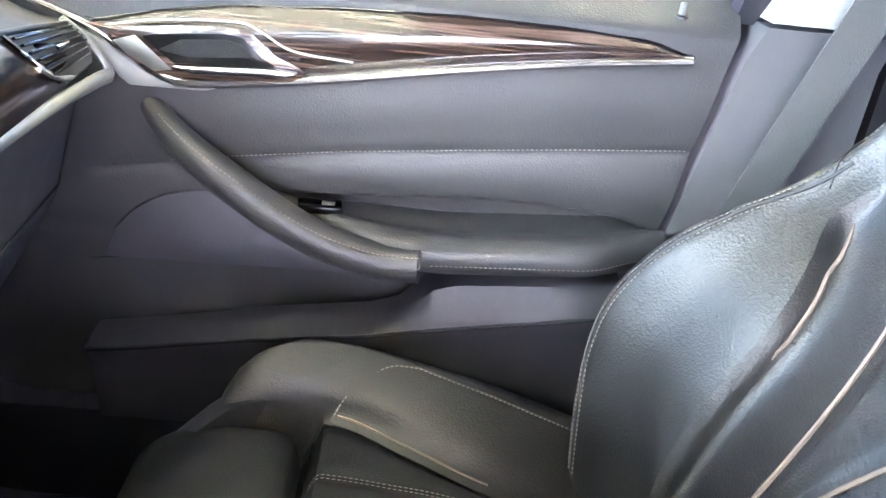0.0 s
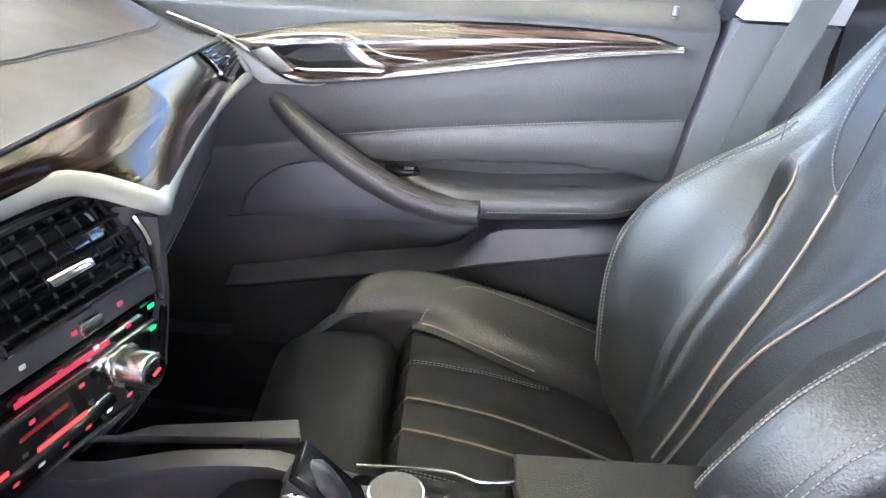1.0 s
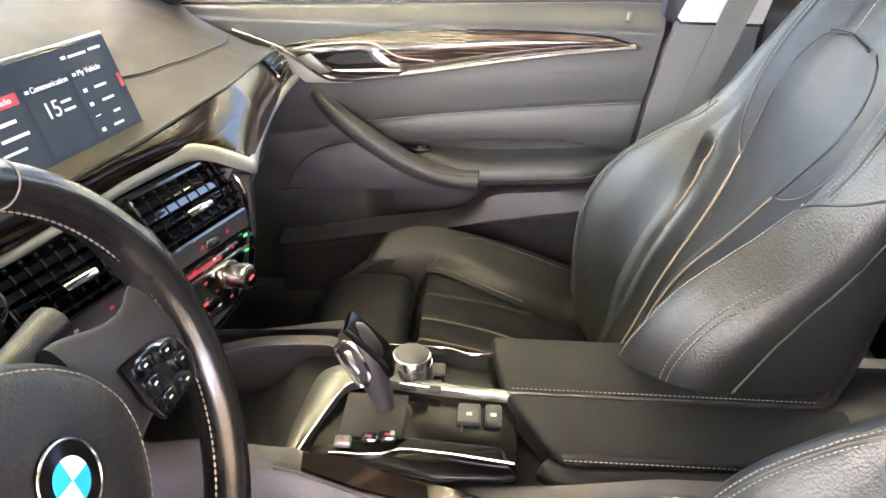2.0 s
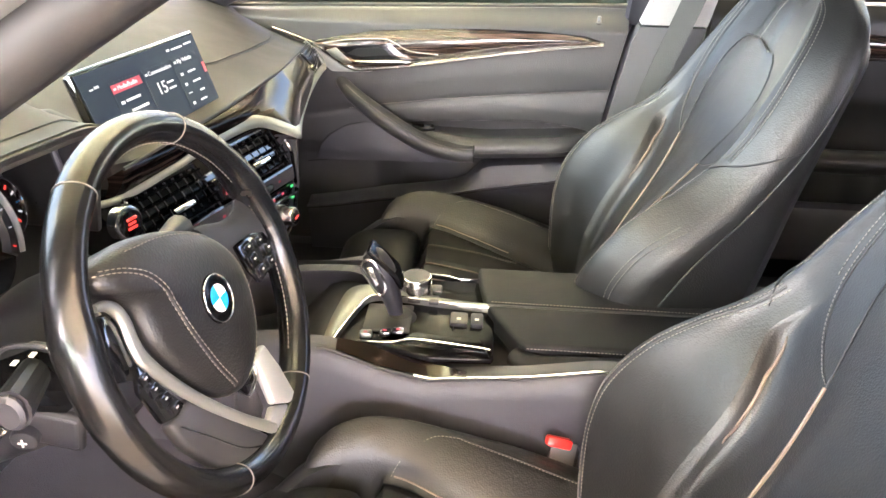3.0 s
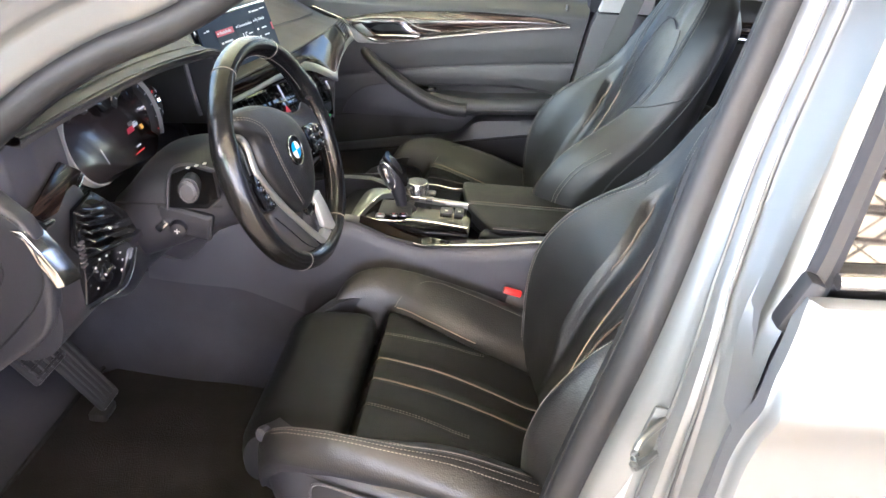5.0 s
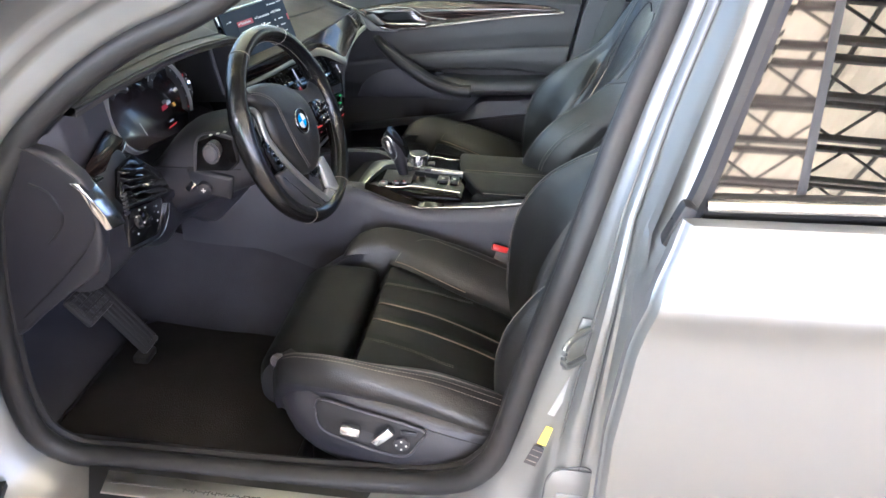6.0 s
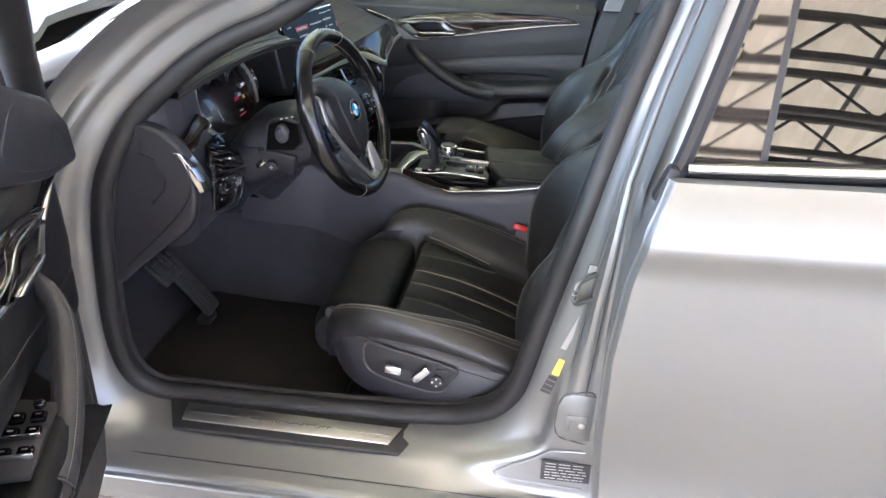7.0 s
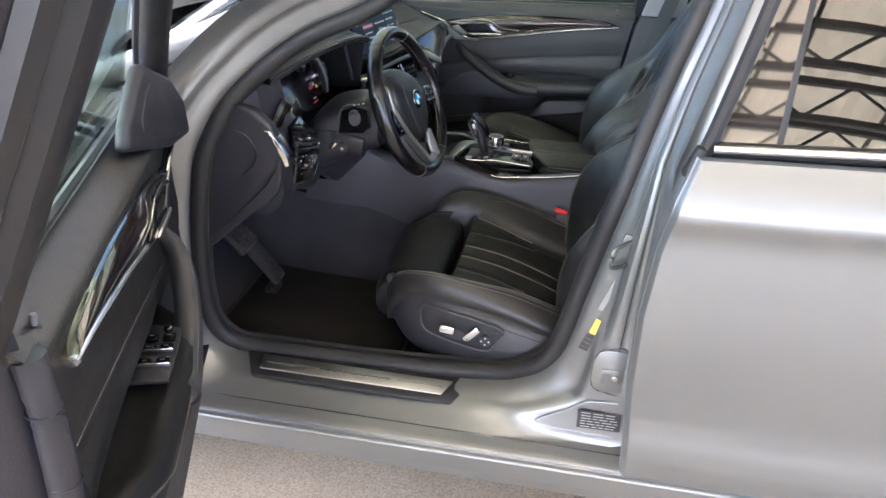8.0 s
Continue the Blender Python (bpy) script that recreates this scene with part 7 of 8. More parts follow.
part("knee_panel", sheet(knee, steps(0, 1, 24), steps(0, 1, 20), (-0.02, 0, 0)), HARD, left, "grey knee panel beside the console")
bar = prism([(-0.482, -0.716, 0.926), (-0.466, -0.717, 0.926), (-0.449, -0.716, 0.900), (-0.437, -0.710, 0.872), (-0.434, -0.704, 0.852), (-0.443, -0.709, 0.850), (-0.453, -0.715, 0.884), (-0.466, -0.716, 0.912)], (0.004, 0.034, -0.006), 0.003, 3)
part("chrome_bar", bar, CHROME, left, "satin chrome corner bar")
chv = chrome_ribbon([(-0.497, -0.520, 0.910), (-0.492, -0.545, 0.903), (-0.486, -0.590, 0.893), (-0.480, -0.630, 0.897), (-0.474, -0.662, 0.905)], [(0, 0.002), (0.5, 0.004), (1, 0.006)], "chrome_spur", 24)
chv.parent = left
part("wood_spur", prism([(-0.505, -0.560, 0.942), (-0.497, -0.525, 0.916), (-0.485, -0.600, 0.896), (-0.478, -0.655, 0.908), (-0.486, -0.668, 0.920)], (0.004, 0, 0.003), 0.001), WOOD_DASH_SHADED, left, "dark wood corner inlay")
vent = part("side_vent", prism([(-0.476, -0.600, 0.898), (-0.474, -0.560, 0.905), (-0.452, -0.522, 0.862), (-0.447, -0.508, 0.828), (-0.446, -0.540, 0.832), (-0.445, -0.645, 0.858), (-0.448, -0.660, 0.880)], (0.010, 0, 0.003), 0.002), GLOSS, left, "gloss black side air vent")
for k in range(5):
    f = k / 4
    part("vent_slat", box((lerp(-0.455, -0.434, f), lerp(-0.588, -0.580, f), lerp(0.894, 0.850, f)), (0.014, lerp(0.07, 0.115, f), 0.0028), 0.001, Euler((-0.30, 0.25, 0)).to_matrix()), GLOSS, vent)
part("vent_tab", box((-0.436, -0.578, 0.868), (0.010, 0.022, 0.005), 0.002, Euler((-0.3, 0, 0)).to_matrix()), CHROME, vent)
part("vent_wheel", join(*[box((-0.437, -0.652, 0.852 + 0.006 * k), (0.004, 0.010, 0.0025), 0) for k in range(6)]), HARD, vent)
LP = [V3(-0.449, -0.646, 0.852), V3(-0.447, -0.540, 0.826), V3(-0.450, -0.518, 0.806), V3(-0.452, -0.532, 0.778), V3(-0.456, -0.555, 0.764), V3(-0.458, -0.640, 0.784)]
lightp = part("light_switch_panel", prism(LP, (0.010, 0, 0.003), 0.003), GLOSS, left, "gloss black light switch panel")
LNORM = V3(0.97, -0.06, 0.2)
part("light_knob", cyl((-0.446, -0.606, 0.818), LNORM, 0.014, 0.014, 26, 0.003), GLOSS, lightp, "black light switch knob")
part("knob_bar", box((-0.4315, -0.607, 0.821), (0.004, 0.024, 0.004), 0.001), CHROME, lightp)
part("panel_edge", tube(curve_through([LP[2] + V3(0.011, 0.002, 0), LP[3] + V3(0.011, 0.002, 0), LP[4] + V3(0.011, 0, -0.001), LP[5] + V3(0.011, 0, -0.002)], 20), 0.0014, 6), CHROME, lightp)
for k, (dy, dz) in enumerate(((-0.020, 0.016), (-0.008, 0.022), (0.010, 0.018), (0.045, 0.004), (0.048, -0.008), (0.042, -0.020), (-0.022, -0.012))):
    part("key_mark", box((-0.4385, -0.606 + dy, 0.818 + dz), (0.001, 0.003, 0.002), 0), WHITE_MARK, lightp)

# ---- steering column ----
col = thing("steering_column", "black steering column shroud with stalks", "steering column")
rings = []
for t in steps(0, 1, 22):
    x = lerp(-0.325, -0.56, t)
    zt = table(x, [(-0.56, 0.785), (-0.50, 0.842), (-0.455, 0.893), (-0.41, 0.912), (-0.37, 0.916), (-0.325, 0.908)])
    zb = table(x, [(-0.56, 0.700), (-0.46, 0.738), (-0.38, 0.775), (-0.325, 0.800)])
    hy = lerp(0.068, 0.092, t)
    zc, hz = (zt + zb) / 2, (zt - zb) / 2
    rings.append([V3(x, -0.37 + hy * math.copysign(abs(math.cos(a)) ** 0.7, math.cos(a)), zc + hz * math.copysign(abs(math.sin(a)) ** 0.7, math.sin(a))) for a in steps(0, 2 * math.pi, 33)[:-1]])
part("shroud", loft(rings), SOFT, col, "black plastic column shroud")
part("shroud_joint", tube([V3(x, -0.37 - lerp(0.068, 0.092, (-0.325 - x) / 0.235) * 0.985 - 0.001, 0.842) for x in steps(-0.34, -0.50, 10)], 0.0012, 5), DARK, col)
pod = part("stalk_pod", prism([(-0.412, -0.452, 0.842), (-0.402, -0.452, 0.900), (-0.372, -0.452, 0.914), (-0.340, -0.448, 0.906), (-0.335, -0.448, 0.862), (-0.352, -0.452, 0.846)], (0, -0.010, 0), 0.005, 3), DARK, col, "raised black stalk pod with the recess shade drawn on it")
part("pod_shade", prism([(-0.409, -0.4622, 0.846), (-0.400, -0.4622, 0.897), (-0.372, -0.4622, 0.910), (-0.343, -0.4590, 0.902), (-0.338, -0.4590, 0.864), (-0.353, -0.4622, 0.849)], (0, -0.0012, 0)), PLATE, pod)
part("pod_rim", tube(curve_through([(-0.412, -0.4625, 0.842), (-0.402, -0.4625, 0.900), (-0.372, -0.4625, 0.914), (-0.340, -0.459, 0.906)], 24), 0.0022, 6), HARD, pod)
rings = []
for t in steps(0, 1, 12):
    p = V3(-0.376, -0.450, 0.884).lerp(V3(-0.350, -0.530, 0.905), t)
    ra, rb = lerp(0.012, 0.014, t), lerp(0.015, 0.018, t)
    rings.append([p + V3(ra * math.cos(a) * 0.95, 0.2 * ra * math.cos(a), rb * math.sin(a)) for a in steps(radians(30), radians(390), 15)[:-1]])
stalk = part("indicator_stalk", loft(rings), SOFT, col, "black indicator stalk", 20)
part("stalk_cap", loft([[V3(-0.350, -0.530, 0.905) + V3(0.0125 * k * math.cos(a), -dy, 0.0165 * k * math.sin(a)) for a in steps(radians(30), radians(390), 15)[:-1]] for k, dy in ((0.94, 0.0), (0.94, 0.003), (0.70, 0.006))]), HARD, stalk, "dark grey stalk end", 20)
for k in range(3):
    part("stalk_mark", box((-0.360 + 0.006 * k, -0.500 + 0.014 * k, 0.925 - 0.002 * k), (0.004, 0.006, 0.001), 0), WHITE_MARK, stalk)
part("stalk", tube(curve_through([(-0.360, -0.31, 0.888), (-0.350, -0.265, 0.890), (-0.345, -0.205, 0.893)], 14), [0.011 + 0.004 * (i / 13) for i in range(14)], 10), SOFT, col, "black wiper stalk")
AQ = Euler((0.16, 0.22, 0.04)).to_matrix()
part("adjuster_gap", box((-0.398, -0.4395, 0.815), (0.084, 0.012, 0.048), 0.010, AQ, 3), DARK, col)
part("adjuster_plate", box((-0.397, -0.4410, 0.815), (0.078, 0.012, 0.042), 0.009, AQ, 3), SOFT, col, "dark column adjuster plate")
part("adjuster_knob", cyl((-0.405, -0.444, 0.808), (0.1, -1, -0.2), 0.0125, 0.012, 18, 0.003), SOFT, col)
part("adjuster_mark", join(box((-0.4040, -0.4570, 0.8055), (0.008, 0.001, 0.0016), 0), box((-0.4040, -0.4570, 0.8055), (0.0016, 0.001, 0.008), 0)), WHITE_MARK, col)
part("adjuster_tip", box((-0.4290, -0.4470, 0.8090), (0.012, 0.010, 0.024), 0.003, Euler((0.1, 0.75, 0)).to_matrix()), CHROME, col, "satin chrome adjuster lever")

# ---- steering wheel ----
WHEEL_C = V3(-0.2705, -0.3645, 0.9040)
WHEEL_TILT, WHEEL_YAW = radians(21.0), radians(-6.0)
WN = V3(math.cos(WHEEL_TILT) * math.cos(WHEEL_YAW), math.cos(WHEEL_TILT) * math.sin(WHEEL_YAW), math.sin(WHEEL_TILT))
WY = V3(0, 0, 1).cross(WN).normalized()
WU = WN.cross(WY)


def wh(y, v, n=0.0):
    """y towards the passenger, v up the wheel, n towards the driver."""
    return WHEEL_C + WY * (y * 0.93) + WU * (v * 0.93) + WN * n


wheel = thing("steering_wheel", "worn glossy black leather steering wheel with silver spokes", "steering wheel")
R = 0.1735
RIM_OFF = (0.004, -0.005)


def rim_ring(a, grow=0.0):
    c, s = math.cos(a), math.sin(a)
    thumb = 0.0025 * (math.exp(-((abs(math.cos(a)) - 0.94) / 0.05) ** 2) if s > -0.1 else 0)
    out = []
    for k in range(16):
        t = 2 * math.pi * k / 16
        rr = R + (0.0150 + grow + thumb) * math.cos(t)
        out.append(wh(RIM_OFF[0] + rr * c, RIM_OFF[1] + rr * s, (0.0175 + grow + thumb) * math.sin(t)))
    return out


rings = [rim_ring(a) for a in steps(0, 2 * math.pi, 97)]
part("rim", loft(rings, True, False), LEATHER_WORN, wheel, "polished black leather rim")
for deg in (62, 118, 242, 298, 20, 160):
    a = radians(deg)
    c, s = math.cos(a), math.sin(a)
    part("rim_seam", tube([wh(RIM_OFF[0] + (R + 0.0153 * math.cos(t)) * c, RIM_OFF[1] + (R + 0.0153 * math.cos(t)) * s, 0.0176 * math.sin(t)) for t in steps(0, 2 * math.pi, 25)], 0.0006, 5), THREAD, wheel)
stitch_row([wh(RIM_OFF[0] + (R - 0.0158) * math.cos(a), RIM_OFF[1] + (R - 0.0158) * math.sin(a), 0.001) for a in steps(-0.9, 4.04, 140)], "rim_stitching", THREAD, wheel)

# airbag cover: domed shield with a wing towards the other spoke
OUT2 = [(-0.118, 0.094), (-0.078, 0.097), (-0.024, 0.084), (0.029, 0.058), (0.060, 0.026), (0.071, -0.012), (0.056, -0.055), (0.028, -0.084), (0.0, -0.096), (-0.028, -0.095), (-0.050, -0.080), (-0.073, -0.050), (-0.089, -0.020), (-0.0985, 0.010), (-0.098, 0.032), (-0.099, 0.050), (-0.108, 0.065), (-0.121, 0.078)]
outline = [(p.x, p.y) for p in curve_through([(a, b, 0) for a, b in OUT2], 64, True)]
DC = (-0.008, 0.002)
rings = []
for sc, n in ((0.96, -0.020), (1.0, -0.004), (1.0, 0.004), (0.975, 0.011), (0.92, 0.0155), (0.82, 0.0185), (0.66, 0.0215), (0.45, 0.0235), (0.2, 0.0245), (0.04, 0.0248)):
    rings.append([wh(DC[0] + (a - DC[0]) * sc, DC[1] + (b - DC[1]) * sc, n) for a, b in outline])
pad = part("airbag_cover", loft(rings), LEATHER, wheel, "black leather airbag cover")


def on_cover_pad(a, b, lift=0.0):
    """The dome's height over a point of the cover."""
    best = 1.0
    ang = math.atan2(b - DC[1], a - DC[0])
    rad = math.hypot(a - DC[0], b - DC[1])
    for (p, q), (p2, q2) in zip(outline, outline[1:] + outline[:1]):
        d1 = math.remainder(math.atan2(q - DC[1], p - DC[0]) - ang, 2 * math.pi)
        d2 = math.remainder(math.atan2(q2 - DC[1], p2 - DC[0]) - ang, 2 * math.pi)
        if d1 * d2 <= 0 and abs(d1 - d2) < 1:
            edge = lerp(math.hypot(p - DC[0], q - DC[1]), math.hypot(p2 - DC[0], q2 - DC[1]), d1 / (d1 - d2) if d1 != d2 else 0)
            best = rad / max(1e-6, edge)
            break
    n = line(min(1.0, best), [(0.0, 0.0248), (0.2, 0.0245), (0.45, 0.0235), (0.66, 0.0215), (0.82, 0.0185), (0.92, 0.0155), (0.975, 0.011), (1.0, 0.004)])
    return wh(a, b, n + lift)


sweep = curve_through([(-0.118, 0.090, 0), (-0.097, 0.080, 0), (-0.079, 0.066, 0), (-0.069, 0.048, 0), (-0.066, 0.026, 0), (-0.064, 0.002, 0), (-0.058, -0.026, 0), (-0.049, -0.054, 0), (-0.036, -0.082, 0)], 50)
for off in (0.0, 0.005):
    stitch_row([on_cover_pad(p.x + off, p.y + off * 0.3, 0.0006) for p in sweep], "cover_seam", THREAD, pad, 0.0006, 0.005)
part("cover_groove", tube([on_cover_pad(p.x + 0.0025, p.y, -0.0002) for p in sweep], 0.0012, 5), DARK, pad)
right_edge = curve_through([(-0.078, 0.091, 0), (-0.024, 0.078, 0), (0.026, 0.053, 0), (0.055, 0.022, 0), (0.065, -0.012, 0), (0.051, -0.052, 0), (0.025, -0.078, 0), (-0.006, -0.090, 0)], 50)
stitch_row([on_cover_pad(p.x, p.y, 0.0006) for p in right_edge], "cover_seam", THREAD, pad, 0.0006, 0.005)
emblem = part("emblem", cyl(tuple(wh(-0.009, 0.000, 0.0235)), tuple(WN), 0.0225, 0.003, 36, 0.001), PLATE, wheel, "round blue and white emblem")
part("emblem_ring", tube([wh(-0.009 + 0.0230 * math.cos(a), 0.000 + 0.0230 * math.sin(a), 0.0262) for a in steps(0, 2 * math.pi, 37)[:-1]], 0.0009, 6, True), CHROME, emblem)
for q in range(4):
    pts = [wh(-0.009, 0.000, 0.0265)] + [wh(-0.009 + 0.0135 * math.cos(a), 0.000 + 0.0135 * math.sin(a), 0.0265) for a in steps(q * math.pi / 2, (q + 1) * math.pi / 2, 10)]
    part("emblem_quarter", prism(pts, WN * 0.0007), BLUE if q % 2 else ENAMEL, emblem)

# side spokes with key panels
for sgn in (1, -1):
    rings = []
    for t in steps(0, 1, 12):
        y = sgn * lerp(0.060, 0.163, t)
        hv = lerp(0.050, 0.036, smooth(0, 0.6, t)) + 0.012 * smooth(0.75, 1, t)
        vc = lerp(0.0, -0.006 if sgn > 0 else 0.012, t)
        rings.append([wh(y, vc + hv * math.cos(a), -0.010 + 0.013 * math.sin(a)) for a in steps(0, 2 * math.pi, 19)[:-1]])
    part("side_spoke", loft(rings), SOFT, wheel, "black side spoke")
    kp = ((0.086, 0.012), (0.125, 0.008), (0.150, -0.002), (0.160, -0.024), (0.150, -0.041), (0.100, -0.042), (0.090, -0.020)) if sgn > 0 else ((-0.124, 0.010), (-0.118, 0.000), (-0.103, -0.036), (-0.094, -0.054), (-0.110, -0.056), (-0.131, -0.048), (-0.137, -0.010))
    keypad = part("key_panel", prism([wh(a, b, 0.002) for a, b in kp], WN * 0.006, 0.003), GLOSS, wheel, "gloss black key panel")
    keys = ((0.104, 0.001, 0.020, 0.010), (0.130, -0.004, 0.018, 0.011), (0.104, -0.014, 0.016, 0.013), (0.140, -0.018, 0.018, 0.012), (0.110, -0.030, 0.018, 0.011), (0.134, -0.032, 0.016, 0.011)) if sgn > 0 else ((-0.126, -0.004, 0.012, 0.010), (-0.122, -0.018, 0.014, 0.011), (-0.117, -0.032, 0.015, 0.011), (-0.111, -0.046, 0.015, 0.009))
    for ky, kv, kw, kh in keys:
        kb = part("key", prism([wh(ky - kw / 2, kv - kh / 2, 0.0075), wh(ky + kw / 2, kv - kh / 2 - 0.002, 0.0075), wh(ky + kw / 2, kv + kh / 2 - 0.002, 0.0075), wh(ky - kw / 2, kv + kh / 2, 0.0075)], WN * 0.0030, 0.001), GLOSS, keypad)
        part("key_mark", prism([wh(ky - 0.0018, kv - 0.0007, 0.0112), wh(ky + 0.0018, kv - 0.0007, 0.0112), wh(ky + 0.0018, kv + 0.0007, 0.0112), wh(ky - 0.0018, kv + 0.0007, 0.0112)], WN * 0.0003), WHITE_MARK, kb)
# satin silver blades and the dark web between them
c = curve_through([wh(a, b, 0.006) for a, b in ((-0.132, 0.069), (-0.120, 0.065), (-0.1115, 0.056), (-0.109, 0.042), (-0.1125, 0.024), (-0.1115, 0.004), (-0.098, -0.027), (-0.078, -0.061), (-0.058, -0.090), (-0.030, -0.126), (0.002, -0.163))], 60)
rings = []
for i, p in enumerate(c):
    d = (c[min(59, i + 1)] - c[max(0, i - 1)]).normalized()
    s = d.cross(WN).normalized()
    w = line(i / 59, [(0, 0.003), (0.10, 0.006), (0.3, 0.0070), (0.5, 0.0056), (0.8, 0.0050), (1.0, 0.006)])
    rings.append([p + s * (w * math.cos(a)) + WN * (0.0045 * math.sin(a)) for a in steps(0, 2 * math.pi, 13)[:-1]])
part("silver_blade", loft(rings), SATIN, wheel, "satin silver spoke blade")
part("silver_blade", prism([wh(a, b, 0.002) for a, b in ((0.022, -0.090), (0.048, -0.088), (0.056, -0.122), (0.059, -0.160), (0.050, -0.167), (0.016, -0.143))], WN * 0.009, 0.003, 3), SILVER, wheel, "broad satin silver spoke blade")
part("blade_foot", prism([wh(a, b, 0.000) for a, b in ((0.016, -0.145), (0.050, -0.168), (0.040, -0.176), (0.006, -0.172), (-0.006, -0.152))], WN * 0.009, 0.003, 3), SILVER, wheel, "satin silver blade foot")
part("spoke_recess", prism([wh(a, b, -0.006) for a, b in ((0.000, -0.094), (0.024, -0.094), (0.016, -0.145), (-0.006, -0.152), (-0.026, -0.118))], WN * 0.004, 0.001), HARD, wheel, "dark recess between the blades")
part("lower_web", prism([wh(a, b, -0.010) for a, b in ((-0.120, -0.056), (-0.100, -0.058), (-0.080, -0.056), (-0.054, -0.094), (-0.026, -0.136), (-0.004, -0.166), (-0.020, -0.176), (-0.060, -0.160), (-0.095, -0.128), (-0.116, -0.086))], WN * 0.014, 0.005, 3), SATIN_BLACK, wheel, "dark satin lower web")
part("web_edge", tube(curve_through([wh(a, b, 0.0045) for a, b in ((-0.112, -0.066), (-0.085, -0.100), (-0.052, -0.142), (-0.016, -0.168))], 24), 0.0012, 6), CHROME, wheel)
part("spoke_panel", prism([wh(a, b, 0.000) for a, b in ((-0.132, 0.062), (-0.121, 0.058), (-0.117, 0.046), (-0.119, 0.030), (-0.121, 0.012), (-0.132, -0.002), (-0.150, 0.010), (-0.150, 0.040))], WN * 0.005, 0.002), GLOSS, wheel, "gloss black spoke panel")
part("blade_notch", prism([wh(a, b, 0.003) for a, b in ((-0.026, -0.086), (-0.010, -0.082), (0.012, -0.090), (0.006, -0.104), (-0.016, -0.108))], WN * 0.008, 0.003), GLOSS, wheel)
part("notch_rim", tube(curve_through([wh(a, b, 0.011) for a, b in ((-0.026, -0.086), (0.012, -0.090), (0.006, -0.104), (-0.016, -0.108))], 30, True), 0.0012, 6, True), CHROME, wheel)
part("hub", cyl(tuple(wh(0, 0, -0.075)), tuple(WN), 0.050, 0.062, 28, 0.008, 0.065), SOFT, wheel)

# ---- centre console ----
console = thing("centre_console", "grey plastic centre console with chrome and wood trim", "console")
EDGE_Z = [(-0.42, 0.640), (-0.30, 0.668), (-0.215, 0.668), (-0.15, 0.644), (-0.082, 0.630), (0.05, 0.644), (0.141, 0.660), (0.45, 0.665)]
EDGE_Y = [(-0.42, -0.075), (-0.25, -0.098), (-0.082, -0.104), (0.45, -0.110)]


def cheek(side):
    def f(u, v):
        x = lerp(-0.62, 0.46, u)
        y0, z0 = -line(x, EDGE_Y), line(x, EDGE_Z) + 0.06 * smooth(-0.36, -0.50, x)
        prof_y = [(0.0, -0.012), (0.03, -0.004), (0.10, 0.004), (0.5, 0.014), (0.8, 0.018), (1.0, 0.020)]
        y = y0 + line(v, prof_y) + 0.03 * smooth(-0.3, -0.6, x)
        z = lerp(z0, line(x, [(-0.62, 0.520), (-0.45, 0.505), (-0.25, 0.44), (0.46, 0.42)]), v)
        return (x, side * y + (0.045 if side > 0 else 0), z)
    return f


part("side_panel", sheet(cheek(-1), steps(0, 1, 60), [0, 0.01, 0.03, 0.06, 0.1] + steps(0.15, 1, 14), (0, 0.02, 0)), HARD, console, "grey plastic console side")
part("side_panel", sheet(cheek(1), steps(0, 1, 60), [0, 0.01, 0.03, 0.06, 0.1] + steps(0.15, 1, 14), (0, -0.02, 0)), HARD, console, "grey plastic console side")
def tunnel(side):
    def f(u, v):
        x = lerp(-1.0, 0.50, u)
        zt = line(x, [(-1.0, 0.60), (-0.62, 0.530), (-0.45, 0.515), (-0.25, 0.45), (0.46, 0.43)])
        y0 = -line(x, EDGE_Y) + 0.013 + 0.03 * smooth(-0.3, -0.6, x)
        return (x, side * (y0 + 0.035 * v ** 1.5) + (0.045 if side > 0 else 0), lerp(zt, 0.25, v))
    return f


part("tunnel_carpet", sheet(tunnel(-1), steps(0, 1, 40), steps(0, 1, 10), (0, 0.02, 0)), CARPET, console, "dark grey tunnel carpet")
part("tunnel_carpet", sheet(tunnel(1), steps(0, 1, 40), steps(0, 1, 10), (0, -0.02, 0)), CARPET, console, "dark grey tunnel carpet")
part("top_tray", sheet(lambda u, v: (u, lerp(line(u, EDGE_Y) + 0.012, -line(u, EDGE_Y) + 0.032, v), line(u, EDGE_Z) - 0.028 - 0.05 * smooth(-0.24, -0.30, u)), steps(-0.46, 0.46, 50), steps(0, 1, 10), (0, 0, -0.02)), DARK, console, "black console tray")
part("edge_strip", tube([(x, line(x, EDGE_Y) + 0.004, line(x, EDGE_Z) + 0.0015) for x in steps(-0.10, 0.16, 40)], 0.0018, 6), BRIGHT, console, "thin chrome edge strip")
part("edge_gap", tube([(x, line(x, EDGE_Y) + 0.002, line(x, EDGE_Z) + 0.0005) for x in steps(-0.23, 0.16, 40)], 0.0022, 6), DARK, console)
part("wing_panel", prism([(-0.40, 0.150, 0.655), (-0.20, 0.150, 0.668), (-0.21, 0.190, 0.655), (-0.36, 0.235, 0.60), (-0.46, 0.235, 0.56)], (0, 0.004, -0.012), 0.002), HARD, console, "grey console side wing")


def woodstrip(u, v):
    x = lerp(-0.205, -0.030, u)
    y = line(x, EDGE_Y) + 0.008 + 0.030 * v * math.sin(math.pi * min(1, 0.15 + u * 0.85))
    return (x, y, line(x, EDGE_Z) + 0.001 + 0.008 * v)


part("wood_strip", sheet(woodstrip, steps(0, 1, 24), steps(0, 1, 6), (0, 0, -0.006)), WOOD_GLOSS_SHADED, console, "dark gloss wood strip")

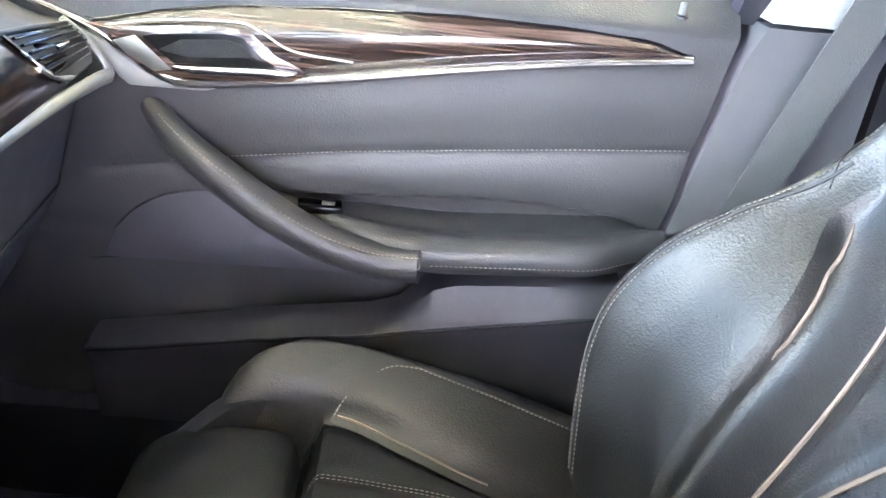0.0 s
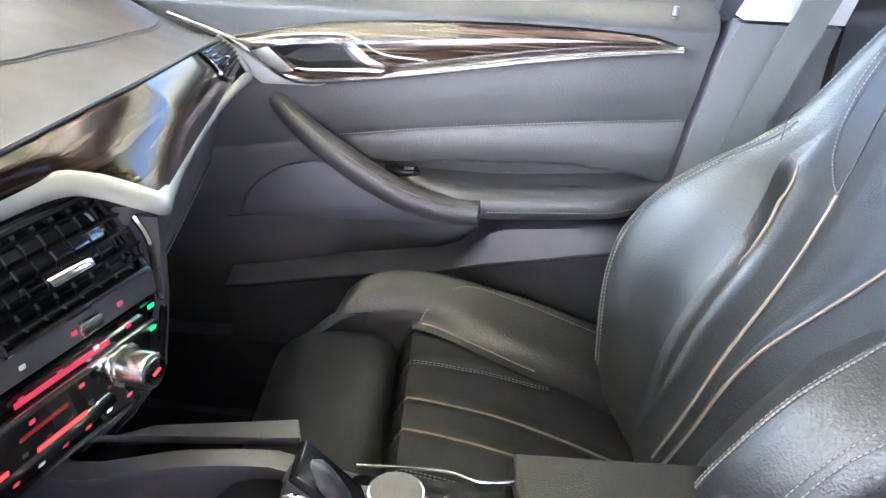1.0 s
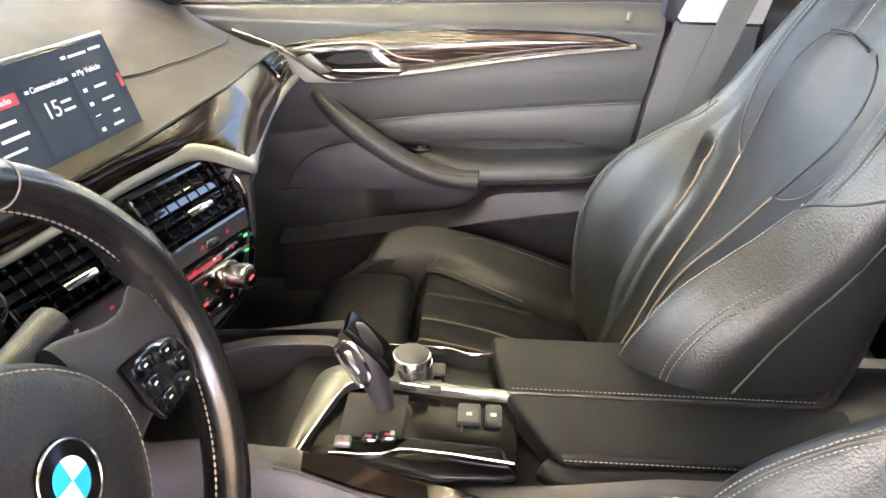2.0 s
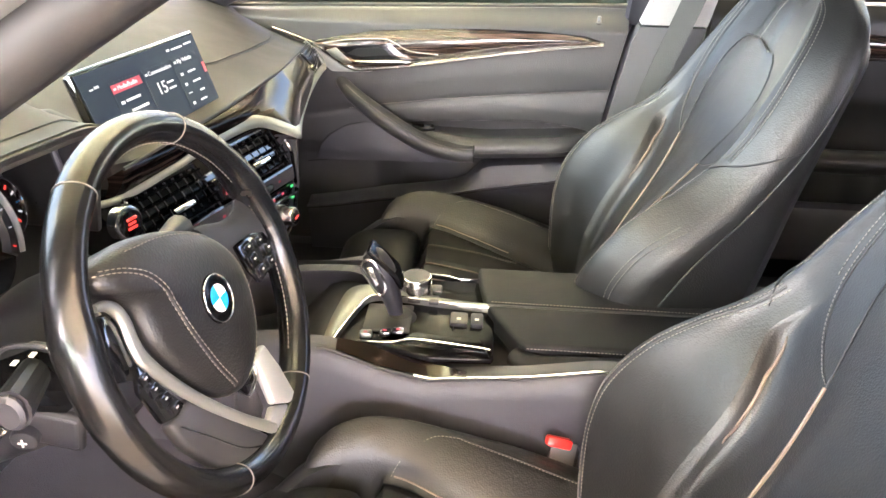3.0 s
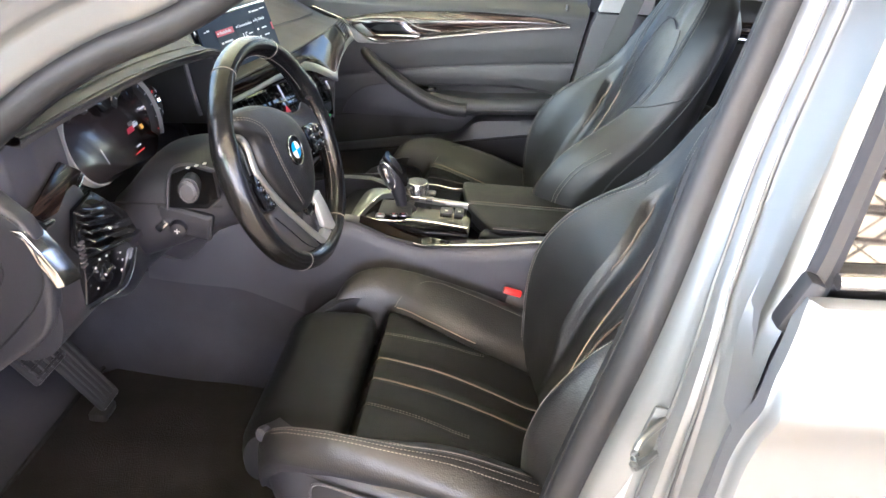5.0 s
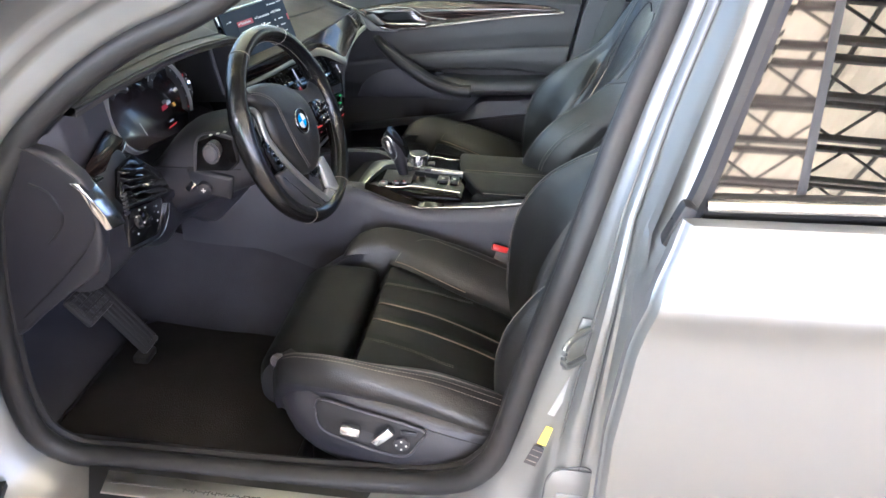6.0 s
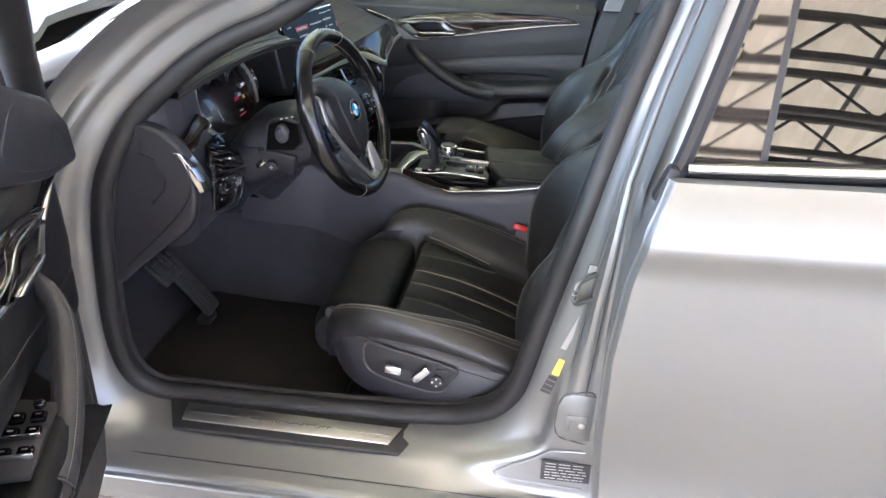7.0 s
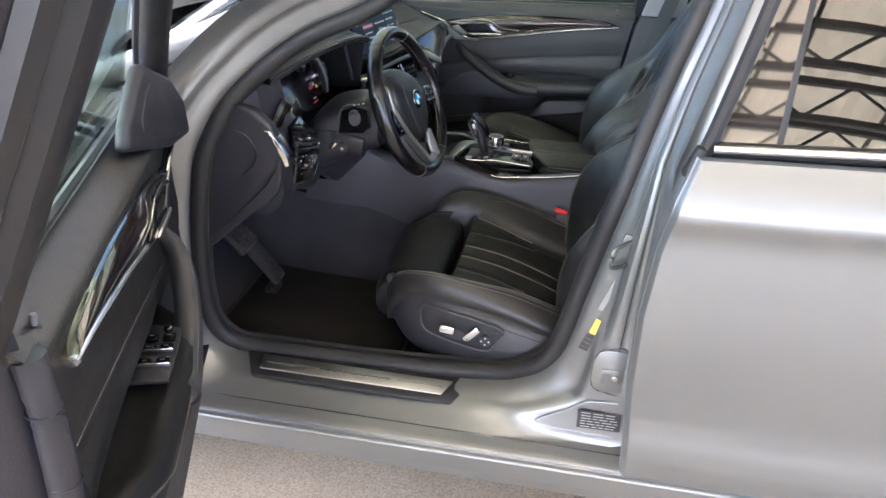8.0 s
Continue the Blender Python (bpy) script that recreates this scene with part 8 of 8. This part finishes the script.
# selector plate
plate = part("selector_plate", prism([(-0.205, -0.066, 0.648), (-0.195, 0.040, 0.648), (-0.150, 0.125, 0.646), (0.005, 0.130, 0.640), (0.005, -0.066, 0.638), (-0.06, -0.070, 0.640)], (0, 0, 0.010), 0.003), PLATE, console, "dark satin selector plate")
# broad satin surround: outer and inner edge of the ribbon
OUTER = curve_through([(-0.229, -0.070, 0.655), (-0.228, -0.030, 0.660), (-0.222, 0.020, 0.664), (-0.214, 0.060, 0.666), (-0.192, 0.078, 0.666), (-0.160, 0.076, 0.664), (-0.120, 0.066, 0.662), (-0.06, 0.058, 0.659), (0.006, 0.056, 0.656)], 50)
INNER = curve_through([(-0.219, -0.072, 0.656), (-0.206, -0.036, 0.664), (-0.194, 0.000, 0.668), (-0.184, 0.030, 0.669), (-0.172, 0.044, 0.668), (-0.150, 0.050, 0.666), (-0.115, 0.049, 0.664), (-0.06, 0.045, 0.661), (0.006, 0.044, 0.658)], 50)
rings = []
for o, n in zip(OUTER, INNER):
    m = o.lerp(n, 0.5) + V3(0, 0, 0.004)
    rings.append([o - V3(0, 0, 0.008), o, o.lerp(n, 0.25) + V3(0, 0, 0.003), m, o.lerp(n, 0.8) + V3(0, 0, 0.0035), n, n - V3(0, 0, 0.010)])
part("surround", loft(rings, False, True), DARK_CHROME, plate, "satin chrome selector surround")
part("surround_edge", tube([n + V3(0, 0, 0.0006) for n in INNER], 0.0011, 6), BRIGHT, plate)
# raised front block with a bright upper edge
part("front_block", prism([(-0.186, -0.060, 0.648), (-0.130, -0.056, 0.648), (-0.106, -0.032, 0.650), (-0.012, -0.040, 0.650), (0.004, -0.074, 0.640), (-0.08, -0.078, 0.640)], (0, 0, 0.011), 0.004, 3), PLATE, plate, "dark satin front block")
part("block_edge", tube(curve_through([(-0.184, -0.062, 0.6595), (-0.135, -0.060, 0.6600), (-0.110, -0.052, 0.6610), (-0.060, -0.056, 0.6605), (0.000, -0.062, 0.6580)], 30), 0.0012, 6), BRIGHT, plate)
part("edge_rail", tube(curve_through([(-0.15, 0.128, 0.662), (-0.08, 0.130, 0.660), (-0.05, 0.120, 0.660), (-0.02, 0.124, 0.659), (0.0, 0.134, 0.658)], 24), 0.0014, 8), BRIGHT, plate)
part("boot_plate", box((-0.146, 0.000, 0.6590), (0.066, 0.070, 0.004), 0.006), DARK, plate)
for k, (x, y) in enumerate(((-0.172, -0.046), (-0.146, -0.040), (-0.128, -0.036))):
    kb = part("mode_key", box((x, y, 0.661), (0.017, 0.015, 0.009), 0.003, Euler((-0.15, 0, 0.05)).to_matrix()), GLOSS if k else DARK_CHROME, plate)
    part("key_mark", box((x, y - 0.002, 0.6660), (0.005, 0.003, 0.0008), 0), LIT_DARKRED, kb)
part("parking_tray", box((-0.075, 0.008, 0.6505), (0.045, 0.040, 0.001), 0), DARK, plate)
for k, x in enumerate((-0.046, -0.020)):
    kb = part("brake_key", box((x, 0.016, 0.652), (0.018 if k else 0.025, 0.032, 0.010), 0.003), SOFT, plate)
    part("key_mark", box((x, 0.012, 0.6574), (0.006, 0.005, 0.0006), 0), WHITE_MARK, kb)

# gear selector
gear = thing("gear_selector", "black and chrome gear selector lever", "gear lever")
axis = [V3(-0.140, 0.012, 0.636), V3(-0.146, 0.012, 0.670), V3(-0.152, 0.012, 0.695), V3(-0.160, 0.013, 0.720), V3(-0.172, 0.014, 0.745), V3(-0.182, 0.015, 0.760), V3(-0.187, 0.015, 0.764)]
c = curve_through(axis, 28)
rings = []
for i, p in enumerate(c):
    t = i / 27
    d = (c[min(27, i + 1)] - c[max(0, i - 1)]).normalized()
    s = d.cross(V3(0, 1, 0)).normalized()
    a1 = line(t, [(0, 0.013), (0.25, 0.011), (0.5, 0.015), (0.75, 0.021), (0.92, 0.019), (1, 0.010)])
    b1 = line(t, [(0, 0.012), (0.25, 0.011), (0.5, 0.015), (0.75, 0.019), (0.92, 0.017), (1, 0.008)])
    rings.append([p + s * (a1 * math.cos(a)) + V3(0, b1 * math.sin(a), 0) for a in steps(0, 2 * math.pi, 21)[:-1]])
part("lever", loft(rings), SOFT, gear, "black leather lever")
part("top_cap", prism([V3(-0.186, -0.004, 0.772), V3(-0.186, 0.032, 0.772), V3(-0.148, 0.030, 0.736), V3(-0.140, 0.026, 0.712), V3(-0.140, 0.002, 0.712), V3(-0.148, -0.002, 0.736)], V3(0.006, 0, 0.005), 0.002), PLATE, gear, "gloss black shift pattern plate")
part("chrome_frame", tube(curve_through([(-0.178, -0.0085, 0.764), (-0.192, -0.0080, 0.754), (-0.180, -0.0070, 0.728), (-0.166, -0.0060, 0.708), (-0.158, -0.0075, 0.722), (-0.166, -0.0095, 0.748)], 36, True), 0.0022, 6, True), CHROME, gear, "chrome lever frame")
part("release_button", prism([V3(-0.184, -0.0065, 0.752), V3(-0.176, -0.0070, 0.754), V3(-0.167, -0.0060, 0.728), V3(-0.172, -0.0055, 0.722)], V3(0, -0.004, 0), 0.001), CHROME, gear)
for k, (t, y) in enumerate(((0.25, 0.014), (0.45, 0.010), (0.62, 0.020), (0.72, 0.012), (0.80, 0.018))):
    p = V3(lerp(-0.178, -0.140, t), y, lerp(0.777, 0.725, t) + 0.003)
    part("position_mark", box(p, (0.004, 0.004, 0.002), 0, Euler((0, 0.75, 0)).to_matrix()), LIT_GREEN if k == 1 else WHITE_MARK, gear)
part("boot", cyl((-0.140, 0.012, 0.660), (0, 0, 1), 0.026, 0.010, 22, 0.003, 0.018), RUBBER, gear)

gear.location = (0.009, 0.0, -0.008)

# rotary controller
ctl = thing("rotary_controller", "satin chrome rotary controller with black top", "control knob")
part("collar", cyl((-0.113, 0.072, 0.657), (0, 0, 1), 0.025, 0.008, 32, 0.002), DARK, ctl)
part("knob", cyl((-0.113, 0.072, 0.664), (0, 0, 1), 0.0225, 0.026, 40, 0.003), CHROME, ctl, "knurled satin chrome knob")
part("knob_top", cyl((-0.113, 0.072, 0.6892), (0, 0, 1), 0.0200, 0.0015, 36, 0.0005), SOFT, ctl)
part("knob_rib", join(*[box((-0.113 + 0.0227 * math.cos(a), 0.072 + 0.0227 * math.sin(a), 0.675), (0.0012, 0.0012, 0.010), 0, Euler((0, 0, a)).to_matrix()) for a in steps(0, 2 * math.pi, 61)[:-1]]), BRIGHT, ctl)
for dx, dy in ((-0.028, 0.022), (0.028, -0.02), (0.030, 0.012), (-0.03, -0.016)):
    part("menu_key", box((-0.113 + dx, 0.072 + dy, 0.661), (0.016, 0.020, 0.007), 0.003), SOFT, ctl)

# armrest: two lids
arm = thing("armrest", "black leather centre armrest with grey stitching", "armrest")
lid_a = [(-0.022, 0.155), (-0.020, 0.120), (-0.008, 0.046), (0.33, 0.046), (0.36, 0.08), (0.36, 0.155)]
lid_b = [(-0.007, 0.0445), (0.012, 0.004), (0.034, -0.034), (0.048, -0.048), (0.33, -0.048), (0.36, -0.03), (0.36, 0.0445)]


def lid(pts, lo, hi, bev, name, mat):
    return part(name, prism([V3(x, y, lo - 0.006 * smooth(0.05, -0.08, y)) for x, y in pts], (0, 0, hi - lo), bev, 4), mat, arm, "padded black leather lid")


lid(lid_a, 0.632, 0.6650, 0.007, "lid", LEATHER_PERF)
lid(lid_b, 0.632, 0.6645, 0.007, "lid", LEATHER_PERF)
ROLL = curve_through([(0.000, 0.030, 0.636), (0.014, 0.000, 0.636), (0.034, -0.040, 0.635), (0.058, -0.058, 0.634), (0.10, -0.060, 0.635), (0.34, -0.060, 0.640)], 40)
part("lid_edge", tube(ROLL[8:], 0.0155, 12), LEATHER_PERF, arm, "rounded leather armrest edge")
part("arm_base", prism([(-0.01, 0.15, 0.56), (0.0, 0.05, 0.56), (0.06, -0.066, 0.56), (0.36, -0.066, 0.56), (0.36, 0.15, 0.56)], (0, 0, 0.06), 0.008), DARK, arm)
stitch_row([(x, 0.0500, 0.6655) for x in steps(0.0, 0.33, 20)], "lid_seam", THREAD, arm)
stitch_row([(0.050 + 0.29 * t, -0.0515, 0.6560) for t in steps(0, 1, 20)], "lid_seam", THREAD, arm)
part("lid_pip", tube([(x, 0.0455, 0.6625) for x in steps(-0.006, 0.34, 10)], 0.0016, 6), LEATHER, arm)

# ---- pedals and mats ----
ped = thing("brake_pedal", "black rubber brake pedal with cross ribs", "pedal")
PM = Matrix.Translation((-0.700, -0.400, 0.512)) @ Euler((0, radians(48), 0)).to_matrix().to_4x4()


def at_pedal(bm, m):
    bmesh.ops.transform(bm, matrix=m, verts=bm.verts)
    return bm


part("pad", at_pedal(box((0, 0, 0), (0.070, 0.092, 0.014), 0.008), PM), PEDAL, ped)
for k in range(5):
    part("rib", at_pedal(box((0, -0.036 + 0.018 * k, 0.009), (0.062, 0.005, 0.005), 0.001), PM), PEDAL, ped)
for k in range(4):
    part("rib", at_pedal(box((-0.024 + 0.016 * k, 0, 0.009), (0.005, 0.082, 0.005), 0.001), PM), PEDAL, ped)
part("arm", tube([(-0.700, -0.36, 0.500), (-0.80, -0.345, 0.55), (-0.90, -0.34, 0.68)], 0.012, 8), STEEL_DARK, ped)
acc = thing("accelerator_pedal", "long black accelerator pedal with ribs", "pedal")
GM = Matrix.Translation((-0.715, -0.290, 0.420)) @ Euler((0, radians(50), 0)).to_matrix().to_4x4()
part("pad", at_pedal(box((0, 0, 0), (0.215, 0.062, 0.016), 0.008), GM), PEDAL, acc)
for k in range(4):
    part("rib", at_pedal(box((0, -0.021 + 0.014 * k, 0.010), (0.19, 0.005, 0.005), 0.001), GM), PEDAL, acc)
part("foot", box((-0.668, -0.288, 0.312), (0.035, 0.05, 0.02), 0.006), PEDAL, acc)

mat_ob = thing("floor_mat", "dark worn floor mat in the driver's footwell", "floor mat")
MAT = [(-0.70, -0.640), (-0.30, -0.650), (-0.26, -0.62), (-0.26, -0.16), (-0.30, -0.13), (-0.70, -0.135), (-0.735, -0.17), (-0.735, -0.60)]
part("mat_cloth", prism([V3(x, y, floor_fn(x, y)[2] + 0.001) for x, y in MAT], (0, 0, 0.010), 0.003), MAT_CLOTH, mat_ob, "dark cloth mat")
part("mat_binding", tube([V3(x, y, floor_fn(x, y)[2] + 0.008) for x, y in [(p.x, p.y) for p in curve_through([(a, b, 0) for a, b in MAT], 60, True)]], 0.005, 6, True), RUBBER, mat_ob)
mat_two = thing("floor_mat", "dark floor mat in the passenger's footwell", "floor mat")
part("mat_cloth", prism([V3(x, -y, floor_fn(x, y)[2] + 0.001) for x, y in MAT], (0, 0, 0.010), 0.003), MAT_CLOTH, mat_two)
part("toe_board", sheet(lambda u, v: (lerp(-0.70, -1.02, u), lerp(-0.69, -0.10, v), lerp(0.25, 0.60, u)), steps(0, 1, 12), steps(0, 1, 12), (-0.01, 0, -0.01)), CARPET, CAR, "dark carpeted toe board")
part("toe_board", sheet(lambda u, v: (lerp(-0.70, -1.02, u), lerp(0.12, 0.72, v), lerp(0.25, 0.60, u)), steps(0, 1, 12), steps(0, 1, 12), (-0.01, 0, -0.01)), CARPET, CAR, "dark carpeted toe board")
